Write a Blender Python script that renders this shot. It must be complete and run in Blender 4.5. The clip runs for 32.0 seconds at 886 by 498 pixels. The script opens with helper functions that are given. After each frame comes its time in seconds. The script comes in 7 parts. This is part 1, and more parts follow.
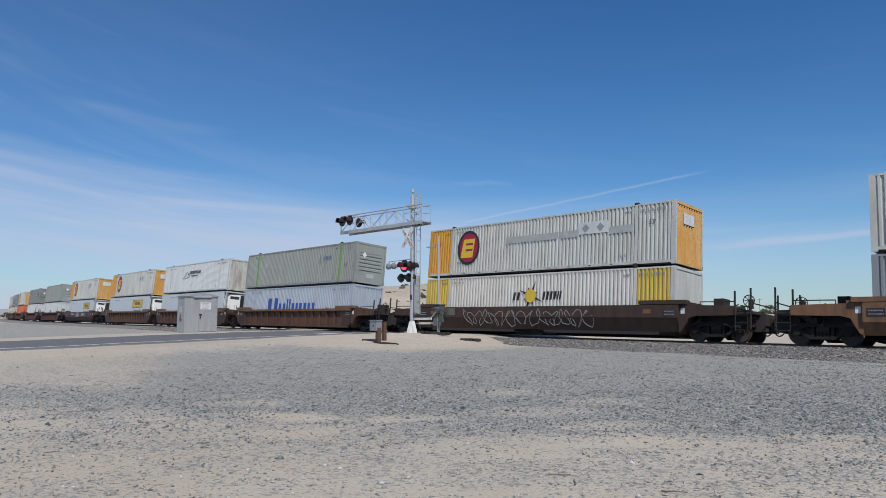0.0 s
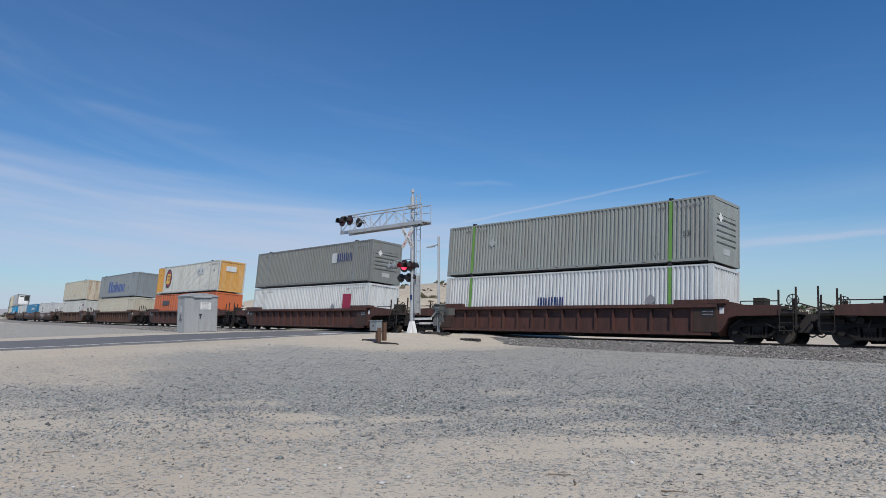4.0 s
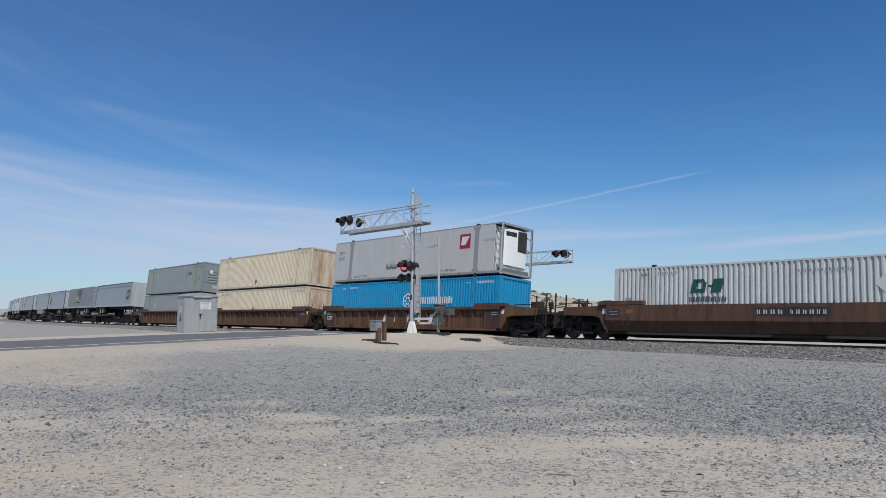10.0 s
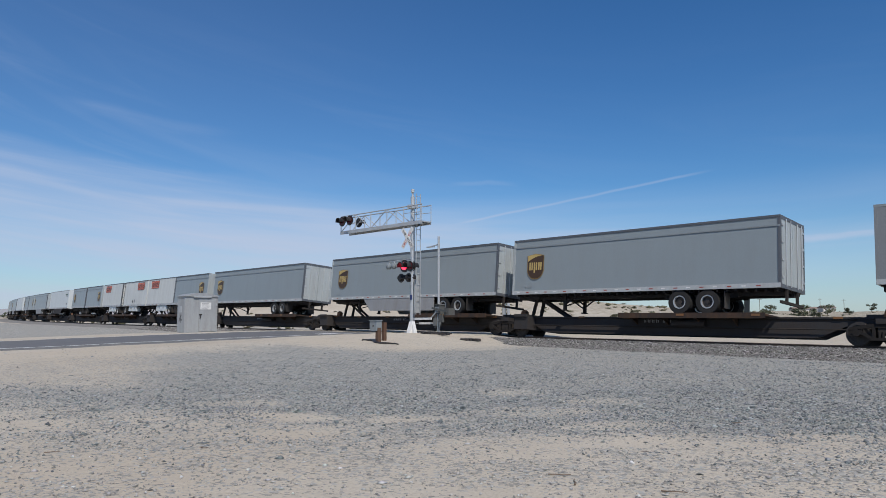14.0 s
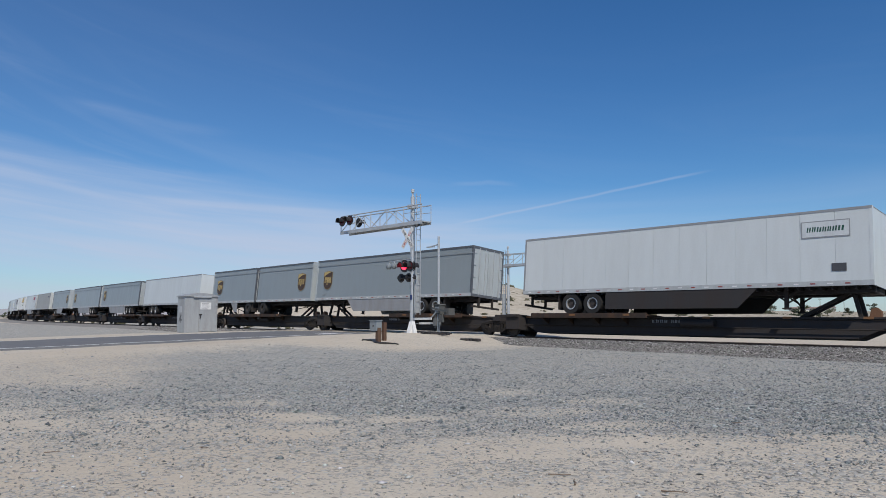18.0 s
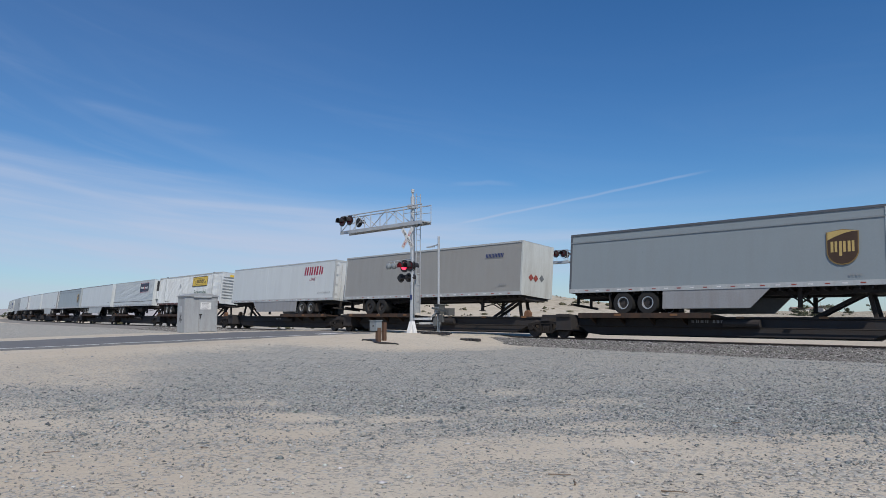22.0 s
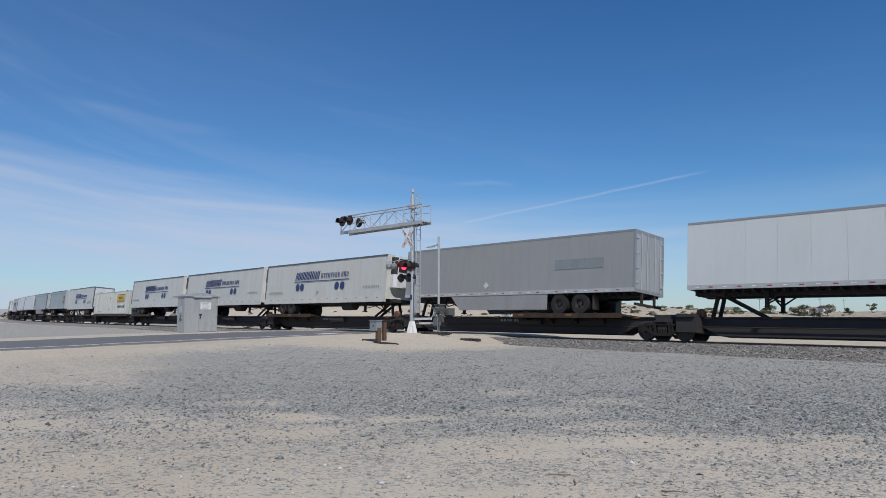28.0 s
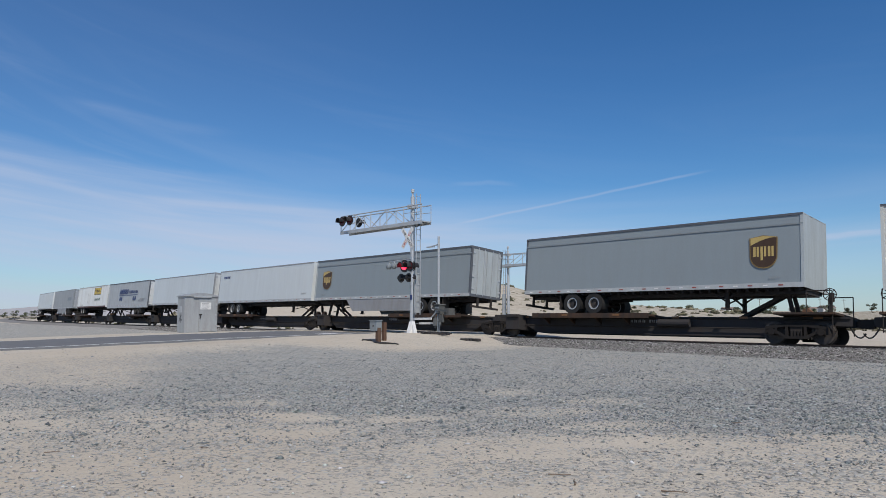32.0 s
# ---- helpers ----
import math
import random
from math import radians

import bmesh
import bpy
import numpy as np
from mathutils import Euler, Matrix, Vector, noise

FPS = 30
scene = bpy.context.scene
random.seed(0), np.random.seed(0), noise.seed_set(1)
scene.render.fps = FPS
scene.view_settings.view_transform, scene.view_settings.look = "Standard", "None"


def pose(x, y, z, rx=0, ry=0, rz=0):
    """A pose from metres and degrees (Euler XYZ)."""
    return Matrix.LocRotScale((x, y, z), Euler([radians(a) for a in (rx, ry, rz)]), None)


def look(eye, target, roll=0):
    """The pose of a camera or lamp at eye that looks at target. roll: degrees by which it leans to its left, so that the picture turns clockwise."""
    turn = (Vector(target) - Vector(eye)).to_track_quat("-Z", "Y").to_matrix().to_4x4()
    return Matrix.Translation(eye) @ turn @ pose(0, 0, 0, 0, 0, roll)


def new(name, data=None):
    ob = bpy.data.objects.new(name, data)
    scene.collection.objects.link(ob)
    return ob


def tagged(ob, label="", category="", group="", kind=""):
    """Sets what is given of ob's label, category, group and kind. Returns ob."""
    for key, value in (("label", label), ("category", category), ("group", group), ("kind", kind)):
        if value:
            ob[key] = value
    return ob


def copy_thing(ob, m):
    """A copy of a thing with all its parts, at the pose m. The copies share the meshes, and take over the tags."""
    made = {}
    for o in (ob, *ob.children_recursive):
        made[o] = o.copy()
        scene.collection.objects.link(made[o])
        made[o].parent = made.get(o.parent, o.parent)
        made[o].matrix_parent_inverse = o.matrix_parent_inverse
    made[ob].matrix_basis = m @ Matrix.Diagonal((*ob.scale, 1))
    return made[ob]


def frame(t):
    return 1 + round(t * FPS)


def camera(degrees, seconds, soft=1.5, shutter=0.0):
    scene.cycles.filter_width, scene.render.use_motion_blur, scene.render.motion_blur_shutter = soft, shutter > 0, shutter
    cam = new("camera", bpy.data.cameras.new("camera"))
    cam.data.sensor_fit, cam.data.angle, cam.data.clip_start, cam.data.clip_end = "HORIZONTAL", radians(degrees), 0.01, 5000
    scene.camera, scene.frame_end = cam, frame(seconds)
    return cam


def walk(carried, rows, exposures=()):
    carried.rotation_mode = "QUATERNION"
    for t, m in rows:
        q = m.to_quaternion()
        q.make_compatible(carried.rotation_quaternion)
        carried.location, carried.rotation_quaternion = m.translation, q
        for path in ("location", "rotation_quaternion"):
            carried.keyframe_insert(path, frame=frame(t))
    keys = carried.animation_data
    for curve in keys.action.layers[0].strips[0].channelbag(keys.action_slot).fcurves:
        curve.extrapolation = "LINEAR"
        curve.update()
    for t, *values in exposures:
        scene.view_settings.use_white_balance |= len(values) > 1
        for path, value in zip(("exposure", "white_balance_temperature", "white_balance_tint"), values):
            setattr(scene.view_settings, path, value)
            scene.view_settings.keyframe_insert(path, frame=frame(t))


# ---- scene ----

# ================= camera =================
EYE = Vector((0.0, -29.388, 1.176))
YAW, PITCH = radians(45.379), radians(5.487)
AIM = Vector((-math.sin(YAW) * math.cos(PITCH), math.cos(YAW) * math.cos(PITCH), math.sin(PITCH)))
cam = camera(65.43, 32.0, soft=0.6)
STILL = look(EYE, EYE + AIM)
walk(cam, [(0.0, STILL), (32.0, STILL)], exposures=[(0.0, 0.0), (32.0, 0.0)])

# ================= light =================
SUN_AZ, SUN_EL = math.atan2(-0.50, 0.87), radians(50.5)
SUN_DIR = Vector((math.cos(SUN_AZ) * math.cos(SUN_EL), math.sin(SUN_AZ) * math.cos(SUN_EL), math.sin(SUN_EL)))
sun_data = bpy.data.lights.new("sun", "SUN")
sun_data.energy, sun_data.angle, sun_data.color = 3.95, radians(0.53), (1.0, 0.95, 0.885)
sun = new("sun", sun_data)
sun.matrix_world = look(SUN_DIR * 50, (0, 0, 0))


# bright cirrus streaks: height at their lowest point, bearings of both ends, half width, strength
STREAKS = ((0.134, -0.75, 0.0, 0.013, 0.34), (0.152, -0.80, -0.12, 0.012, 0.24), (0.170, -0.85, -0.15, 0.014, 0.20), (0.112, -0.2, 0.45, 0.010, 0.34),
           (0.088, 0.28, 0.95, 0.007, 0.75), (0.092, 0.20, 0.98, 0.024, 0.30), (0.190, 0.0, 0.12, 0.005, 0.14), (0.235, -0.55, -0.28, 0.012, 0.10), (0.100, -0.9, -0.3, 0.02, 0.22))


def build_world():
    w = bpy.data.worlds.new("desert_sky")
    scene.world = w
    w.use_nodes = True
    nt = w.node_tree
    nt.nodes.clear()
    N, L = nt.nodes.new, nt.links.new
    out, bg = N("ShaderNodeOutputWorld"), N("ShaderNodeBackground")
    sky = N("ShaderNodeTexSky")
    sky.sky_type, sky.sun_disc = "NISHITA", False
    sky.sun_elevation = SUN_EL
    sky.sun_rotation = math.pi / 2 - SUN_AZ
    sky.air_density, sky.dust_density, sky.ozone_density, sky.altitude = 1.0, 0.12, 2.0, 300
    tc = N("ShaderNodeTexCoord")
    sep = N("ShaderNodeSeparateXYZ")
    L(tc.outputs["Generated"], sep.inputs[0])

    def op(kind, a, b=0.0, c=0.0):
        x = N("ShaderNodeMath"); x.operation = kind
        for s, v in zip(x.inputs, (a, b, c)):
            if isinstance(v, (int, float)):
                s.default_value = v
            else:
                L(v, s)
        return x.outputs[0]

    def ease(sock, a, b, lo=0.0, hi=1.0):
        r = N("ShaderNodeMapRange"); r.interpolation_type = "SMOOTHSTEP"
        for k, v in zip(("From Min", "From Max", "To Min", "To Max"), (a, b, lo, hi)):
            r.inputs[k].default_value = v
        L(sock, r.inputs[0])
        return r.outputs[0]

    def along(v):
        x = N("ShaderNodeVectorMath"); x.operation = "DOT_PRODUCT"; x.inputs[1].default_value = v
        L(tc.outputs["Generated"], x.inputs[0])
        return x.outputs["Value"]

    # thin cirrus in long streaks placed to fit the camera's view: bearing from its aim, and height above a sagging line
    az = op("ARCTAN2", along((0.7024, 0.7118, 0.0)), along((-0.7118, 0.7024, 0.0)))
    el = op("ARCSINE", sep.outputs["Z"])
    off = op("SUBTRACT", az, 0.13)
    sag = op("SUBTRACT", el, op("MULTIPLY", op("MINIMUM", op("MULTIPLY", off, off), 1.2), 0.082))

    def streaks(ka, kw, seed, lo, hi, detail=4, slope=0.0, warp=0.6):
        c = N("ShaderNodeCombineXYZ")
        L(op("MULTIPLY", az, ka), c.inputs[0])
        L(op("MULTIPLY", op("MULTIPLY_ADD", az, slope, sag), kw), c.inputs[1])
        c.inputs[2].default_value = seed
        n = N("ShaderNodeTexNoise")
        n.inputs["Scale"].default_value, n.inputs["Detail"].default_value = 1.0, detail
        n.inputs["Roughness"].default_value, n.inputs["Distortion"].default_value = 0.55, warp
        L(c.outputs[0], n.inputs["Vector"])
        return ease(n.outputs["Fac"], lo, hi)

    west = ease(az, 0.52, -0.20, 0.30, 1.0)
    veil = op("MULTIPLY", ease(sag, 0.188, 0.115), ease(sag, -0.10, 0.08, 0.75, 1.0))
    broad = streaks(1.7, 13.0, 3.1, 0.30, 0.72, 3)
    fine = streaks(2.6, 58.0, 7.4, 0.34, 0.74, 5, 0.0, 1.2)
    body = op("MULTIPLY_ADD", broad, 0.50, op("MULTIPLY_ADD", fine, 0.15, 0.24))
    mass = op("MULTIPLY", op("MULTIPLY", body, veil), west)
    # fainter wisps higher up
    high = op("MULTIPLY", op("MULTIPLY", streaks(2.2, 17.0, 15.3, 0.40, 0.80, 4, 0.16, 1.2), ease(sag, 0.42, 0.20)), op("MULTIPLY", ease(sag, 0.10, 0.2), ease(az, 0.35, -0.5, 0.03, 0.13)))
    # brighter streaks: height at the sag, bearings of the ends, half width, strength
    total = op("ADD", op("MAXIMUM", mass, high), op("MULTIPLY", ease(az, 0.35, -0.55, 0.0, 0.045), ease(sag, 0.05, 0.2)))
    wob2 = N("ShaderNodeTexNoise"); wob2.inputs["Scale"].default_value = 7.0; wob2.inputs["Detail"].default_value = 4
    L(tc.outputs["Generated"], wob2.inputs["Vector"])
    shift = op("MULTIPLY_ADD", wob2.outputs["Fac"], 0.03, -0.015)
    for h0, a0, a1, hw, k in STREAKS:
        line = ease(op("ABSOLUTE", op("ADD", op("SUBTRACT", sag, h0), shift)), hw, hw * 0.1)
        mid, half = (a0 + a1) / 2, (a1 - a0) / 2
        ends = ease(op("ABSOLUTE", op("SUBTRACT", az, mid)), half, half * 0.35)
        wisp = op("MULTIPLY", op("MULTIPLY", line, ends), op("MULTIPLY_ADD", fine, 0.6, 0.4))
        total = op("MULTIPLY_ADD", op("MULTIPLY", wisp, k), op("SUBTRACT", 1.0, total), total)
    # contrail: a narrow band about a great circle
    a = Vector((-0.6566, 0.7409, 0.1416)).normalized()
    b = Vector((-0.3940, 0.8982, 0.1950)).normalized()
    a, b = (a - (b - a) * 0.09).normalized(), (b - (b - a) * 0.09).normalized()
    n = a.cross(b).normalized()
    mid = (a + b).normalized()
    dot = N("ShaderNodeVectorMath"); dot.operation = "DOT_PRODUCT"; dot.inputs[1].default_value = n
    dm = N("ShaderNodeVectorMath"); dm.operation = "DOT_PRODUCT"; dm.inputs[1].default_value = mid
    wob = N("ShaderNodeTexNoise"); wob.inputs["Scale"].default_value = 9.0; wob.inputs["Detail"].default_value = 3
    L(tc.outputs["Generated"], dot.inputs[0]); L(tc.outputs["Generated"], dm.inputs[0]); L(tc.outputs["Generated"], wob.inputs["Vector"])
    wm = N("ShaderNodeMath"); wm.operation = "MULTIPLY_ADD"; wm.inputs[1].default_value = 0.006; wm.inputs[2].default_value = -0.004
    L(wob.outputs["Fac"], wm.inputs[0])
    add = N("ShaderNodeMath"); add.operation = "ADD"
    L(dot.outputs["Value"], add.inputs[0]); L(wm.outputs[0], add.inputs[1])
    ab = N("ShaderNodeMath"); ab.operation = "ABSOLUTE"
    L(add.outputs[0], ab.inputs[0])
    band = N("ShaderNodeMapRange"); band.interpolation_type = "SMOOTHSTEP"
    band.inputs["From Min"].default_value, band.inputs["From Max"].default_value = 0.0028, 0.0002
    L(ab.outputs[0], band.inputs[0])
    ends = N("ShaderNodeMapRange"); ends.interpolation_type = "SMOOTHSTEP"
    c_end = a.dot(mid)
    ends.inputs["From Min"].default_value, ends.inputs["From Max"].default_value = c_end - 0.006, c_end + 0.004
    L(dm.outputs["Value"], ends.inputs[0])
    tr = N("ShaderNodeMath"); tr.operation = "MULTIPLY"
    L(band.outputs[0], tr.inputs[0]); L(ends.outputs[0], tr.inputs[1])
    tr2 = N("ShaderNodeMath"); tr2.operation = "MULTIPLY"; tr2.inputs[1].default_value = 0.25
    L(tr.outputs[0], tr2.inputs[0])
    tot = N("ShaderNodeMath"); tot.operation = "ADD"
    L(total, tot.inputs[0]); L(tr2.outputs[0], tot.inputs[1])
    mix = N("ShaderNodeMixRGB")
    mix.inputs["Color2"].default_value = (5.9, 6.75, 8.7, 1)
    sat = N("ShaderNodeHueSaturation"); sat.inputs["Saturation"].default_value = 1.25
    L(sky.outputs[0], sat.inputs["Color"])
    tint = N("ShaderNodeMixRGB"); tint.blend_type = "MULTIPLY"; tint.inputs["Fac"].default_value = 1.0
    tint.inputs["Color2"].default_value = (0.735, 0.975, 1.18, 1)
    L(sat.outputs[0], tint.inputs["Color1"])
    # pale dust haze low over the plain
    haze = N("ShaderNodeMapRange"); haze.interpolation_type = "SMOOTHSTEP"
    haze.inputs["From Min"].default_value, haze.inputs["From Max"].default_value = 0.15, -0.02
    haze.inputs["To Min"].default_value, haze.inputs["To Max"].default_value = 0.0, 0.38
    L(sep.outputs["Z"], haze.inputs[0])
    hm = N("ShaderNodeMixRGB"); hm.inputs["Color2"].default_value = (3.5, 4.75, 7.2, 1)
    L(haze.outputs[0], hm.inputs["Fac"]); L(tint.outputs[0], hm.inputs["Color1"])
    L(tot.outputs[0], mix.inputs["Fac"]); L(hm.outputs[0], mix.inputs["Color1"])
    L(mix.outputs[0], bg.inputs["Color"])
    bg.inputs["Strength"].default_value = 0.083
    L(bg.outputs[0], out.inputs["Surface"])


build_world()

# ================= materials =================
MATS = {}


def srgb(r, g, b):
    return tuple(((c / 255) / 12.92 if c / 255 <= 0.04045 else ((c / 255 + 0.055) / 1.055) ** 2.4) for c in (r, g, b))


def mat(name, col, rough=0.6, metal=0.0, dirt=0.25, dirt_col=(0.16, 0.12, 0.085), scale=1.0, bump=0.0, streak=True, rnd=0.0, emit=0.0, spec=0.4, grain=1.0):
    """Painted or bare surface with fine grain, large stains and vertical streaks."""
    if name in MATS:
        return MATS[name]
    m = bpy.data.materials.new(name)
    m.use_nodes = True
    nt = m.node_tree
    N, L = nt.nodes.new, nt.links.new
    bs = nt.nodes["Principled BSDF"]
    bs.inputs["Roughness"].default_value, bs.inputs["Metallic"].default_value = rough, metal
    bs.inputs["Specular IOR Level"].default_value = spec
    tc = N("ShaderNodeTexCoord")
    mp = N("ShaderNodeMapping")
    mp.inputs["Scale"].default_value = (1.6 * scale, 1.6 * scale, (0.28 if streak else 1.6) * scale)
    L(tc.outputs["Object"], mp.inputs[0])
    oi = N("ShaderNodeObjectInfo")
    av = N("ShaderNodeVectorMath"); av.operation = "ADD"
    sc = N("ShaderNodeVectorMath"); sc.operation = "SCALE"; sc.inputs["Scale"].default_value = 40
    cx = N("ShaderNodeCombineXYZ")
    L(oi.outputs["Random"], cx.inputs[0]); L(oi.outputs["Random"], cx.inputs[1])
    L(cx.outputs[0], sc.inputs[0]); L(mp.outputs[0], av.inputs[0]); L(sc.outputs[0], av.inputs[1])
    n1 = N("ShaderNodeTexNoise"); n1.inputs["Scale"].default_value = 1.3; n1.inputs["Detail"].default_value = 6; n1.inputs["Roughness"].default_value = 0.65
    L(av.outputs[0], n1.inputs["Vector"])
    n2 = N("ShaderNodeTexNoise"); n2.inputs["Scale"].default_value = 14 * scale; n2.inputs["Detail"].default_value = 4
    L(tc.outputs["Object"], n2.inputs["Vector"])
    r1 = N("ShaderNodeMapRange"); r1.inputs["From Min"].default_value, r1.inputs["From Max"].default_value = 0.42, 0.75
    r1.inputs["To Min"].default_value, r1.inputs["To Max"].default_value = 0.0, dirt
    L(n1.outputs["Fac"], r1.inputs[0])
    mx = N("ShaderNodeMixRGB"); mx.inputs["Color1"].default_value = (*col, 1); mx.inputs["Color2"].default_value = (*dirt_col, 1)
    L(r1.outputs[0], mx.inputs["Fac"])
    hv = N("ShaderNodeHueSaturation")
    r2 = N("ShaderNodeMapRange"); r2.inputs["From Min"].default_value, r2.inputs["From Max"].default_value = 0.25, 0.75
    r2.inputs["To Min"].default_value, r2.inputs["To Max"].default_value = 1 - 0.08 * grain, 1 + 0.06 * grain
    L(n2.outputs["Fac"], r2.inputs[0])
    if rnd:
        rr = N("ShaderNodeMapRange"); rr.inputs["To Min"].default_value, rr.inputs["To Max"].default_value = 1 - rnd, 1 + rnd
        L(oi.outputs["Random"], rr.inputs[0])
        mm = N("ShaderNodeMath"); mm.operation = "MULTIPLY"
        L(r2.outputs[0], mm.inputs[0]); L(rr.outputs[0], mm.inputs[1]); L(mm.outputs[0], hv.inputs["Value"])
    else:
        L(r2.outputs[0], hv.inputs["Value"])
    L(mx.outputs[0], hv.inputs["Color"])
    L(hv.outputs[0], bs.inputs["Base Color"])
    rr2 = N("ShaderNodeMapRange"); rr2.inputs["To Min"].default_value, rr2.inputs["To Max"].default_value = max(0.05, rough - 0.12), min(1, rough + 0.15)
    L(n1.outputs["Fac"], rr2.inputs[0]); L(rr2.outputs[0], bs.inputs["Roughness"])
    if bump:
        bp = N("ShaderNodeBump"); bp.inputs["Strength"].default_value = bump; bp.inputs["Distance"].default_value = 0.02
        L(n2.outputs["Fac"], bp.inputs["Height"]); L(bp.outputs[0], bs.inputs["Normal"])
    if emit:
        bs.inputs["Emission Color"].default_value = (*col, 1)
        bs.inputs["Emission Strength"].default_value = emit
    MATS[name] = m
    return m


WHITE = mat("white_paint", (0.55, 0.575, 0.575), 0.45, dirt=0.30)
OFFWHITE = mat("weathered_white_paint", (0.49, 0.505, 0.475), 0.5, dirt=0.40)
CREAM = mat("cream_paint", (0.45, 0.435, 0.355), 0.5, dirt=0.4, dirt_col=(0.30, 0.19, 0.11))
CREAMRUST = mat("rust_stained_cream_paint", (0.50, 0.45, 0.355), 0.55, dirt=0.95, dirt_col=(0.24, 0.11, 0.05))
WARMCREAM = mat("warm_cream_paint", (0.56, 0.505, 0.39), 0.5, dirt=0.35, dirt_col=(0.32, 0.21, 0.12))
CYAN = mat("vivid_blue_paint", (0.006, 0.24, 0.46), 0.4, dirt=0.15)
GREENGREY = mat("greenish_grey_paint", (0.265, 0.288, 0.272), 0.5, dirt=0.35)
LGREY = mat("light_grey_paint", (0.40, 0.42, 0.42), 0.45, dirt=0.30)
MGREY = mat("grey_paint", (0.215, 0.245, 0.26), 0.5, dirt=0.35)
DGREY = mat("dark_grey_paint", (0.13, 0.14, 0.145), 0.5, dirt=0.3)
SILVER = mat("grey_silver_paint", (0.34, 0.36, 0.38), 0.4, metal=0.15, dirt=0.25)
PALE = mat("pale_blue_grey_paint", (0.35, 0.40, 0.465), 0.45, dirt=0.25)
ORANGE = mat("orange_yellow_paint", (0.56, 0.29, 0.055), 0.5, dirt=0.30, dirt_col=(0.20, 0.08, 0.03))
ORANGEFADE = mat("sun_faded_orange_paint", (0.54, 0.29, 0.07), 0.55, dirt=0.85, dirt_col=(0.58, 0.42, 0.25))
REDORANGE = mat("faded_red_orange_paint", (0.52, 0.13, 0.045), 0.5, dirt=0.35)
YELLOW = mat("yellow_paint", (0.56, 0.42, 0.09), 0.5, dirt=0.25)
BLUE = mat("bright_blue_paint", (0.012, 0.17, 0.33), 0.4, dirt=0.2)
BROWN = mat("rust_brown_car_paint", (0.100, 0.047, 0.027), 0.6, dirt=0.95, dirt_col=(0.030, 0.021, 0.018), scale=1.4, bump=0.1)
TAN = mat("faded_yellow_brown_car_paint", (0.125, 0.062, 0.030), 0.65, dirt=1.0, dirt_col=(0.024, 0.017, 0.015), scale=1.3, bump=0.1)
# brighter tan paints the sunlit tone into top chords; one car wears it whole
CHORDTAN = mat("sunlit_tan_car_paint", (0.175, 0.092, 0.045), 0.6, dirt=0.8, dirt_col=(0.05, 0.03, 0.02), scale=1.3, bump=0.1)
DARKBROWN = mat("dark_grimy_brown_car_paint", (0.055, 0.031, 0.022), 0.65, dirt=0.8, dirt_col=(0.024, 0.019, 0.017), scale=1.4, bump=0.1)
RUST = mat("rust_red_car_paint", (0.082, 0.034, 0.026), 0.65, dirt=0.9, scale=1.4, dirt_col=(0.028, 0.020, 0.018), bump=0.1)
SPINE = mat("black_grimy_car_paint", (0.034, 0.032, 0.032), 0.75, spec=0.3, dirt=0.45, dirt_col=(0.045, 0.028, 0.02), bump=0.1)
DECKRUST = mat("rusty_deck_plate", (0.030, 0.021, 0.016), 0.8, dirt=0.85, dirt_col=(0.095, 0.046, 0.022), bump=0.2)
TRUCK = mat("grimy_cast_steel", (0.034, 0.031, 0.029), 0.85, spec=0.15, dirt=0.6, dirt_col=(0.055, 0.04, 0.03), bump=0.2)
WHEELM = mat("worn_wheel_steel", (0.04, 0.036, 0.034), 0.6, metal=0.2, dirt=0.4)
RAILM = mat("rail_steel", (0.036, 0.027, 0.022), 0.7, metal=0.0, dirt=0.5)
TYRE = mat("tyre_rubber", (0.014, 0.014, 0.014), 0.85, dirt=0.25, dirt_col=(0.07, 0.06, 0.05))
HUB = mat("bare_aluminium_wheel", (0.55, 0.55, 0.54), 0.35, metal=0.6, dirt=0.3)
BLACK = mat("black_paint", (0.018, 0.018, 0.020), 0.5, dirt=0.3)
FRAMEM = mat("dusty_cast_side_frame", (0.021, 0.019, 0.018), 0.9, spec=0.15, dirt=0.6, dirt_col=(0.040, 0.032, 0.026), bump=0.2)
GALV = mat("galvanised_steel", (0.48, 0.50, 0.51), 0.45, metal=0.35, dirt=0.25)
BOXGREY = mat("grey_enclosure_aluminium", (0.37, 0.385, 0.39), 0.5, metal=0.2, dirt=0.35)
MECHGREY = mat("weathered_dark_grey_casting", (0.075, 0.082, 0.082), 0.7, dirt=0.35)
CONC = mat("concrete_tie", (0.34, 0.33, 0.31), 0.9, dirt=0.4, streak=False)
MAROON = mat("brown_logo_paint", (0.055, 0.030, 0.016), 0.45, dirt=0.1)
GOLDRIM = mat("dull_gold_edge_paint", (0.22, 0.145, 0.05), 0.45, dirt=0.15)
GOLD = mat("gold_logo_paint", (0.46, 0.335, 0.12), 0.45, dirt=0.15)
SILVERWHITE = mat("dusty_silver_white_paint", (0.485, 0.505, 0.495), 0.5, dirt=0.30)
REEFERGREY = mat("pale_warm_grey_panel_paint", (0.46, 0.465, 0.455), 0.4, dirt=0.15, grain=0.4)
UNITWHITE = mat("bright_white_moulded_plastic", (0.74, 0.75, 0.73), 0.35, dirt=0.12, grain=0.4)
SMOOTHWHITE = mat("clean_white_panel_paint", (0.53, 0.565, 0.575), 0.35, dirt=0.10, grain=0.4)
FADEBLUE = mat("faded_blue_lettering", (0.065, 0.12, 0.24), 0.5, dirt=0.2)
FADEGREEN = mat("faded_green_lettering", (0.17, 0.25, 0.20), 0.5, dirt=0.2)
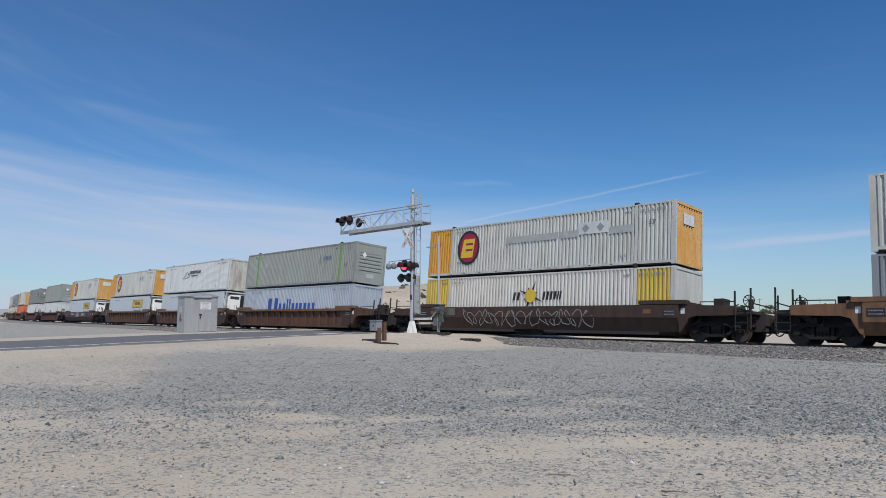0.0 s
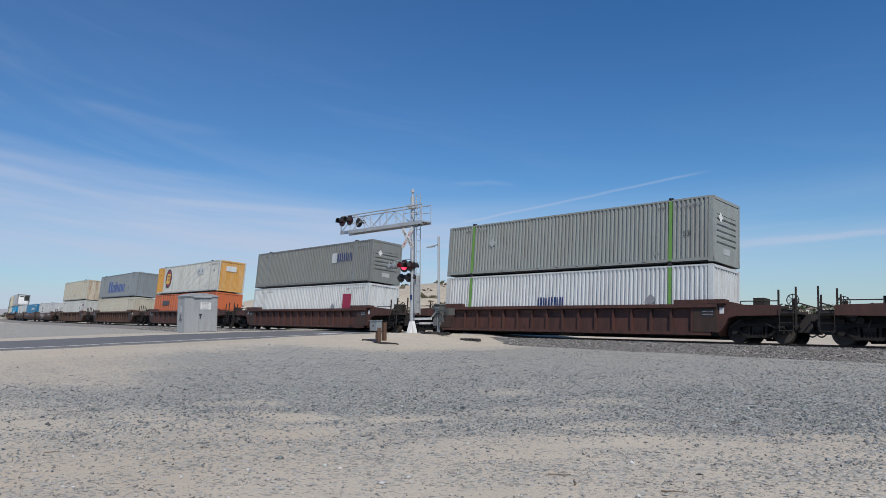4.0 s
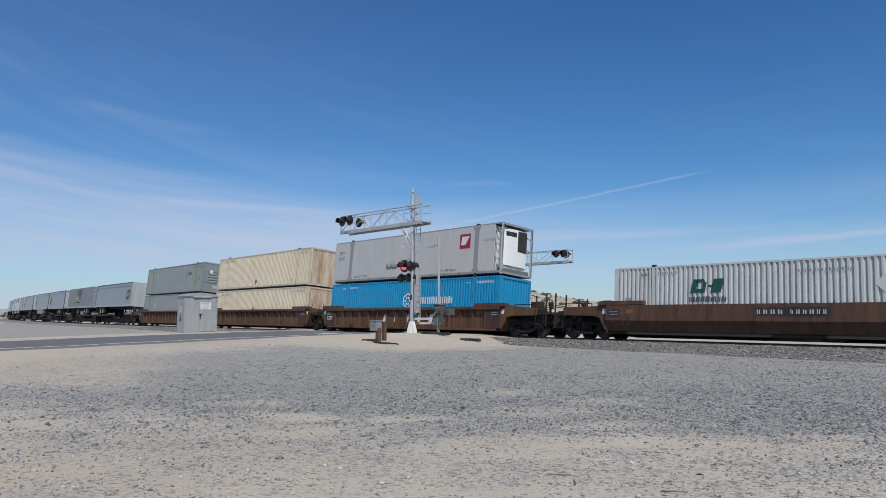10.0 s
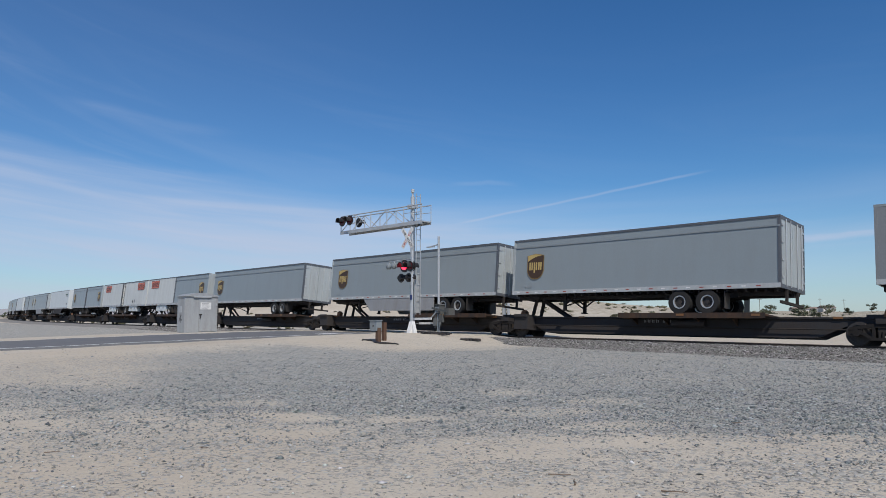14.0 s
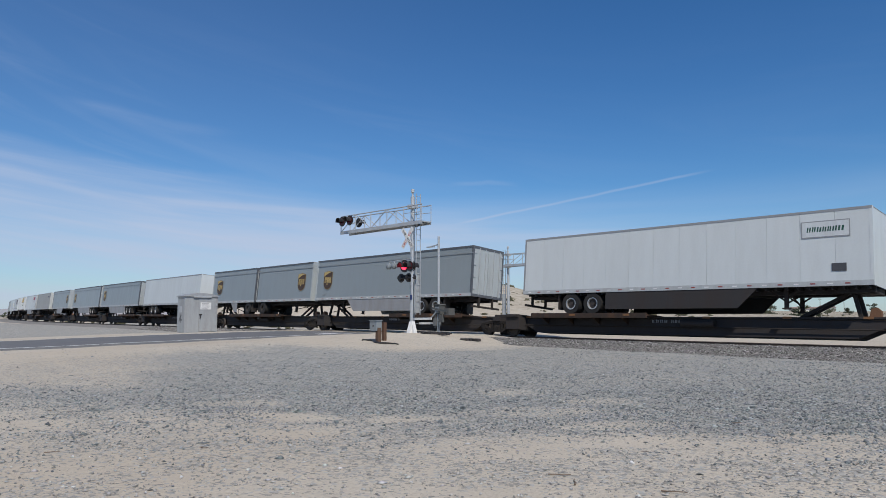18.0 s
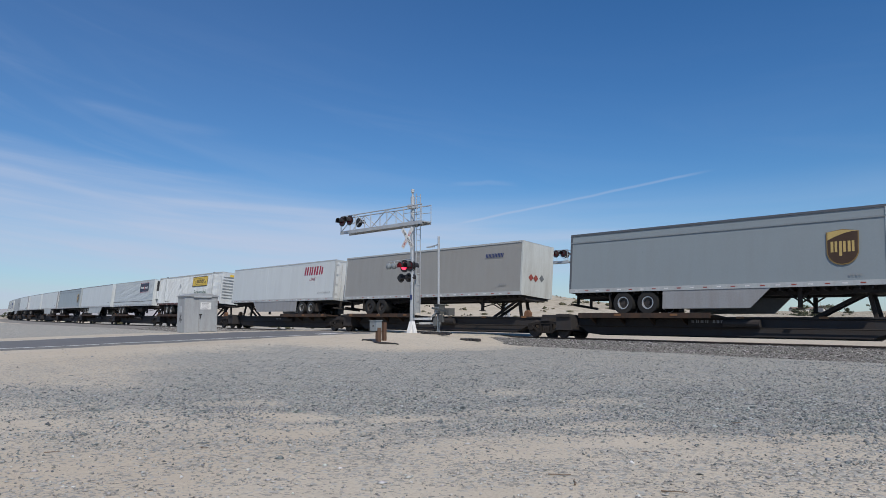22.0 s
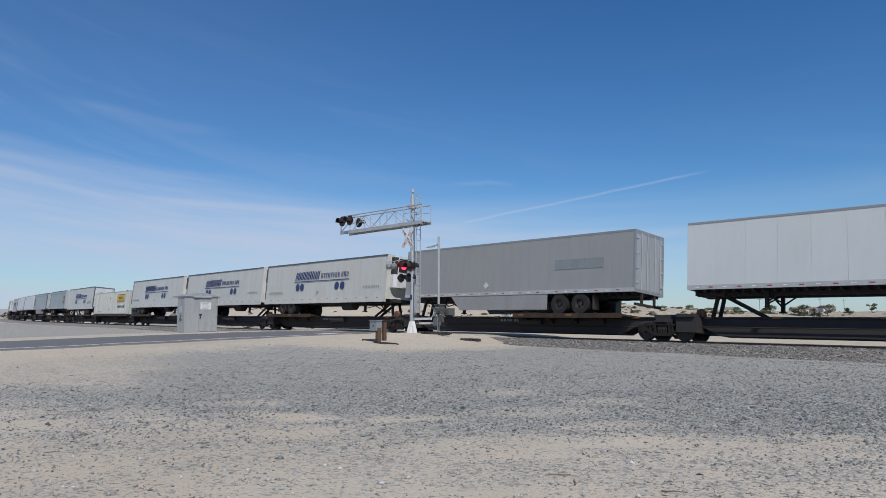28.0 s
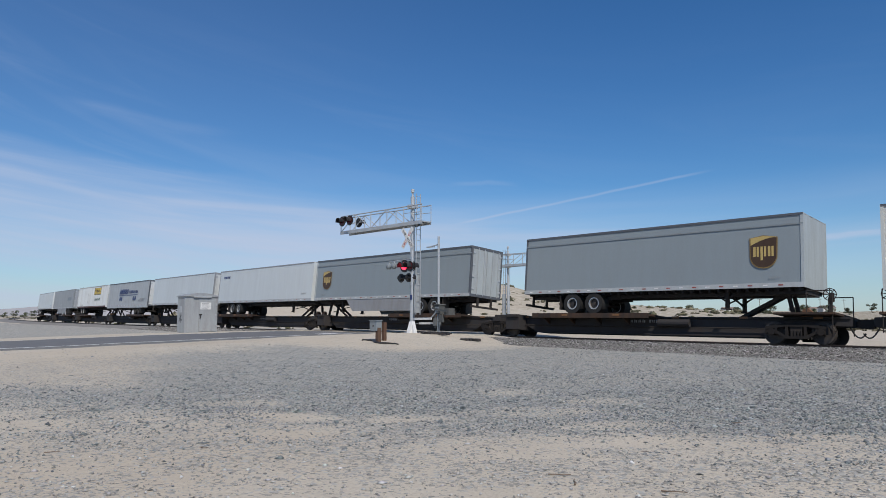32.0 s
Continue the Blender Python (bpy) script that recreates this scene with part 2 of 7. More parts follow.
NAVY = mat("dark_blue_logo_paint", (0.022, 0.042, 0.14), 0.45, dirt=0.1)
ROYAL = mat("blue_logo_paint", (0.02, 0.075, 0.30), 0.45, dirt=0.1)
GREENM = mat("green_logo_paint", (0.012, 0.075, 0.052), 0.5, dirt=0.1)
LIME = mat("bright_green_post_paint", (0.14, 0.30, 0.07), 0.5, dirt=0.15)
CRIMSON = mat("crimson_logo_paint", (0.30, 0.015, 0.05), 0.45, dirt=0.1)
SIGNORANGE = mat("orange_red_logo_paint", (0.62, 0.15, 0.085), 0.45, dirt=0.15)
LOGOYELLOW = mat("yellow_logo_paint", (0.66, 0.45, 0.05), 0.45, dirt=0.1)
MARK = mat("dark_lettering", (0.065, 0.065, 0.07), 0.5, dirt=0.1)
FADE = mat("faded_grey_lettering", (0.25, 0.26, 0.27), 0.5, dirt=0.1)
WMARK = mat("white_lettering", (0.68, 0.68, 0.66), 0.5, dirt=0.25)
REFLECT = mat("dirty_amber_reflector", (0.19, 0.085, 0.028), 0.5, dirt=0.5)
REDDOT = mat("red_reflector", (0.26, 0.05, 0.035), 0.3, dirt=0.1)
REDLAMP = mat("lit_red_lamp", (1.0, 0.03, 0.07), 0.3, dirt=0.0, emit=3.2)
LENS = mat("unlit_red_lens", (0.10, 0.008, 0.01), 0.15, dirt=0.0)
DARKWOOD = mat("weathered_brown_post", (0.10, 0.055, 0.035), 0.85, dirt=0.4, bump=0.3)

# ================= mesh tools =================


class Shape:
    """Collects vertices and faces of one mesh."""

    def __init__(self):
        self.v, self.f = [], []

    def box(self, x0, x1, y0, y1, z0, z1):
        n = len(self.v)
        self.v += [(x0, y0, z0), (x1, y0, z0), (x1, y1, z0), (x0, y1, z0), (x0, y0, z1), (x1, y0, z1), (x1, y1, z1), (x0, y1, z1)]
        self.f += [(n, n + 3, n + 2, n + 1), (n + 4, n + 5, n + 6, n + 7), (n, n + 1, n + 5, n + 4), (n + 1, n + 2, n + 6, n + 5), (n + 2, n + 3, n + 7, n + 6), (n + 3, n, n + 4, n + 7)]
        return self

    def prism(self, pts, axis, a0, a1):
        """Extrudes a closed outline along an axis; pts are the two other coordinates in order."""
        n, k = len(self.v), len(pts)
        for a in (a0, a1):
            for p, q in pts:
                self.v.append({"x": (a, p, q), "y": (p, a, q), "z": (p, q, a)}[axis])
        area = sum(pts[i][0] * pts[(i + 1) % k][1] - pts[(i + 1) % k][0] * pts[i][1] for i in range(k))
        flip = (area > 0) != (axis != "y")
        ring = list(range(k)) if not flip else list(range(k))[::-1]
        self.f.append(tuple(n + i for i in ring[::-1]))
        self.f.append(tuple(n + k + i for i in ring))
        for i in range(k):
            p, q = ring[i], ring[(i + 1) % k]
            self.f.append((n + p, n + q, n + k + q, n + k + p))
        return self

    def rod(self, p, q, r, sides=8, r2=None):
        p, q = Vector(p), Vector(q)
        d = (q - p).normalized()
        s = d.orthogonal().normalized()
        t = d.cross(s)
        n = len(self.v)
        for c, rad in ((p, r), (q, r if r2 is None else r2)):
            for i in range(sides):
                a = 2 * math.pi * i / sides
                self.v.append(tuple(c + (s * math.cos(a) + t * math.sin(a)) * rad))
        self.f.append(tuple(n + i for i in range(sides))[::-1])
        self.f.append(tuple(n + sides + i for i in range(sides)))
        for i in range(sides):
            j = (i + 1) % sides
            self.f.append((n + i, n + j, n + sides + j, n + sides + i))
        return self

    def bar(self, p, q, w, h):
        """A straight rectangular member from p to q, w wide (along y or x) and h deep."""
        p, q = Vector(p), Vector(q)
        d = (q - p).normalized()
        side = Vector((0, 1, 0)) if abs(d.y) < 0.7 else Vector((1, 0, 0))
        side = (side - d * side.dot(d)).normalized()
        up = d.cross(side)
        n = len(self.v)
        for c in (p, q):
            for a, b in ((-1, -1), (1, -1), (1, 1), (-1, 1)):
                self.v.append(tuple(c + side * a * w / 2 + up * b * h / 2))
        self.f += [(n + 3, n + 2, n + 1, n), (n + 4, n + 5, n + 6, n + 7)]
        for i in range(4):
            j = (i + 1) % 4
            self.f.append((n + i, n + j, n + 4 + j, n + 4 + i))
        return self

    def disc(self, c, r, y0, y1, sides=20, rz=None):
        rz = r if rz is None else rz
        pts = [(c[0] + r * math.cos(2 * math.pi * i / sides), c[1] + rz * math.sin(2 * math.pi * i / sides)) for i in range(sides)]
        return self.prism(pts, "y", y0, y1)

    def ring(self, c, ro, ri, y0, y1, sides=24):
        n = len(self.v)
        for y in (y0, y1):
            for r in (ro, ri):
                for i in range(sides):
                    a = 2 * math.pi * i / sides
                    self.v.append((c[0] + r * math.cos(a), y, c[1] + r * math.sin(a)))
        S = sides
        for i in range(S):
            j = (i + 1) % S
            self.f += [(n + i, n + j, n + S + j, n + S + i), (n + 2 * S + i, n + 3 * S + i, n + 3 * S + j, n + 2 * S + j),
                       (n + i, n + 2 * S + i, n + 2 * S + j, n + j), (n + S + i, n + S + j, n + 3 * S + j, n + 3 * S + i)]
        return self

    def mesh(self, name):
        me = bpy.data.meshes.new(name)
        me.from_pydata(self.v, [], self.f)
        me.update()
        return me


CACHE = {}


SMALL_PRINT = {"code_marking", "number_marking", "stencil_marking", "notice_text", "spray_paint", "valve_gear"}


def part(name, shape, material, parent, label="", key=None, at=None):
    """Links a shape as ONE mesh object under a thing or a part. Alike parts share their mesh by key."""
    k = (key, material.name) if key is not None else None
    if k is not None and k in CACHE:
        me = CACHE[k]
    else:
        s = shape() if callable(shape) else shape
        me = s.mesh(name)
        me.materials.append(material)
        if k is not None:
            CACHE[k] = me
    ob = new(name, me)
    ob.parent = parent
    if at is not None:
        ob.matrix_basis = at
    if label:
        tagged(ob, label)
    if name in SMALL_PRINT:
        tagged(ob, kind="stuff")
    return ob


def thing(name, label, category, group="", kind="", m=None):
    e = new(name)
    e.empty_display_size = 0.5
    if m is not None:
        e.matrix_basis = m
    return tagged(e, label, category, group, kind)


def solid(name, shape, material, label, category, group="", kind="", m=None):
    me = shape.mesh(name)
    me.materials.append(material)
    ob = new(name, me)
    if m is not None:
        ob.matrix_basis = m
    return tagged(ob, label, category, group, kind)


FONT_CACHE = {}


def lettering(text, size, material, parent, x, y, z, name="lettering", slant=0.0, depth=0.004, rot=0):
    """Painted words on a side that faces -y."""
    k = (text, size, material.name, slant)
    if k not in FONT_CACHE:
        cu = bpy.data.curves.new("text", "FONT")
        cu.body, cu.size, cu.extrude, cu.shear = text, size, depth / 2, slant
        cu.resolution_u = 3
        o = bpy.data.objects.new("text", cu)
        scene.collection.objects.link(o)
        bpy.context.view_layer.update()
        me = bpy.data.meshes.new_from_object(o.evaluated_get(bpy.context.evaluated_depsgraph_get()))
        bpy.data.objects.remove(o)
        bpy.data.curves.remove(cu)
        me.materials.clear()
        me.materials.append(material)
        FONT_CACHE[k] = me
    ob = new(name, FONT_CACHE[k])
    ob.parent = parent
    ob.matrix_basis = pose(x, y, z, 90, 0, rot)
    return ob


# ================= track =================
K, CANT, SPEED = 1 / 1171.0, radians(5.22), 28.05


def on_track(s, w=0.0, z=0.0):
    """Pose on the canted curve: s along it, w across it (away from the eye), z above the rail heads."""
    th = K * s
    return Matrix.Translation((math.sin(th) / K, (1 - math.cos(th)) / K, 0)) @ Matrix.Rotation(th, 4, "Z") @ Matrix.Rotation(-CANT, 4, "X") @ Matrix.Translation((0, w, z))


MOVERS = []  # (thing, place along the train)


def rides(ob, u, z=0.0):
    ob.matrix_basis = on_track(u, 0.0, z)
    MOVERS.append((ob, u, z))
    return ob

# ================= ground =================
# the camera's level forward and right axes; the lane and dunes are laid along them to fit its view
FWD, RGT = Vector((-0.7118, 0.7024)), Vector((0.7024, 0.7118))


def smooth(a, b, x):
    t = min(1.0, max(0.0, (x - a) / (b - a)))
    return t * t * (3 - 2 * t)


def ground_z(x, y):
    """Height of the natural ground."""
    z = -0.46 + 0.22 * smooth(-27, -6, y)
    # approach ramp of the road to the crossing
    side = smooth(-54, -44, x) * (1 - smooth(-27, -20, x))
    z += side * smooth(-60, -5, y) * 0.30 * (1 - smooth(5, 30, y))
    # sandy mound round the signal masts
    z += 0.20 * math.exp(-((x + 26.3) ** 2 + (y + 5.4) ** 2) / 22)
    # low dunes behind the line
    rel = Vector((x, y + 29.388))
    a, b = rel.dot(FWD), rel.dot(RGT)
    if y > 6:
        n = noise.noise(Vector((x * 0.035, y * 0.035, 0.3)))
        n2 = noise.noise(Vector((x * 0.15, y * 0.15, 4.3)))
        z += (7.0 + 1.8 * n + 0.5 * n2) * math.exp(-((b + 6) / 47) ** 2) * math.exp(-((a - 125) / 30) ** 2) * smooth(6, 40, y)
        z += (3.0 + 1.2 * n) * smooth(170, 420, a) * smooth(-30, 50, b)
        z += 0.35 * n * smooth(6, 30, y) * (1 - smooth(300, 900, a))
    # bank beside the line far off to the west
    z += 0.9 * math.exp(-((x + 96) / 26) ** 2) * math.exp(-((y + 14) / 7) ** 2)
    return z + 0.035 * noise.noise(Vector((x * 0.5, y * 0.5, 1.7))) * (1 - smooth(4, 12, -y) * 0.3)


# bare sandy patches in the gravel: forward, sideways, and their half sizes
BARE = ((12.9, -3.7, .45, .75), (11.2, -2.3, .40, .5), (11.0, -.55, .40, .5), (11.6, 1.5, .5, 1.0), (10.2, 2.3, .35, .8), (14.2, 1.4, .5, .6), (12.8, 2.9, .5, .6), (8.8, 1.0, .6, 1.3))


def gravel_cover(x, y):
    """How thickly spilled gravel covers the sand, 0 to 1."""
    rel = Vector((x, y + 29.388))
    d, b = rel.dot(FWD), rel.dot(RGT)
    n1 = noise.noise(Vector((d * .40, b * .28, 2.0)))
    n2 = noise.noise(Vector((d * 1.4, b * .9, 5.0)))
    n3 = noise.noise(Vector((d * 3.4, b * 2.4, 8.0)))
    n4 = noise.noise(Vector((d * 7.5, b * 6.0, 3.0)))
    rag = .9 * n2 + .8 * n3 + .5 * n4
    # mixed sand and gravel before the eye, sandier to the right, the grey spread beyond
    edge = d - (10.2 - .38 * b) + 1.6 * n1 + .9 * rag
    near = .20 - .05 * smooth(-.5, 2.5, b) + .34 * (n1 + .8 * rag)
    c = near + (.95 - near) * smooth(-3.2, 2.6, edge)
    c -= .18 * max(0.0, n1 + .7 * rag + .1)
    for bd, bb, rd, rb in BARE:
        q = ((d - bd) / rd) ** 2 + ((b - bb) / rb) ** 2 + 1.1 * rag
        c -= .50 * (1 - smooth(.1, 2.2, q))
    # sand towards the road, bounded by view angle to fit the left of the camera's view
    c *= 1 - .72 * smooth(.34, .50, -b / max(d, 1) + .06 * n1) * smooth(13.5, 17.5, d + rag)
    # bare sand round the masts and along the road, no gravel behind the line
    m = (x + 25.5) ** 2 + (y + 7) ** 2 + 14 * rag
    c *= .10 + .90 * smooth(22, 58, m)
    c *= .12 + .88 * smooth(-26.6, -23.2, x + 1.2 * n1 + .7 * rag)
    c *= 1 - smooth(-2, 6, y)
    # grey stone lies along the line west of the road too
    off = y - x * x / 2342.0
    c = max(c, .80 * (1 - smooth(-50, -45, x)) * smooth(-27, -20, off + 2 * rag) * (1 - smooth(5, 14, off)))
    return min(.97, max(.03, c))


def spread(lo, hi, mid, fine, growth):
    """Grid steps that are fine near mid and grow outwards."""
    vals, step, v = [mid], fine, mid
    while v < hi:
        v += step; vals.append(min(v, hi)); step *= growth
    step, v = fine, mid
    while v > lo:
        v -= step; vals.append(max(v, lo)); step *= growth
    return sorted(set(vals))


def ground_material():
    m = bpy.data.materials.new("desert_ground")
    m.use_nodes = True
    nt = m.node_tree
    N, L = nt.nodes.new, nt.links.new
    bs = nt.nodes["Principled BSDF"]
    bs.inputs["Roughness"].default_value = 0.95
    bs.inputs["Specular IOR Level"].default_value = 0.15
    tc = N("ShaderNodeTexCoord")

    def tex(scale, detail=5, rough=0.6, kind="ShaderNodeTexNoise"):
        n = N(kind); n.inputs["Scale"].default_value = scale
        if kind == "ShaderNodeTexNoise":
            n.inputs["Detail"].default_value, n.inputs["Roughness"].default_value = detail, rough
        L(tc.outputs["Object"], n.inputs["Vector"])
        return n

    def ramp(sock, a, b, lo=0.0, hi=1.0):
        r = N("ShaderNodeMapRange")
        for k, v in zip(("From Min", "From Max", "To Min", "To Max"), (a, b, lo, hi)):
            r.inputs[k].default_value = v
        L(sock, r.inputs[0])
        return r.outputs[0]

    def mixc(fac, c1, c2, blend="MIX"):
        x = N("ShaderNodeMixRGB"); x.blend_type = blend
        for s, c in ((x.inputs["Color1"], c1), (x.inputs["Color2"], c2)):
            if isinstance(c, tuple):
                s.default_value = (*c, 1)
            else:
                L(c, s)
        if isinstance(fac, float):
            x.inputs["Fac"].default_value = fac
        else:
            L(fac, x.inputs["Fac"])
        return x.outputs[0]

    def op(kind, a, b):
        x = N("ShaderNodeMath"); x.operation = kind
        for s, c in zip(x.inputs, (a, b)):
            if isinstance(c, (int, float)):
                s.default_value = c
            else:
                L(c, s)
        return x.outputs[0]

    sep = N("ShaderNodeSeparateXYZ"); L(tc.outputs["Object"], sep.inputs[0])
    big, mid, fine = tex(0.16, 5), tex(1.1, 6), tex(26, 4)
    sand = mixc(ramp(big.outputs["Fac"], 0.35, 0.65), (0.485, 0.415, 0.325), (0.55, 0.495, 0.41))
    sand = mixc(ramp(fine.outputs["Fac"], 0.3, 0.8, 0.0, 0.5), sand, (0.34, 0.29, 0.225))
    # spilled grey gravel, dense where the cover says so, stone by stone
    peb = tex(21, kind="ShaderNodeTexVoronoi")
    peb2 = tex(40, kind="ShaderNodeTexVoronoi")

    def chan(sock, k):
        c = N("ShaderNodeSeparateColor"); L(sock, c.inputs[0])
        return c.outputs[k]

    stone = mixc(chan(peb.outputs["Color"], 1), (0.10, 0.11, 0.111), (0.38, 0.40, 0.395))
    stone2 = mixc(chan(peb2.outputs["Color"], 1), (0.13, 0.138, 0.136), (0.355, 0.365, 0.35))
    at = N("ShaderNodeAttribute"); at.attribute_name = "gravel"
    soft = op("MULTIPLY", op("SUBTRACT", mid.outputs["Fac"], 0.5), 0.9)
    cover = op("MULTIPLY", op("ADD", at.outputs["Fac"], op("MULTIPLY", soft, ramp(at.outputs["Fac"], 0.0, 0.35))), 0.98)
    hit = op("LESS_THAN", chan(peb.outputs["Color"], 0), cover)
    hit2 = op("LESS_THAN", chan(peb2.outputs["Color"], 0), op("MULTIPLY", cover, 0.8))
    col = mixc(hit2, sand, stone2)
    col = mixc(op("MULTIPLY", hit, 0.78), col, stone)
    # wind-blown dust lies over all of it
    col = mixc(ramp(mid.outputs["Fac"], 0.35, 0.7, 0.16, 0.44), col, (0.415, 0.368, 0.295))
    # distance: paler scrubby plain
    far = ramp(sep.outputs["Y"], 20, 90)
    col = mixc(op("MULTIPLY", far, ramp(mid.outputs["Fac"], 0.42, 0.6, 0.15, 0.75)), col, (0.15, 0.135, 0.085))
    L(col, bs.inputs["Base Color"])
    bp = N("ShaderNodeBump"); bp.inputs["Strength"].default_value = 0.7; bp.inputs["Distance"].default_value = 0.03
    L(op("ADD", op("MULTIPLY", peb.outputs["Distance"], -0.6), fine.outputs["Fac"]), bp.inputs["Height"])
    L(bp.outputs[0], bs.inputs["Normal"])
    return m


def build_ground():
    xs = spread(-4200, 3500, -8, 0.28, 1.042)
    ys = spread(-900, 4600, -19, 0.26, 1.042)
    s = Shape()
    for y in ys:
        for x in xs:
            s.v.append((x, y, ground_z(x, y)))
    w = len(xs)
    for j in range(len(ys) - 1):
        for i in range(w - 1):
            n = j * w + i
            s.f.append((n, n + 1, n + w + 1, n + w))
    ob = solid("ground", s, ground_material(), "pale sandy desert ground with spilled grey gravel", "ground", kind="structure")
    ob.data.polygons.foreach_set("use_smooth", [True] * len(ob.data.polygons))
    cov = ob.data.attributes.new("gravel", "FLOAT", "POINT")
    cov.data.foreach_set("value", [gravel_cover(x, y) if -130 < x < 40 and y < 20 else 0.0 for y in ys for x in xs])


build_ground()


def asphalt_material():
    m = mat("worn_asphalt", (0.115, 0.118, 0.122), 0.9, dirt=0.5, dirt_col=(0.21, 0.19, 0.165), scale=0.5, streak=False, bump=0.3)
    return m


ROAD_X0, ROAD_X1 = -39.8, -31.3


def build_road():
    s = Shape()
    ys = [-140 + i * 2.0 for i in range(69)]
    for y in ys:
        for x in (ROAD_X0 - 0.25, ROAD_X0, (ROAD_X0 + ROAD_X1) / 2, ROAD_X1, ROAD_X1 + 0.25):
            zc = max(ground_z(-35, y), -0.5) + 0.07
            z = zc + (0.04 if x == (ROAD_X0 + ROAD_X1) / 2 else 0.0) - (0.12 if x in (ROAD_X0 - 0.25, ROAD_X1 + 0.25) else 0)
            s.v.append((x, y, z))
    for j in range(len(ys) - 1):
        for i in range(4):
            n = j * 5 + i
            s.f.append((n, n + 1, n + 6, n + 5))
    road = solid("road", s, asphalt_material(), "worn dark asphalt road running up to the level crossing", "road", kind="structure")
    line = mat("worn_white_road_paint", (0.72, 0.72, 0.70), 0.8, dirt=0.25, dirt_col=(0.12, 0.12, 0.12), streak=False)
    for x0, x1, y0, y1 in ((ROAD_X1 - 0.34, ROAD_X1 - 0.10, -130, -5.5), (ROAD_X0 + 0.10, ROAD_X0 + 0.24, -130, -5.5)):
        s = Shape()
        steps = 60
        for i in range(steps + 1):
            y = y0 + (y1 - y0) * i / steps
            j = min(len(ys) - 2, int((y + 140) / 2))
            f = (y + 140) / 2 - j
            z = (max(ground_z(-35, ys[j]), -0.5) * (1 - f) + max(ground_z(-35, ys[j + 1]), -0.5) * f) + 0.076
            s.v += [(x0, y, z), (x1, y, z)]
            if i:
                n = 2 * i - 2
                s.f.append((n, n + 1, n + 3, n + 2))
        part("edge_line", s, line, road, "worn white painted edge line")
    s = Shape()
    zs = ground_z(-35, -6.6) + 0.082
    s.box(ROAD_X0 + 4.6, ROAD_X1 - 0.4, -6.9, -6.3, zs - 0.004, zs)
    part("stop_line", s, line, road, "worn white stop line")


build_road()


def arc_strip(s0, s1, step, section):
    """A solid swept along the track; section is an open line of (w, z) from the near to the far side."""
    sh = Shape()
    k = len(section)
    count = int((s1 - s0) / step)
    for i in range(count + 1):
        m = on_track(s0 + (s1 - s0) * i / count)
        for w, z in section:
            sh.v.append(tuple(m @ Vector((0, w, z))))
        if i:
            n = (i - 1) * k
            for j in range(k - 1):
                sh.f.append((n + j, n + k + j, n + k + j + 1, n + j + 1))
    return sh


def ballast_material():
    m = mat("ballast_stone", (0.21, 0.20, 0.185), 0.95, dirt=0.6, dirt_col=(0.11, 0.09, 0.08), scale=2.0, bump=0.8, streak=False)
    return m


BALLAST = ballast_material()
bed = solid("track_bed", arc_strip(-620, 160, 4.0, [(-5.8, -0.84), (-2.5, -0.20), (-2.0, -0.19), (-1.2, -0.17), (1.2, -0.17), (2.0, -0.19), (4.2, -0.75)]), BALLAST,
            "crushed grey stone ballast bed of the railway", "track bed", kind="structure")
RAIL_SEC = [(-0.07, -0.17), (-0.07, -0.155), (-0.012, -0.135), (-0.012, -0.045), (-0.036, -0.035), (-0.036, -0.006), (-0.03, 0.0), (0.03, 0.0), (0.036, -0.006), (0.036, -0.035), (0.012, -0.045), (0.012, -0.135), (0.07, -0.155), (0.07, -0.17)]
for w in (-0.7525, 0.7525):
    solid("rail", arc_strip(-620, 160, 2.0, [(w + a, b) for a, b in RAIL_SEC]), RAILM, "rusty steel rail with a worn head on concrete ties", "rail", group="rails of the track", kind="structure")
# ties: those nearest as parts, the far rest joined
tie = Shape().prism([(-1.3, -0.30), (1.3, -0.30), (1.28, -0.172), (-1.28, -0.172)], "x", -0.12, 0.12)
for i in range(140):
    part("tie", tie, CONC, bed, key="tie", at=on_track(-66 + i * 0.61))
far_ties = Shape()
for i in range(820):
    m = on_track(-66.6 - i * 0.61)
    n = len(far_ties.v)
    far_ties.v += [tuple(m @ Vector(v)) for v in tie.v]
    far_ties.f += [tuple(n + j for j in f) for f in tie.f]
tagged(part("far_ties", far_ties, CONC, bed), kind="stuff")


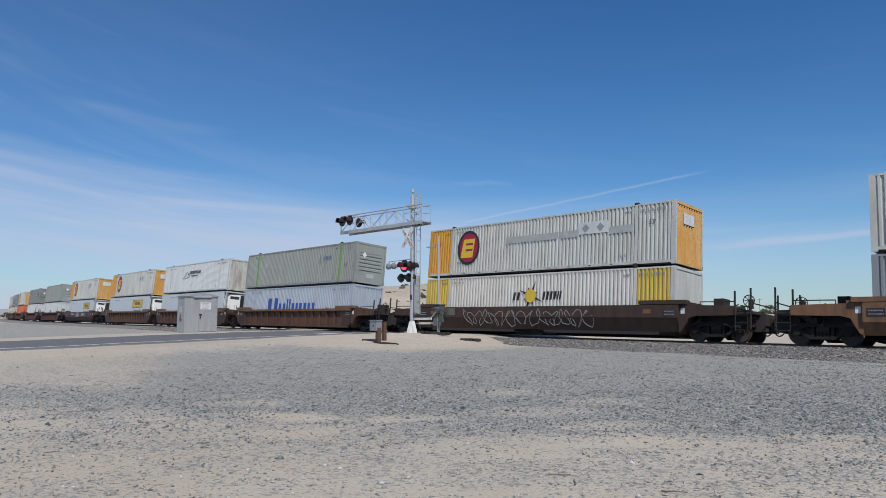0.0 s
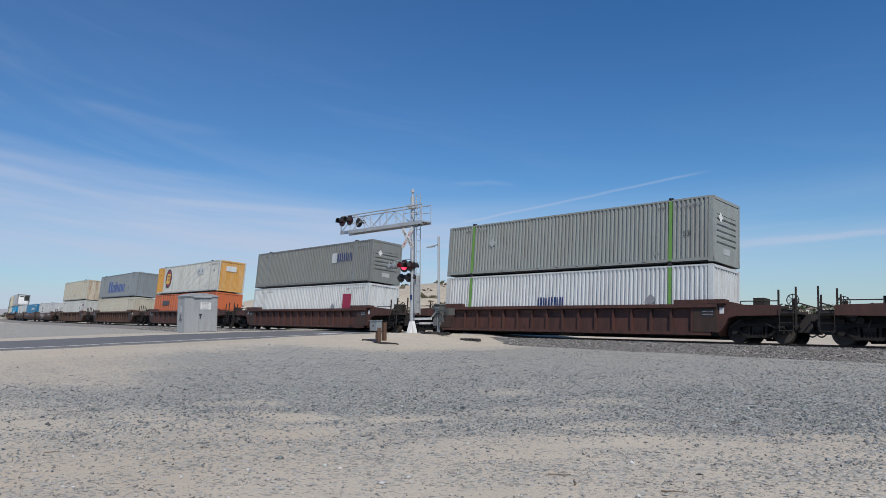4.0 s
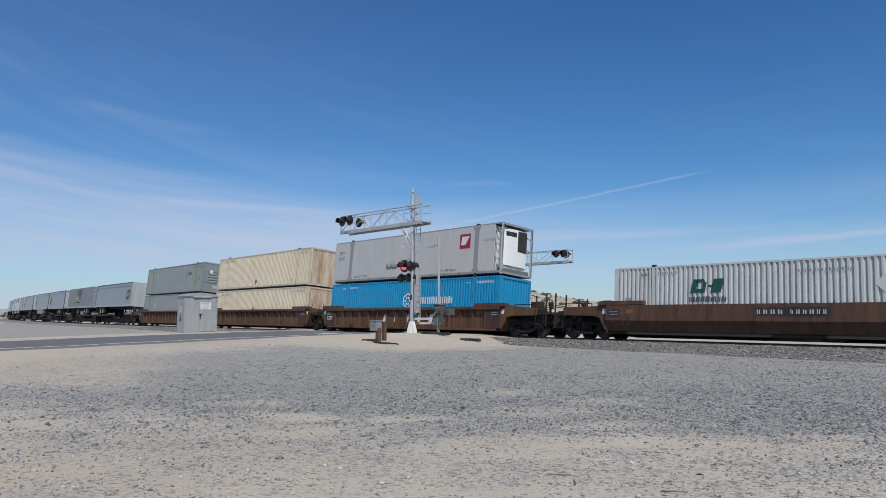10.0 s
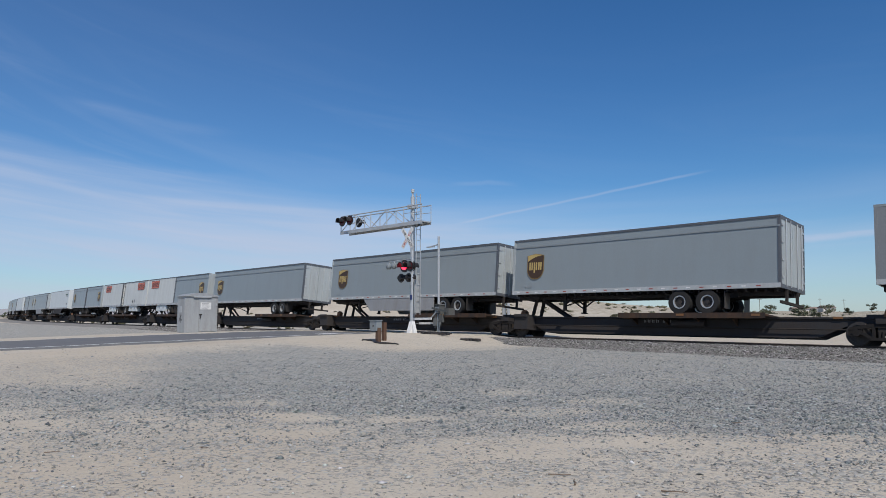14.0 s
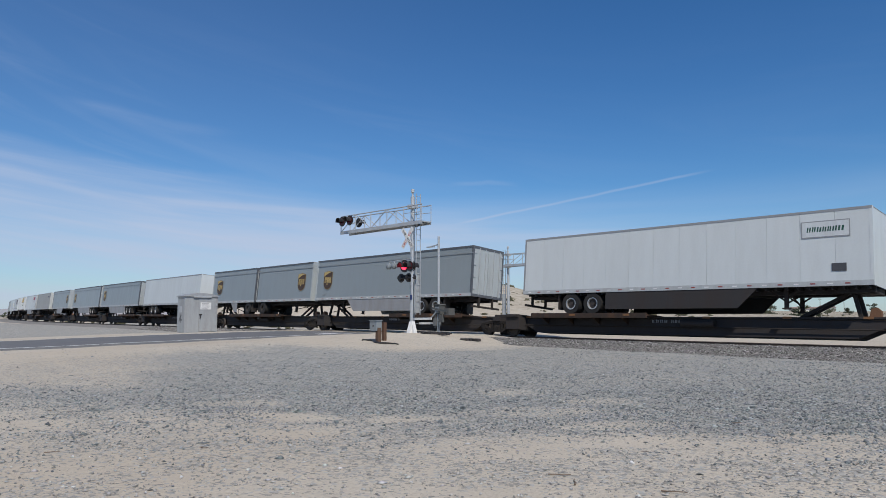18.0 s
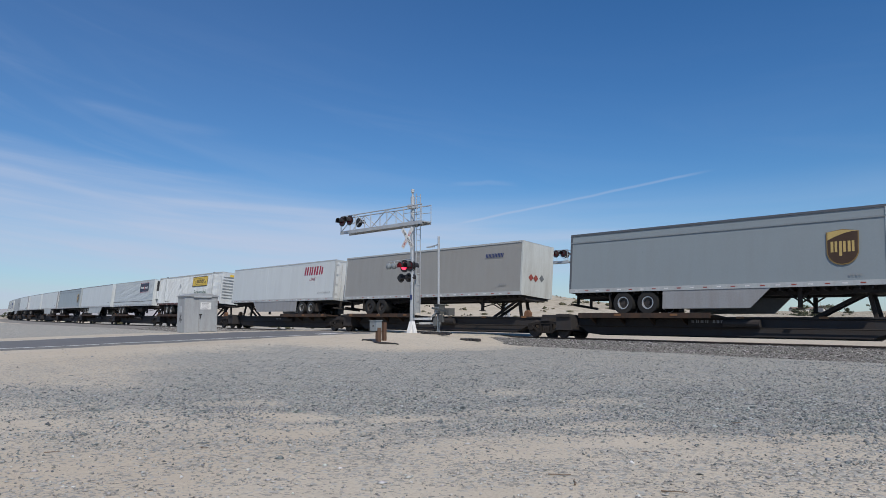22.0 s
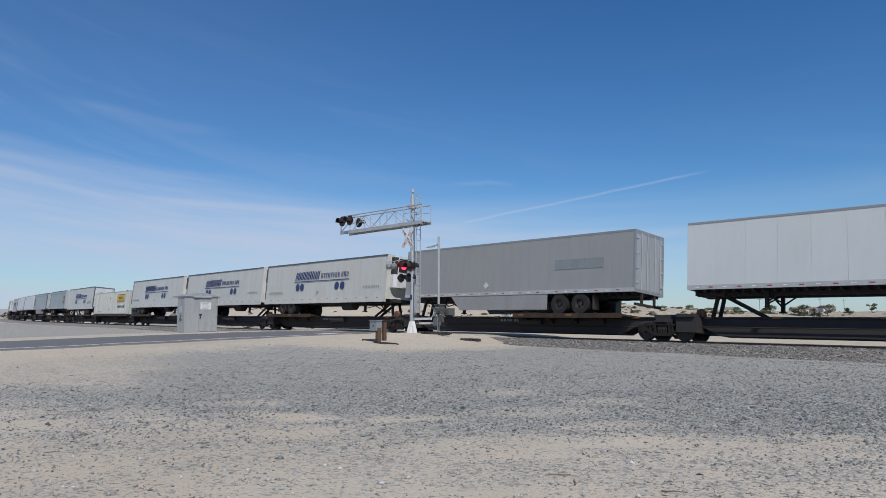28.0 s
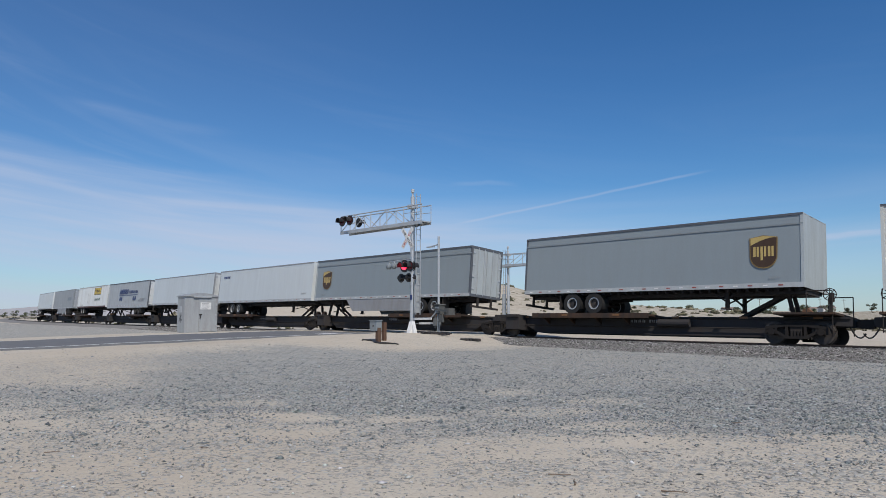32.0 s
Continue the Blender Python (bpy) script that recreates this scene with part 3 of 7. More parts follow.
def stones(name, label, xyz, size, material, seed):
    """Loose angular stones strewn over a surface, joined as stuff. xyz: their places."""
    rng = np.random.default_rng(seed)
    n = len(xyz)
    base = np.array([(1, 0, 0), (-1, 0, 0), (0, 1, 0), (0, -1, 0), (0, 0, 0.8), (0, 0, -0.5)], float)
    faces = np.array([(0, 2, 4), (2, 1, 4), (1, 3, 4), (3, 0, 4), (2, 0, 5), (1, 2, 5), (3, 1, 5), (0, 3, 5)])
    r = size[0] + (size[1] - size[0]) * rng.random(n) ** 3
    sc = np.stack([r * rng.uniform(.7, 1.35, n), r * rng.uniform(.6, 1.1, n), r * rng.uniform(.45, .9, n)], 1)
    v = base[None] * sc[:, None] * rng.uniform(.75, 1.2, (n, 6, 1))
    v += rng.uniform(-.25, .25, (n, 6, 3)) * r[:, None, None]
    a, t = rng.uniform(0, 6.283, n), rng.uniform(-.5, .5, n)
    ca, sa, ct, st = np.cos(a)[:, None], np.sin(a)[:, None], np.cos(t)[:, None], np.sin(t)[:, None]
    x, y, z = v[..., 0], v[..., 1], v[..., 2]
    y, z = y * ct - z * st, y * st + z * ct
    x, y = x * ca - y * sa, x * sa + y * ca
    v = np.stack([x, y, z], -1) + xyz[:, None]
    s = Shape()
    me = bpy.data.meshes.new(name)
    me.vertices.add(n * 6)
    me.vertices.foreach_set("co", v.reshape(-1).astype(np.float32))
    idx = (faces[None] + 6 * np.arange(n)[:, None, None]).reshape(-1)
    me.loops.add(len(idx)); me.loops.foreach_set("vertex_index", idx.astype(np.int32))
    me.polygons.add(n * 8)
    me.polygons.foreach_set("loop_start", np.arange(0, n * 24, 3, dtype=np.int32))
    me.update(calc_edges=True)
    me.materials.append(material)
    return tagged(new(name, me), label, "stones", kind="stuff")


def stone_material(name, dark, light):
    m = bpy.data.materials.new(name)
    m.use_nodes = True
    nt = m.node_tree
    N, L = nt.nodes.new, nt.links.new
    bs = nt.nodes["Principled BSDF"]
    bs.inputs["Roughness"].default_value = 0.92
    bs.inputs["Specular IOR Level"].default_value = 0.2
    g = N("ShaderNodeNewGeometry")
    r = N("ShaderNodeValToRGB")
    r.color_ramp.elements[0].color, r.color_ramp.elements[1].color = (*dark, 1), (*light, 1)
    e = r.color_ramp.elements.new(0.86); e.color = tuple((a + b) / 2 for a, b in zip((*dark, 1), (*light, 1)))
    L(g.outputs["Random Per Island"], r.inputs[0])
    n = N("ShaderNodeTexNoise"); n.inputs["Scale"].default_value = 60
    x = N("ShaderNodeMixRGB"); x.blend_type = "MULTIPLY"; x.inputs["Fac"].default_value = 0.3
    L(r.outputs[0], x.inputs["Color1"]); L(n.outputs["Color"], x.inputs["Color2"]); L(x.outputs[0], bs.inputs["Base Color"])
    return m

# ================= marks on the loads =================
# A mark is drawn on a side that faces -y; x runs with the train, z up. NEAR is the outer face of a load.
W = 1.295


def blocks(s, x, z, w, h, n, slant=0.0, y=0.0, seed=1, gap=0.30, t=0.006, split=True):
    """Plain bars in place of lettering: n pairs of uprights in a line."""
    rng = random.Random(seed)
    ws = [rng.uniform(0.7, 1.2) for _ in range(n)]
    k = w / (sum(ws) + gap * (n - 1))
    for a in ws:
        a *= k
        o = slant * h
        if split:
            lift = rng.choice((0, 0, .12)) * h
            for x0, x1, top in ((x, x + .36 * a, h), (x + .62 * a, x + a, h - lift)):
                s.prism([(x0, z), (x1, z), (x1 + slant * top, z + top), (x0 + slant * top, z + top)], "y", y - t, y)
        else:
            s.prism([(x, z), (x + a, z), (x + a + o, z + h), (x + o, z + h)], "y", y - t, y)
        x += a + gap * k
    return s


def plate(s, x0, x1, z0, z1, y=0.0, t=0.006, slant=0.0):
    o = slant * (z1 - z0)
    return s.prism([(x0, z0), (x1, z0), (x1 + o, z1), (x0 + o, z1)], "y", y - t, y)


def shield(x, z, w, h):
    """Outline of a shield, centre x, foot z."""
    pts = [(x, z)]
    for i in range(1, 6):
        a = i / 6
        pts.append((x + w / 2 * math.sin(a * math.pi / 2) ** 0.8, z + h * 0.42 * (1 - math.cos(a * math.pi / 2)) ** 0.9))
    right = pts[1:]
    top = [(x + w / 2, z + h * 0.93), (x, z + h), (x - w / 2, z + h * 0.93)]
    left = [(2 * x - p, q) for p, q in right[::-1]]
    return [pts[0]] + right + top + left


def emblem(name, parent, pieces, label=""):
    """A mark of several coloured flat pieces: the first is the part, the rest lie on it."""
    base = None
    for i, (shape, material) in enumerate(pieces):
        ob = part("emblem" if i == 0 else "emblem_shape", shape, material, parent if i == 0 else base, label if i == 0 else "", key=(name, i))
        base = base or ob
    return base


def mark_shield(parent, x, z, y, h=1.35):
    w = h * 0.82
    a = Shape().prism(shield(x, z, w, h), "y", y - 0.006, y)
    k = Shape().prism(shield(x, z + h * .03, w * .93, h * .94), "y", y - 0.009, y - 0.006)
    top = [(x - w * .455, z + h * .70)]
    for i in range(1, 9):
        q = i / 8
        top.append((x - w * .455 + w * .91 * q, z + h * (.70 + .225 * math.sin(q * math.pi / 2) ** .9)))
    g = Shape().prism(top + [(x + w * .455, z + h * .93), (x, z + h * .975), (x - w * .455, z + h * .93)], "y", y - 0.012, y - 0.009)
    b = Shape()
    for i, (lo, hi) in enumerate(((.36, .66), (.25, .66), (.36, .66))):
        a0 = x + w * (-.36 + .26 * i)
        b.prism([(a0, z + h * lo), (a0 + w * .085, z + h * lo), (a0 + w * .085, z + h * hi), (a0, z + h * hi)], "y", y - .012, y - .009)
        b.prism([(a0 + w * .125, z + h * .36), (a0 + w * .20, z + h * .36), (a0 + w * .20, z + h * hi), (a0 + w * .125, z + h * hi)], "y", y - .012, y - .009)
    emblem(("shield", x, z, y, h), parent, [(a, GOLDRIM), (k, MAROON), (g, GOLD), (b, GOLD)], "brown and gold shield emblem")


def mark_round(parent, x, z, y, r=1.0):
    a = Shape().disc((x, z), r * 0.88, y - 0.006, y, 28, r)
    b = Shape().disc((x + 0.02, z), r * 0.72, y - 0.010, y - 0.006, 28, r * 0.84)
    c = Shape().prism([(x - .60 * r, z - .58 * r), (x + .36 * r, z - .58 * r), (x + .50 * r, z + .50 * r), (x - .38 * r, z + .50 * r)], "y", y - 0.014, y - 0.010)
    slits = []
    for q in (-.20, .14):
        slits.append(Shape().prism([(x - .22 * r, z + q * r), (x + .34 * r, z + q * r), (x + .36 * r, z + (q + .12) * r), (x - .20 * r, z + (q + .12) * r)], "y", y - 0.018, y - 0.014))
    emblem(("round", x, z, y), parent, [(a, BLACK), (b, CRIMSON), (c, LOGOYELLOW)] + [(k, CRIMSON) for k in slits], "round black and crimson emblem with a slit yellow block")


def mark_plaque(parent, x, z, y, w=3.3, h=0.95, word=True, wordz=-0.60):
    a = plate(Shape(), x, x + w, z, z + h, y)
    b = plate(Shape(), x + .06, x + w - .06, z + .06, z + h - .06, y - .006, .004)
    c = Shape()
    blocks(c, x + w * .27, z + h * .33, w * .47, h * .36, 6, 0, y - .010, 5, t=.003, gap=.22)
    for p, q in (((.08, .80), (.72, .80)), ((.08, .80), (.22, .20)), ((.22, .20), (.92, .20)), ((.72, .80), (.92, .35)), ((.10, .68), (.22, .68)), ((.13, .56), (.23, .56)), ((.80, .45), (.90, .45)), ((.78, .34), (.92, .34))):
        c.bar((x + w * p[0], y - .0115, z + h * p[1]), (x + w * q[0], y - .0115, z + h * q[1]), .003, .03)
    emblem(("plaque", x, z, y, w), parent, [(a, BLACK), (b, LOGOYELLOW), (c, BLACK)], "yellow company plaque with a black border")
    if word:
        lettering("Intermodal", 0.66, GREENM, parent, x + 0.55, y - 0.004, z + wordz)


def mark_trap(parent, x, z, y, w=1.95, h=0.62):
    a = Shape().prism([(x + .10, z), (x + w - .10, z), (x + w, z + h), (x, z + h)], "y", y - .006, y)
    b = Shape().prism([(x + .15, z + .04), (x + w - .15, z + .04), (x + w - .06, z + h - .04), (x + .06, z + h - .04)], "y", y - .010, y - .006)
    c = blocks(Shape(), x + .24, z + .14, w - .48, h - .28, 6, 0, y - .010, 9, t=.003, gap=.3)
    emblem(("trap", x, z, y, w), parent, [(a, BLACK), (b, SIGNORANGE), (c, BLACK)], "orange trapezium company sign with a dark edge")


def mark_hex(parent, x, z, y, r=0.42, length=3.3):
    a = Shape()
    for i in range(6):
        p, q = radians(60 * i + 30), radians(60 * i + 90)
        a.prism([(x + r * math.cos(p), z + r * math.sin(p)), (x + r * math.cos(q), z + r * math.sin(q)), (x + .8 * r * math.cos(q), z + .8 * r * math.sin(q)), (x + .8 * r * math.cos(p), z + .8 * r * math.sin(p))], "y", y - .006, y)
        c = radians(60 * i)
        a.disc((x + .42 * r * math.cos(c), z + .42 * r * math.sin(c)), .16 * r, y - .006, y, 6)
    blocks(a, x + .62, z - .2, length, .42, 9, 0, y, 11, gap=.3)
    emblem(("hex", x, z, y, r), parent, [(a, WMARK)], "white hexagon emblem and company marking")


def mark_words(parent, x, z, y, w, h, n, material, slant=0.0, seed=1, label="", under=False):
    a = blocks(Shape(), x, z, w, h, n, slant, y, seed)
    if under:
        plate(a, x - .05, x + w, z - .22 * h, z - .13 * h, y)
    part("company_marking", a, material, parent, label, key=("words", x, z, y, w, h, n, slant, seed, under))


def mark_dots(parent, x, z, y):
    """Blue marking with an underline and two pairs of dots."""
    a = blocks(Shape(), x, z, 3.3, .62, 8, .28, y, 21, gap=.26)
    blocks(a, x + 3.65, z + .06, 2.35, .36, 8, 0, y, 22, gap=.55)
    blocks(a, x + 6.25, z + .06, .85, .36, 3, 0, y, 23, gap=.55)
    plate(a, x - .1, x + 7.25, z - .16, z - .10, y)
    part("company_marking", a, NAVY, parent, "dark blue company marking with an underline", key=("dots_a", x, z, y))
    for dx in (.45, 1.08, 5.75, 6.45):
        part("dot", Shape().disc((x + dx, z - .56), .28, y - .006, y, 20), NAVY, parent, "dark blue dot", key=("dot", x, z, y, dx))


def small_codes(parent, x, z, y, w=1.6, h=.14, n=10, material=FADE, seed=4):
    part("code_marking", blocks(Shape(), x, z, w, h, n, 0, y, seed, gap=.9, t=.004), material, parent, "", key=("code", x, z, y, w, h, n, seed))


def diamond(parent, x, z, y, r=.25, material=FADE):
    part("placard", Shape().prism([(x - r, z), (x, z - r), (x + r, z), (x, z + r)], "y", y - .006, y), material, parent, "", key=("diamond", x, z, y, r))


# ================= containers =================
H = 2.896


def corrugated(x0, x1, z0, z1, y_out, depth=0.058, pitch=0.218, facing=-1):
    """A wall of trapezoidal ribs facing -y (facing -1) or +y."""
    n = max(2, round((x1 - x0) / pitch))
    p = (x1 - x0) / n
    yi = y_out - facing * depth
    line = [(x0, yi)]
    for i in range(n):
        a = x0 + i * p
        line += [(a + .20 * p, yi), (a + .29 * p, y_out), (a + .68 * p, y_out), (a + .78 * p, yi)]
    line.append((x1, yi))
    s = Shape()
    for x, y in line:
        s.v += [(x, y, z0), (x, y, z1)]
    k = len(line)
    for i in range(k - 1):
        a = 2 * i
        s.f.append((a, a + 2, a + 3, a + 1) if facing < 0 else (a, a + 1, a + 3, a + 2))
    # inner skin so that the wall is solid
    n0 = len(s.v)
    yb = yi - facing * 0.01
    s.v += [(x0, yb, z0), (x1, yb, z0), (x1, yb, z1), (x0, yb, z1)]
    s.f.append((n0 + 3, n0 + 2, n0 + 1, n0) if facing < 0 else (n0, n0 + 1, n0 + 2, n0 + 3))
    return s


def sheet(x0, x1, z0, z1, y_out, facing=-1, back=.012):
    """The backing sheet of a wall."""
    return Shape().box(x0, x1, *sorted((y_out - facing * back, y_out - facing * (back + .04))), z0, z1)


def wall_posts(parent, x0, x1, z0, z1, y_out, n, material):
    """Narrow outside posts on a sheet wall that faces -y, each a part."""
    for i in range(n + 1):
        x = min(x1 - .05, max(x0 + .05, x0 + (x1 - x0) * i / n))
        part("wall_post", lambda: Shape().prism([(-.05, 0), (-.035, -.042), (.035, -.042), (.05, 0)], "z", z0, z1), material, parent, key=("wpost", z0, z1), at=pose(x, y_out + .042, 0))


def wall_sheets(parent, x0, x1, z0, z1, y_out, n, material):
    """The outer sheets of a smooth wall that faces -y, with open seams, each a part."""
    w = (x1 - x0) / n
    for i in range(n):
        part("panel", lambda: Shape().box(-w / 2 + .003, w / 2 - .003, 0, .02, z0, z1), material, parent, key=("wsheet", round(w, 4), z0, z1), at=pose(x0 + w * (i + .5), y_out, 0))


def fluted(x0, x1, z0, z1, y_out, pitch=.1, depth=.022, facing=-1):
    """A wall of fine level flutes."""
    n = int((z1 - z0) / pitch)
    s = Shape()
    line = []
    for i in range(n):
        z = z0 + (z1 - z0) * i / n
        p = (z1 - z0) / n
        line += [(z, depth), (z + .2 * p, depth), (z + .35 * p, 0), (z + .85 * p, 0)]
    line.append((z1, depth))
    for z, k in line:
        s.v += [(x0, y_out - facing * k, z), (x1, y_out - facing * k, z)]
    for i in range(len(line) - 1):
        a = 2 * i
        s.f.append((a, a + 1, a + 3, a + 2))
    n0 = len(s.v)
    yb = y_out - facing * (depth + .02)
    s.v += [(x0, yb, z0), (x1, yb, z0), (x1, yb, z1), (x0, yb, z1)]
    s.f.append((n0 + 3, n0 + 2, n0 + 1, n0))
    return s


def container(u_right, z0, label, main, tail=None, nose=None, end=None, end_kind="vertical", style="ribs", post=None, rail=None, L=16.15, tail_len=1.98, castings=BLACK):
    """A high-cube container. Its leading end is at u_right along the train, its floor at z0 above the rail."""
    tail, nose, end, post, rail = tail or main, nose or main, end or main, post or main, rail or main
    c = thing("container", label, "container", group="containers on the train")
    rides(c, u_right - L / 2, z0)
    h = L / 2
    e = h - 1.98 if L > 13 else h - .12
    spans = [("side_panel", -h + .22, -e - .07, tail), ("side_panel", -e + .07, e - .07, main), ("side_panel", e + .07, h - (.6 if end_kind == "reefer" else .22), nose)]
    for fac in (-1, 1):
        y = fac * W
        for nm, a, b, mt in spans:
            f = {"ribs": lambda a=a, b=b, fac=fac, y=y: corrugated(a, b, .22, H - .075, y - fac * .004, facing=fac if fac < 0 else 1),
                 "posts": lambda: sheet(a, b, .22, H - .075, y, fac, .04),
                 "smooth": lambda: sheet(a, b, .22, H - .075, y, fac, .022)}[style]
            sp = part(nm, f, mt, c, key=(style, a, b, fac))
            if fac < 0 and style == "posts":
                wall_posts(sp, a, b, .22, H - .075, y, max(2, round((b - a) / .62)), mt)
            if fac < 0 and style == "smooth":
                wall_sheets(sp, a, b, .22, H - .075, y, max(1, round((b - a) / 1.22)), mt)
        part("top_rail", lambda: Shape().box(-h, h, *sorted((y, y - fac * .08)), H - .075, H), rail, c, key=("tr", L, fac))
        br = part("bottom_rail", lambda: Shape().box(-h, h, *sorted((y, y - fac * .07)), .085, .22), rail, c, key=("br", L, fac))
        if fac < 0:
            def slots():
                s = Shape()
                for i in range(9):
                    x = -e + 1.2 + i * (2 * e - 2.4) / 8
                    s.box(x - .16, x - .02, y - .004, y + .01, .125, .165)
                return s
            tagged(part("fork_slots", slots, MARK, br, key=("slots", L)), kind="stuff")
        for x in (-e, e):
            part("post", lambda: Shape().box(x - .07, x + .07, *sorted((y + fac * .002, y - fac * .09)), .10, H - .075), post, c, key=("post", L, x, fac))
            part("lifting_casting", lambda: Shape().box(x - .09, x + .09, *sorted((y + fac * .004, y - fac * .16)), H - .02, H + .08), castings, c, key=("cast", L, x, fac))
            part("lifting_casting", lambda: Shape().box(x - .09, x + .09, *sorted((y + fac * .006, y - fac * .16)), 0, .12), castings, c, key=("cast0", L, x, fac))
        for x in (-h, h):
            sx = 1 if x > 0 else -1
            part("corner_post", lambda: Shape().box(*sorted((x, x - sx * (.22 if not (end_kind == "reefer" and sx > 0) else .10))), *sorted((y + fac * .001, y - fac * .12)), .02, H - .06), tail if x < 0 else (end if nose is not main else nose), c, key=("cpost", L, x, fac, end_kind == "reefer"))
    part("roof", lambda: Shape().box(-h + .05, h - .05, -W + .08, W - .08, H - .05, H - .012), main, c, key=("roof", L))
    part("floor", lambda: Shape().box(-h + .05, h - .05, -W + .09, W - .09, .03, .16), BLACK, c, key=("floor", L))
    part("rear_wall", lambda: Shape().box(-h + .03, -h + .08, -W + .1, W - .1, .1, H - .08), tail, c, key=("rear", L))
    if end_kind != "reefer":
        def wall():
            if end_kind == "vertical":
                q = corrugated(-W + .12, W - .12, .16, H - .12, -h + .02, pitch=.24)
            elif end_kind == "horizontal":
                q = fluted(-W + .12, W - .12, .86, 2.16, -h + .02, .26, .05)
                for z0_, z1_ in ((.16, .86), (2.16, H - .12)):
                    q.box(-W + .12, W - .12, -h + .025, -h + .07, z0_, z1_)
                for x_ in (-W + .16, W - .34):
                    q.box(x_, x_ + .18, -h + .015, -h + .05, .80, 2.22)
            else:
                q = sheet(-W + .12, W - .12, .16, H - .12, -h + .02)
            q.v = [(-y, x, z) for x, y, z in q.v]
            return q
        fw = part("front_wall", wall, end, c, key=("fw", end_kind, L))
        for z0_, z1_ in ((.04, .17), (H - .13, H - .004)):
            part("end_rail", lambda: Shape().box(h - .06, h, -W + .1, W - .1, z0_, z1_), end, fw, key=("erail", L, z0_))
    else:
        part("front_wall", lambda: Shape().box(h - .62, h - .56, -W + .1, W - .1, .1, H - .1), end, c, key=("fr", L))
        cu = part("cooling_unit", lambda: Shape().prism([(h - .56, -1.08), (h - .30, -1.08), (h - .17, -.92), (h - .11, -.45), (h - .095, 0), (h - .11, .45), (h - .17, .92), (h - .30, 1.08), (h - .56, 1.08)], "z", .56, 2.66).prism([(h - .56, -1.0), (h - .34, -1.0), (h - .24, -.8), (h - .20, 0), (h - .24, .8), (h - .34, 1.0), (h - .56, 1.0)], "z", .40, .56), UNITWHITE, c, "rounded bright white cooling unit", key=("cu", L))
        part("grille", lambda: Shape().prism([(h - .10, .10), (h - .085, .12), (h - .10, .46), (h - .16, .93), (h - .29, 1.09), (h - .35, 1.09), (h - .35, .3)], "z", 1.42, 2.60), BLACK, cu, "black radiator grille", key=("cg", L))
        part("display_window", lambda: Shape().prism([(h - .165, -.88), (h - .105, -.42), (h - .092, -.02), (h - .14, -.02), (h - .2, -.88)], "z", 2.22, 2.48), BLACK, cu, "dark display window", key=("cw", L))
        part("lower_guard", lambda: Shape().box(h - .40, h - .10, -1.12, 1.12, .17, .38), DGREY, c, "dark lower guard", key=("clg", L))
        part("fuel_tank", lambda: Shape().rod((h - .48, -.55, .17), (h - .48, -.55, .40), .07, 12), BLACK, c, key=("ct", L))
        def cage():
            s = Shape()
            for y in (-W + .06, W - .06):
                s.box(h - .08, h, y - .05, y + .05, .1, H - .1)
                for z in (.7, 1.5, 2.2):
                    s.bar((h - .56, y, z + .3), (h - .05, y, z), .03, .05)
            s.box(h - .08, h, -W + .1, W - .1, .04, .16).box(h - .08, h, -W + .1, W - .1, H - .12, H - .004)
            return s
        part("cage_frame", cage, rail, c, key=("cage", L))
    if end_kind == "horizontal":
        part("placard", lambda: Shape().prism([(-.75, 2.02), (-.56, 1.80), (-.37, 2.02), (-.56, 2.24)], "x", h - .018, h - .012), WMARK, c, "white diamond placard on the end", key=("epl", L))
        part("notice", lambda: Shape().box(h - .024, h - .016, -.30, .35, .45, .72), LGREY, c, "pale notice on the end", key=("eno", L))
    c["half"] = h
    return c

# ================= rail cars =================


def truck(parent, x, name="truck"):
    """Two-axle freight truck centred at x, with cast side frames and four wheels."""
    t = part(name, lambda: Shape().box(-.22, .22, -1.05, 1.05, .42, .78).rod((-.89, -.95, .42), (-.89, .95, .42), .085, 10).rod((.89, -.95, .42), (.89, .95, .42), .085, 10), TRUCK, parent, key="bolster", at=pose(x, 0, 0))

    def frame_shape(y):
        s = Shape().prism([(-1.14, .54), (-.9, .56), (-.42, .64), (.42, .64), (.9, .56), (1.14, .54), (1.12, .64), (.9, .68), (.42, .77), (-.42, .77), (-.9, .68), (-1.12, .64)], "y", y - .075, y + .075)
        s.bar((-.98, y, .58), (-.40, y, .25), .13, .11).bar((.98, y, .58), (.40, y, .25), .13, .11).box(-.46, .46, y - .075, y + .075, .18, .28)
        for a in (-.34, .34):
            s.box(a - .05, a + .05, y - .07, y + .07, .26, .68)
        s.box(-1.16, -.98, y - .06, y + .06, .36, .6).box(.98, 1.16, y - .06, y + .06, .36, .6).box(-.80, -.70, y - .06, y + .06, .36, .6).box(.70, .80, y - .06, y + .06, .36, .6)
        for i in (-.18, -.06, .06, .18):
            s.rod((i, y, .26), (i, y, .48), .055, 8)
        for a in (-.89, .89):
            s.rod((a, y - .11, .44), (a, y + .11, .44), .13, 12)
        return s
    for y in (-1.02, 1.02):
        part("side_frame", lambda: frame_shape(y), FRAMEM, t, key=("sideframe", y))
    for a in (-.89, .89):
        for y in (-.75, .75):
            sg = 1 if y > 0 else -1
            part("wheel", lambda: Shape().ring((0, 0), .42, .33, -.065, .065, 24).disc((0, 0), .34, -.03, .02, 20).ring((0, 0), .455, .40, .065 * sg * -1 - .012, .065 * sg * -1 + .012, 24).disc((0, 0), .12, -.09, .09, 12),
                 WHEELM, t, key=("rwheel", sg), at=pose(a, y, .42))
    return t


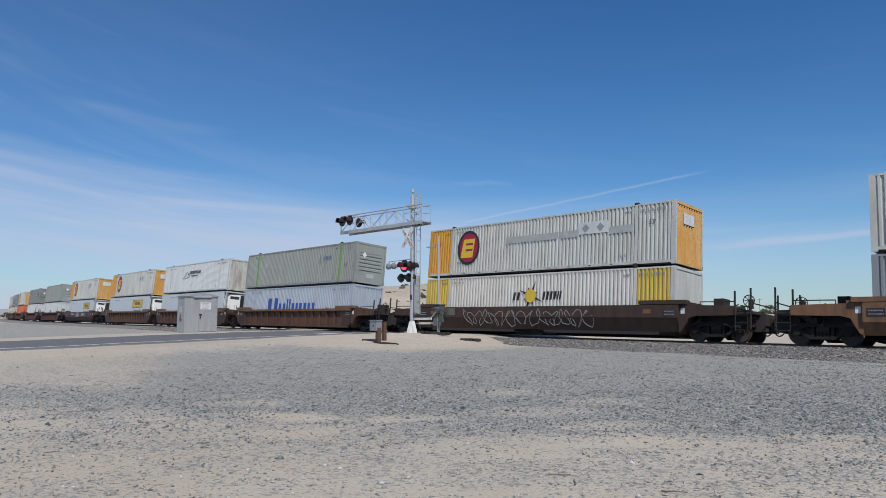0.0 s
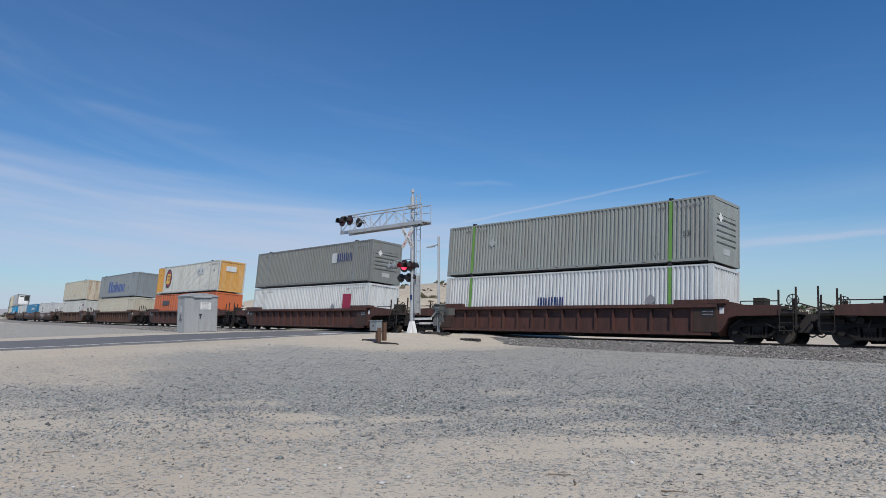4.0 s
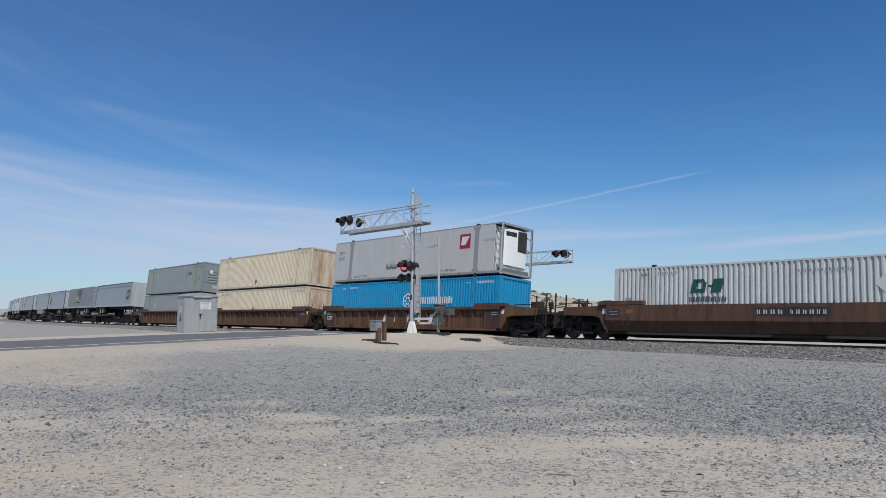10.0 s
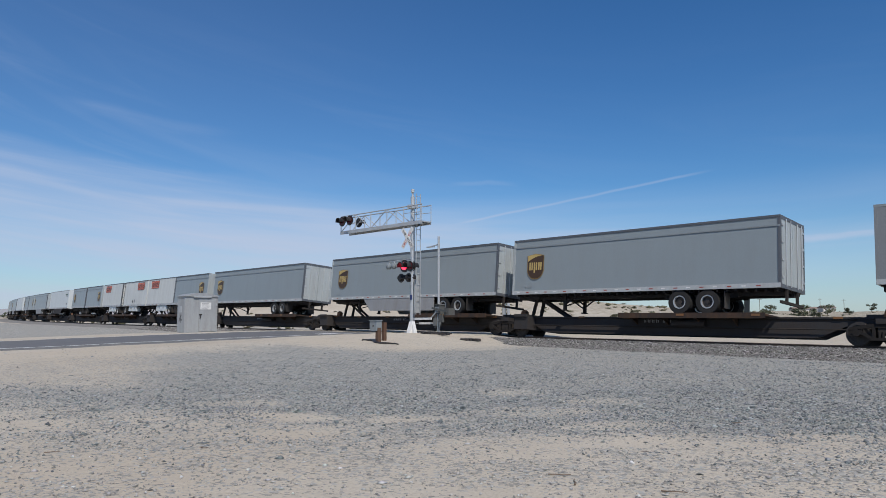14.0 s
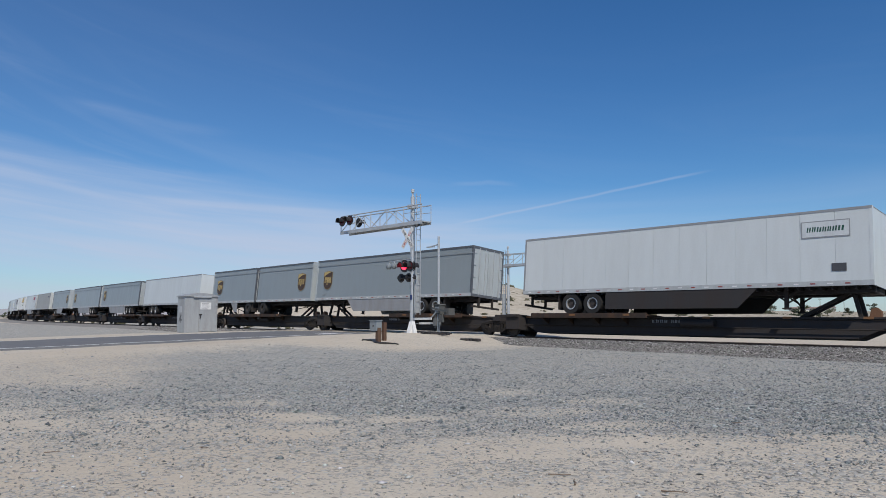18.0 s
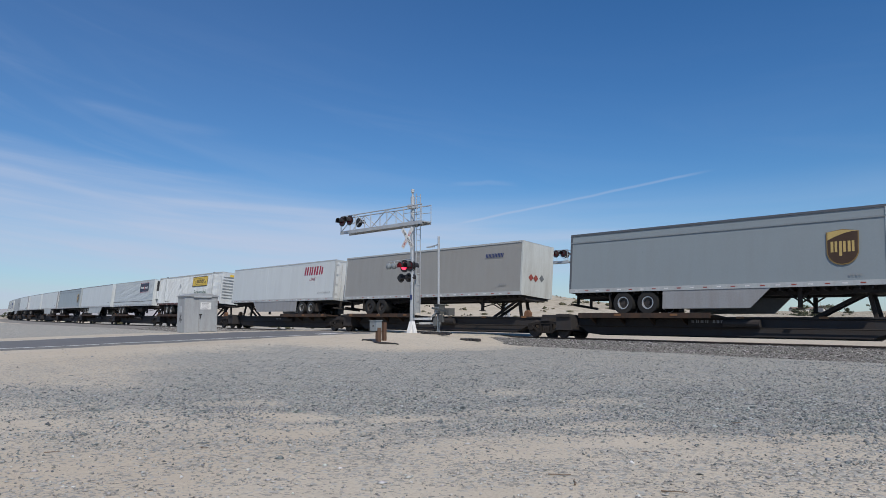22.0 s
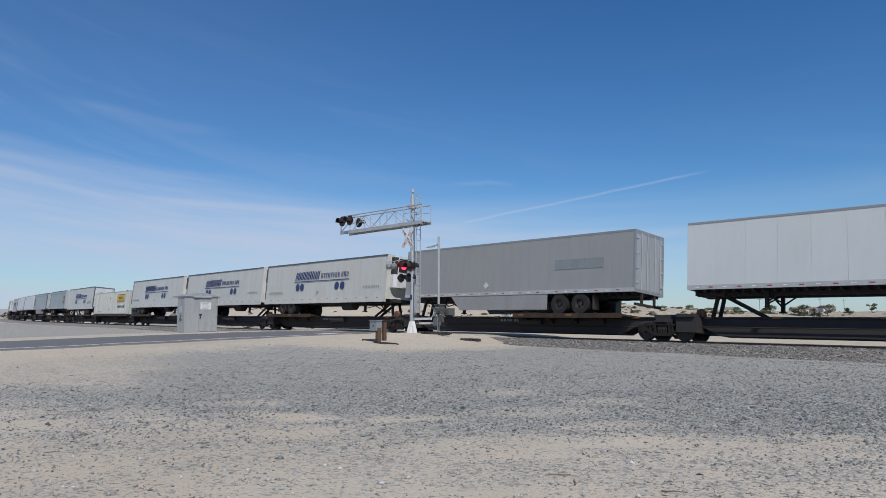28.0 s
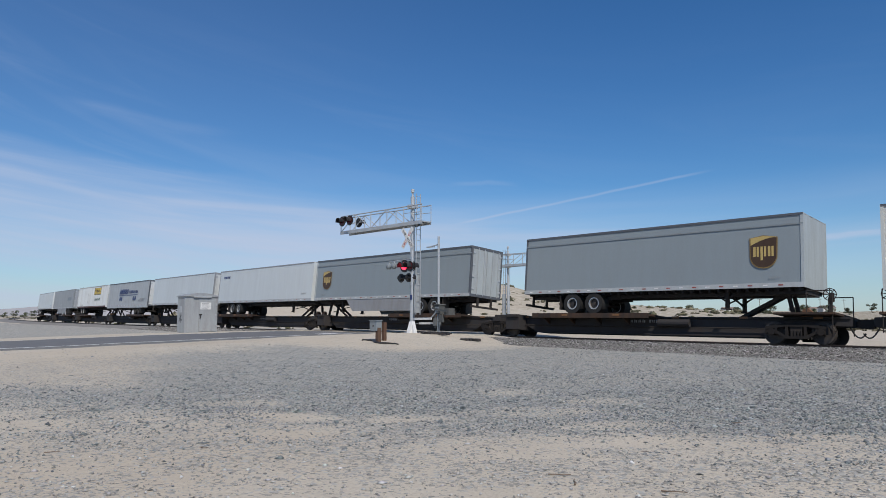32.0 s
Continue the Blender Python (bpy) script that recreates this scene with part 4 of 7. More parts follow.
def coupler(parent, x, d):
    def f():
        return Shape().bar((x - d * 1.1, 0, .84), (x - d * .15, 0, .84), .14, .2).box(*sorted((x - d * .25, x + d * .08)), -.17, .17, .68, 1.0)
    c = part("coupler", f, TRUCK, parent, key=("coupler", x, d))
    s = Shape()
    last = (x - d * .5, -.35, .72)
    for i in range(1, 7):
        a = i / 6
        p = (x - d * (.5 - .55 * a), -.35, .72 - .42 * math.sin(a * math.pi * .8))
        s.rod(last, p, .028, 6)
        last = p
    part("air_hose", s, BLACK, c, key=("hose", x, d))


def brake_stand(parent, x, z, y=-.9):
    st = part("brake_stand", lambda: Shape().box(x - .05, x + .05, y - .04, y + .04, z, z + .75).box(x - .09, x + .09, y + .04, y + .14, z + .45, z + .8), TRUCK, parent, key=("bs", x, z, y))

    def wheel():
        s = Shape().ring((x, z + .72), .24, .212, y - .13, y - .10, 20).rod((x, y - .13, z + .72), (x, y - .02, z + .72), .035, 8)
        for i in range(4):
            a = math.pi * i / 4
            s.bar((x - .25 * math.cos(a), y - .115, z + .72 - .25 * math.sin(a)), (x + .25 * math.cos(a), y - .115, z + .72 + .25 * math.sin(a)), .02, .025)
        return s
    part("brake_wheel", wheel, TRUCK, st, key=("bw", x, z, y))


def end_gear(parent, d, hw, e):
    """Valves, levers, pipes and brackets crowded on and under the end platform of a well car."""
    rng = random.Random(int(e * 10) + d)

    def boxes():
        s = Shape()
        for i in range(12):
            x, y, z = d * rng.uniform(hw + .8, e - .35), rng.uniform(-1.3, -.2), rng.uniform(.45, 1.35)
            a, b, h = rng.uniform(.06, .22), rng.uniform(.05, .18), rng.uniform(.06, .26)
            s.box(x - a, x + a, y - b, y + b, z, z + h)
        return s

    def pipes():
        s = Shape()
        for i in range(11):
            x, y, z = d * rng.uniform(hw + .8, e - .3), rng.uniform(-1.4, -.4), rng.uniform(.4, 1.5)
            x2, z2 = x + rng.uniform(-.6, .6), z + rng.uniform(-.35, .4)
            s.rod((x, y, z), (x2, y + rng.uniform(-.1, .2), z2), rng.uniform(.015, .035), 6)
        s.rod((d * (hw + .9), -1.36, 1.62), (d * (e - 1.0), -1.36, 1.62), .022, 6).rod((d * (hw + .9), -1.36, 1.2), (d * (hw + .9), -1.36, 1.62), .022, 6)
        return s
    part("valve_gear", boxes, TRUCK, parent, key=("gearbox", d, e))
    part("brake_pipework", pipes, TRUCK, parent, key=("gearpipe", d, e))


SILL = 1.56   # half width over the side plates of a smooth well car


def well_car(u_mid, label, paint, style, front, back, trucks, rung=True, chord=None, ribs=16):
    """A well car whose well is centred at u_mid. front and back are the lengths from there to its ends; trucks says which ends carry one, and whether shared."""
    c = thing("well_car", label, "rail car", group="well cars of the train")
    rides(c, u_mid)
    hw, y0 = 8.35, -1.46
    chord = chord or paint
    for fac in (-1, 1):
        y = fac * 1.46
        if style == "ribbed":
            side = part("side_sill", lambda: Shape().box(-hw, hw, *sorted((fac * 1.352, fac * 1.335)), .34, 1.36), paint, c, key=("sheet", fac))
            part("top_chord", lambda: Shape().prism([(fac * 1.33, 1.34), (fac * 1.56, 1.36), (fac * 1.57, 1.37), (fac * 1.57, 1.51), (fac * 1.56, 1.52), (fac * 1.33, 1.52)], "x", -hw, hw), chord, side, key=("chord", fac))
            part("bottom_chord", lambda: Shape().box(-hw + .3, hw - .3, *sorted((fac * 1.46, fac * 1.29)), .22, .36), paint, side, key=("bchord", fac))
            if fac < 0:
                for i in range(ribs):
                    x = -hw + 1.12 + i * (2 * hw - 2.24) / (ribs - 1)
                    part("rib", lambda: Shape().prism([(-.05, -1.35), (.05, -1.35), (.045, -1.47), (-.045, -1.47)], "z", .36, 1.34), paint, side, key="rib", at=pose(x, 0, 0))
            else:
                s = Shape()
                for i in range(18):
                    x = -hw + .35 + i * (2 * hw - .7) / 17
                    s.prism([(x - .05, 1.35), (x + .05, 1.35), (x + .045, 1.47), (x - .045, 1.47)], "z", .36, 1.34)
                part("far_ribs", s, paint, side, key="ribs_far")
        else:
            zb = .94 if style == "high_bend" else .80
            sec = [(-1.22, .20), (-1.30, .34), (-SILL + .02, zb - .03), (-SILL, zb), (-SILL, 1.50), (-1.40, 1.52), (-1.32, .40), (-1.18, .20)]
            if fac > 0:
                sec = [(-a, b) for a, b in sec]
            side = part("side_sill", lambda: Shape().prism(sec, "x", -hw, hw), paint, c, key=("plain_sill", style, fac))
        for d in (-1, 1):
            part("end_cap", lambda: Shape().box(*sorted((d * (hw - 1.9), d * (hw + .35))), *sorted((fac * 1.575, fac * 1.17)), 1.52, 1.70), chord, side, key=("cap", fac, d))
    part("well_floor", lambda: Shape().box(-hw, hw, -1.3, -.8, .2, .34).box(-hw, hw, .8, 1.3, .2, .34).box(-hw, -hw + 1, -1.3, 1.3, .2, .34).box(hw - 1, hw, -1.3, 1.3, .2, .34).box(-1, 1, -1.3, 1.3, .2, .34), SPINE, c, key="wfloor")
    for d, length, kind in ((1, front, trucks[0]), (-1, back, trucks[1])):
        e = length
        part("bulkhead", lambda: Shape().prism([(d * hw, .25), (d * (hw + .35), .75), (d * (hw + .55), 1.30), (d * (hw + .55), 1.60), (d * hw, 1.60)], "y", -1.40, 1.40), paint, c, key=("bulk", d))

        def skirt():
            if kind != "own":
                return Shape().prism([(d * hw, .30), (d * (hw + .25), .36), (d * (e - 1.0), .48), (d * (e - .55), .95), (d * (e - .35), .95), (d * (e - .35), 1.42), (d * hw, 1.50)], "y", ys - .03, ys + .03)
            return Shape().prism([(d * hw, .30), (d * (e - .9), .30), (d * (e - .7), .60), (d * (e - .7), 1.14), (d * hw, 1.50)], "y", ys - .03, ys + .03)
        # black plates added behind the wheels stand in for shade under the car end
        for ys in (-.60, .60):
            part("end_side_plate", skirt, SPINE, c, key=("skirt", d, e, ys))
        for ys in (-1.40, 1.40):
            part("end_sill", lambda: Shape().prism([(d * hw, .34), (d * (hw + .12), .40), (d * (hw + .42), .94), (d * (hw + .75), 1.03), (d * (e - .95), 1.05), (d * (e - .95), 1.44), (d * hw, 1.50)], "y", ys - .04, ys + .04), paint, c, key=("esill", d, e, ys))
        # the centre box is deepened to block light behind the truck
        part("end_platform", lambda: Shape().box(*sorted((d * (hw + .5), d * (e - .3))), -1.40, 1.40, 1.12, 1.2).box(*sorted((d * (hw + .4), d * (e - .12))), -.55, .55, .46, 1.18), SPINE, c, key=("eplat", d, e))
        part("deck_clutter", lambda: Shape().rod((d * (hw + .7), -.75, 1.36), (d * (e - .9), -.75, 1.36), .13, 10).box(*sorted((d * (hw + .8), d * (hw + 1.25))), .1, .7, 1.2, 1.92).rod((d * (hw + .6), -1.1, 1.28), (d * (e - .4), -1.15, 1.25), .03, 6).rod((d * (hw + .6), .4, 1.3), (d * (e - .4), .5, 1.22), .03, 6), TRUCK, c, key=("clut", d, e))
        yp = -1.485 if style == "ribbed" else -SILL
        if style == "ribbed":
            part("end_panel", lambda: Shape().box(*sorted((d * (hw - 1.05), d * hw)), -1.485, -1.34, .36, 1.34), DARKBROWN, c, "grimy dark end panel", key=("epan", d))
        xa = min(d * (hw - .12), d * (hw - .72))
        dp = part("data_panel", lambda: Shape().box(xa, xa + .6, yp - .006, yp, .98, 1.30), BLACK, c, "black stencil panel", key=("dpan", d, yp))
        part("stencil_marking", lambda: blocks(blocks(Shape(), xa + .08, 1.18, .44, .05, 5, 0, yp - .006, 3), xa + .08, 1.06, .46, .045, 7, 0, yp - .006, 4), FADE, dp, key=("dmk", d, yp))
        tagp = part("yellow_tag", lambda: Shape().box(xa - d * .95, xa - d * .95 + .38, yp - .006, yp, 1.12, 1.30), REFLECT, c, "faded yellow tag plate", key=("ytag", d, yp)) if style != "ribbed" else None
        part("white_tag", lambda: Shape().box(d * (hw + .16) - .09, d * (hw + .16) + .09, -1.448, -1.440, 1.12, 1.36), WMARK, c, "small white tag plate", key=("wtag", d))
        if kind == "own":
            truck(c, d * (e - 1.95))
            coupler(c, d * e, d)

            def posts():
                s = Shape()
                for y in (-1.38, 1.38):
                    s.box(*sorted((d * (e - .41), d * (e - .35))), y - .03, y + .03, .5, 2.15)
                s.box(*sorted((d * (e - 1.05), d * (e - .99))), -1.41, -1.35, 1.1, 2.05)
                s.bar((d * (e - .38), -1.38, 1.55), (d * (e - .38), 1.38, 1.55), .04, .04)
                return s
            part("end_posts", posts, TRUCK, c, key=("eposts", d, e))
            brake_stand(c, d * (e - .75), 1.0, -.55 if d > 0 else .5)
            end_gear(c, d, hw, e)
            if rung:
                def ladder():
                    s = Shape()
                    for z in (.45, .75, 1.05):
                        s.rod((d * (e - .95), -1.5, z), (d * (e - .45), -1.5, z), .016, 6)
                    s.rod((d * (e - .95), -1.5, .42), (d * (e - .95), -1.5, 1.4), .016, 6).rod((d * (e - .45), -1.5, .42), (d * (e - .45), -1.5, 1.4), .016, 6)
                    return s
                part("ladder", ladder, TRUCK, c, key=("lad", d, e))
        elif kind == "shared":
            truck(c, d * e)
            end_gear(c, d, hw - .4, e + .2)
            part("swing_beam", lambda: Shape().box(*sorted((d * (e - .6), d * (e + .5))), -.3, .3, .7, 1.1).rod((d * e, -.5, 1.1), (d * e, -.5, 1.5), .09, 8).rod((d * e, .5, 1.1), (d * e, .5, 1.5), .09, 8), TRUCK, c, key=("swing", d, e))
        if rung and kind != "own":
            def ladder2():
                s = Shape()
                for z in (.5, .8, 1.1, 1.4):
                    s.rod((d * (e - .95), -1.5, z), (d * (e - .5), -1.5, z), .016, 6)
                s.rod((d * (e - .95), -1.5, .42), (d * (e - .95), -1.5, 1.9), .018, 6).rod((d * (e - .5), -1.5, .42), (d * (e - .5), -1.5, 1.9), .018, 6)
                return s
            part("ladder", ladder2, TRUCK, c, key=("lad2", d, e))
    part("brake_rigging", lambda: Shape().rod((-1.0, -1.1, .16), (1.6, -1.1, .16), .04, 8).box(.2, .8, -1.25, -.95, .08, .24), TRUCK, c, key="rig")
    return c


HITCHRUST = mat("orange_rusted_casting", (0.17, 0.085, 0.045), 0.85, dirt=0.6, dirt_col=(0.05, 0.03, 0.02))


def spine_car(u_front, u_back, label, hitches, decks, own_front=False, own_back=False, shared_back=True, rustdeck=True):
    """One platform of a spine car between two joints. hitches: (place, direction of the strut); decks: (from, to)."""
    u = (u_front + u_back) / 2
    h = (u_front - u_back) / 2
    c = thing("spine_car", label, "rail car", group="spine car platforms of the train")
    rides(c, u)
    lo = h - 1.75
    part("centre_beam", lambda: Shape().prism([(-h + .35, .72), (-lo - .4, .72), (-lo + .55, .28), (lo - .55, .28), (lo + .4, .72), (h - .35, .72), (h - .35, 1.05), (-h + .35, 1.05)], "y", -.50, .50)
         .box(-lo + .6, lo - .6, -.58, .58, .25, .31).box(-h + .4, h - .4, -.56, .56, 1.0, 1.06), SPINE, c, key=("beam", round(h, 2)))
    for a, b in decks:
        dk = part("wheel_deck", lambda: Shape().box(a, b, -1.32, 1.32, 1.05, 1.13), DECKRUST if rustdeck else SPINE, c, key=("deck", round(a, 2), round(b, 2)))

        def edge():
            s = Shape()
            for y in (-1.32, 1.32):
                s.box(a, b, y - .02, y + .02, .94, 1.17)
            x = a + .5
            while x < b - .3:
                s.prism([(-1.3, 1.05), (-.46, .66), (-.46, 1.05)], "x", x, x + .05)
                x += 1.55
            return s
        part("deck_edge", edge, DECKRUST if rustdeck else SPINE, dk, key=("edge", round(a, 2), round(b, 2)))
    rng = random.Random(int(h * 100) + len(decks))
    for i in range(6):
        x = -h + 1.6 + i * (2 * h - 3.2) / 5 + rng.uniform(-.4, .4)
        on_deck = any(a < x - .3 and x + .3 < b for a, b in decks)
        part("reflector", lambda: Shape().box(-.17, .17, -.006, .006, -.045, .045), REFLECT, c, "dirty amber reflector", key="spine_reflector", at=pose(x, -1.35 if on_deck else -.568, 1.08 if on_deck else 1.03))
    part("number_marking", lambda: blocks(blocks(Shape(), 0, 0, .75, .13, 4, 0, 0, 3, gap=.6, t=.004), .95, 0, 1.0, .13, 6, 0, 0, 5, gap=.6, t=.004), FADE, c, key="spine_number", at=pose(-.9, -.504, .80))
    for x, d in hitches:
        part("hitch_lock", lambda: Shape().prism([(-.2, 0), (.2, 0), (.2, .22), (.06, .36), (-.12, .30)], "y", -.12, .12), HITCHRUST, c, "rusty hitch lock block", key="hitch_lock", at=pose(x + d * .75, -.42, 1.06))
        hp = part("hitch", lambda: Shape().bar((x + d * .25, -.34, 1.05), (x, -.30, 2.09), .12, .14).bar((x + d * .25, .34, 1.05), (x, .30, 2.09), .12, .14)
                  .bar((x - d * 1.9, -.2, 1.06), (x - d * .1, -.2, 2.03), .10, .12).bar((x - d * 1.9, .2, 1.06), (x - d * .1, .2, 2.03), .10, .12), TRUCK, c, "black trailer hitch stand", key=("hitch", round(x, 2), d))
        part("hitch_plate", lambda: Shape().box(x - .5, x + .5, -.48, .48, 2.06, 2.155), TRUCK, hp, key=("hplate", round(x, 2)))
    part("air_tank", lambda: Shape().rod((.6, -.66, .78), (2.1, -.66, .78), .16, 12), SPINE, c, key="atank")
    part("pipework", lambda: Shape().rod((-h + 1, -.62, .62), (h - 1, -.62, .58), .025, 6).rod((-h + 1, -.52, .98), (h - 1, -.52, .95), .02, 6), TRUCK, c, key=("pipe", round(h, 2)))
    for d, own in ((1, own_front), (-1, own_back)):
        if own:
            truck(c, d * (h - 2.15))
            coupler(c, d * h, d)
            part("end_platform", lambda: Shape().box(*sorted((d * (h - 2.9), d * (h - .7))), -1.3, 1.3, 1.10, 1.18), DECKRUST, c, key=("seplat", round(h, 2), d))

            def rails():
                s = Shape()
                for y in (-1.25, 1.25):
                    s.rod((d * (h - .8), y, .45), (d * (h - .8), y, 2.0), .022, 6).rod((d * (h - 1.7), y, 1.1), (d * (h - 1.7), y, 2.0), .022, 6).rod((d * (h - .8), y, 2.0), (d * (h - 1.7), y, 2.0), .022, 6)
                s.rod((d * (h - .8), -1.25, .5), (d * (h - .8), -.8, .5), .02, 6)
                return s
            part("handrail", rails, TRUCK, c, key=("srail", round(h, 2), d))
            brake_stand(c, d * (h - .95), 1.15)
        elif d < 0 and shared_back:
            truck(c, -h)
            part("joint_casting", lambda: Shape().box(-h - .7, -h + .7, -.5, .5, .74, 1.16).box(-h - .25, -h + .25, -1.15, 1.15, .78, .96), SPINE, c, key=("joint", round(h, 2)))
            part("end_plate", lambda: Shape().box(-h + .7, -h + 1.6, -1.15, 1.15, .35, 1.0).box(-h + .75, -h + 1.55, -1.25, 1.25, 1.0, 1.13), SPINE, c, key=("eplate", round(h, 2)))
    return c


# ================= road trailers =================
DECK_Z = 1.135
BODY_Z, BODY_T = 1.02, 3.94


def wheel_pair(parent, x, y, rim=HUB):
    sg = 1 if y > 0 else -1
    t = part("tyre", lambda: Shape().ring((0, 0), .505, .29, -.27, .27, 24).ring((0, 0), .49, .30, -.28, .28, 24), TYRE, parent, key="tyre", at=pose(x, y, .505))
    part("rim", lambda: Shape().ring((0, 0), .290, .245, -.262, .262, 20), rim, t, key=("rim", sg))
    part("hub", lambda: Shape().disc((0, 0), .24, -.12 + sg * .03, -.06 + sg * .03, 18).rod((0, sg * .02 - .20, 0), (0, sg * .02 + .20, 0), .085, 10), WHEELM, t, key=("hub", sg))


def trailer(u_right, length, nose, label, side, front=None, top=None, style="seams", skirt=None, doors=None, reefer=False, second=False, rim=HUB, axles=2, bottom=None, band=None, seam=1.22, sill=0.0):
    """A van trailer on a spine car. nose +1: its front leads; -1: its doors lead."""
    c = thing("trailer", label, "trailer", group="trailers on the train")
    L, h, d = length, length / 2, nose
    rides(c, u_right - h, DECK_Z)
    front, top, doors, bottom = front or side, top or LGREY, doors or side, bottom or LGREY
    nx = h - (.48 if reefer else 0.0)
    seams = max(4, round((nx + h) / seam))
    for fac in (-1, 1):
        y = fac * W
        lo, hi = sorted((-d * h, d * nx))
        def wall():
            if style == "hribs":
                return fluted(lo, hi, BODY_Z + .18, BODY_T - .09, y, facing=fac)
            if style == "ribs":
                return corrugated(lo, hi, BODY_Z + .18, BODY_T - .09, y, depth=.036, facing=fac)
            return sheet(lo, hi, BODY_Z + .18, BODY_T - .09, y, fac, .042 if style == "posts" else .024)
        sd = part("side_panel", wall, side, c, key=("tw", style, L, lo, fac))
        if fac < 0 and style == "posts":
            wall_posts(sd, lo, hi, BODY_Z + .18, BODY_T - .09, y, round((hi - lo) / .61), side)
        if fac < 0 and style == "seams":
            wall_sheets(sd, lo, hi, BODY_Z + .18, BODY_T - .09, y + .004, seams, side)
        part("top_rail", lambda: Shape().box(lo, hi, *sorted((y + fac * .006, y - fac * .07)), BODY_T - .095, BODY_T), top, c, key=("ttop", L, lo, fac))
        if second and fac < 0:
            part("upper_band", lambda: Shape().box(lo, hi, y - .006, y + .01, BODY_T - .46, BODY_T - .40), MGREY, sd, key=("tband", L, lo))
        if band and fac < 0:
            part("stripe", lambda: Shape().box(lo, hi, y - .006, y + .02, BODY_Z + .5, BODY_Z + .55), band, sd, key=("tstr", L, lo))
        br = part("bottom_rail", lambda: Shape().box(lo, hi, *sorted((y + fac * .008, y - fac * .08)), BODY_Z - sill, BODY_Z + .19), bottom, c, key=("tbot", L, lo, fac, sill))
        if fac < 0:
            def dashes(k):
                s = Shape()
                n = int(L / .62)
                for i in range(n):
                    if i % 2 == k:
                        x = lo + .35 + i * (hi - lo - .7) / n
                        s.box(x, x + .18, y - .014, y - .006, BODY_Z + .07, BODY_Z + .115)
                return s
            tagged(part("reflective_tape", lambda: dashes(0), WMARK, br, key=("tref", L, lo, 0)), kind="stuff")
            tagged(part("reflective_tape", lambda: dashes(1), REDDOT, br, key=("tref", L, lo, 1)), kind="stuff")
    lo, hi = sorted((-d * h, d * nx))
    part("roof", lambda: Shape().box(lo, hi, -W + .06, W - .06, BODY_T - .05, BODY_T - .008), LGREY, c, key=("troof", L, lo))
    fl = part("underframe", lambda: Shape().box(lo + .1, hi - .1, -W + .09, W - .09, BODY_Z + .02, BODY_Z + .14).box(lo + .1, hi - .1, -.55, -.40, BODY_Z - .22, BODY_Z + .02).box(lo + .1, hi - .1, .40, .55, BODY_Z - .22, BODY_Z + .02), SPINE, c, key=("tfl", L, lo))
    def beams():
        s = Shape()
        x = lo + .3
        while x < hi - .2:
            s.box(x, x + .06, -W + .1, W - .1, BODY_Z - .11, BODY_Z + .03)
            x += .40
        s.box(d * h - d * .1 - 1.3 * (d > 0), d * h - d * .1 + 1.3 * (d < 0), -.75, .75, BODY_Z - .2, BODY_Z + .02)
        return s
    tagged(part("cross_bracing", beams, SPINE, fl, key=("tcm", L, lo, d)), kind="stuff")
    # nose
    part("front_wall", lambda: Shape().box(*sorted((d * nx, d * (nx - .06))), -W + .08, W - .08, BODY_Z, BODY_T - .03).box(*sorted((d * (nx + .012), d * (nx - .10))), -W - .004, -W + .10, BODY_Z, BODY_T).box(*sorted((d * (nx + .012), d * (nx - .10))), W - .10, W + .004, BODY_Z, BODY_T), front, c, key=("tfront", L, d, reefer))
    if reefer:
        ru = part("cooling_unit", lambda: Shape().prism([(d * nx, -.98), (d * (nx + .30), -.98), (d * (nx + .46), -.78), (d * (nx + .46), .78), (d * (nx + .30), .98), (d * nx, .98)], "z", BODY_Z + .75, BODY_T - .12), WHITE, c, "white cooling unit", key=("tru", L, d))
        part("grille", lambda: Shape().box(*sorted((d * (nx + .44), d * (nx + .475))), -.7, .7, BODY_T - 1.15, BODY_T - .25).box(*sorted((d * (nx + .04), d * (nx + .30))), -.995, -.96, BODY_T - 1.3, BODY_T - .18).prism([(d * (nx + .30), -.985), (d * (nx + .315), -.985), (d * (nx + .47), -.785), (d * (nx + .455), -.785)], "z", BODY_T - 1.3, BODY_T - .18), BLACK, ru, key=("trg", L, d))
        part("fuel_tank", lambda: Shape().rod((d * (h - 5.6), -.85, .62), (d * (h - 4.3), -.85, .62), .30, 14), TRUCK, c, "black cooling fuel tank", key=("tank", L, d))
    # doors
    for y0, y1 in ((-W + .12, -.012), (.012, W - .12)):
        dr = part("door", lambda: Shape().box(*sorted((-d * h, -d * (h - .05))), y0, y1, BODY_Z + .16, BODY_T - .16), doors, c, key=("door", L, d, y0))
        part("lock_rod", lambda: Shape().rod((-d * (h + .03), y0 * .62 + y1 * .38, BODY_Z + .1), (-d * (h + .03), y0 * .62 + y1 * .38, BODY_T - .1), .022, 8).rod((-d * (h + .03), y0 * .2 + y1 * .8, BODY_Z + .1), (-d * (h + .03), y0 * .2 + y1 * .8, BODY_T - .1), .022, 8), GALV, dr, key=("rod", L, d, y0))

        def hinges():
            s = Shape()
            yy = y0 if y0 < -.5 else y1
            for z in (BODY_Z + .4, BODY_Z + 1.1, BODY_Z + 1.8, BODY_Z + 2.5):
                s.box(*sorted((-d * (h - .01), -d * (h + .035))), *sorted((yy, yy - math.copysign(.16, yy))), z, z + .09)
            return s
        part("hinges", hinges, GALV, dr, key=("hinge", L, d, y0))
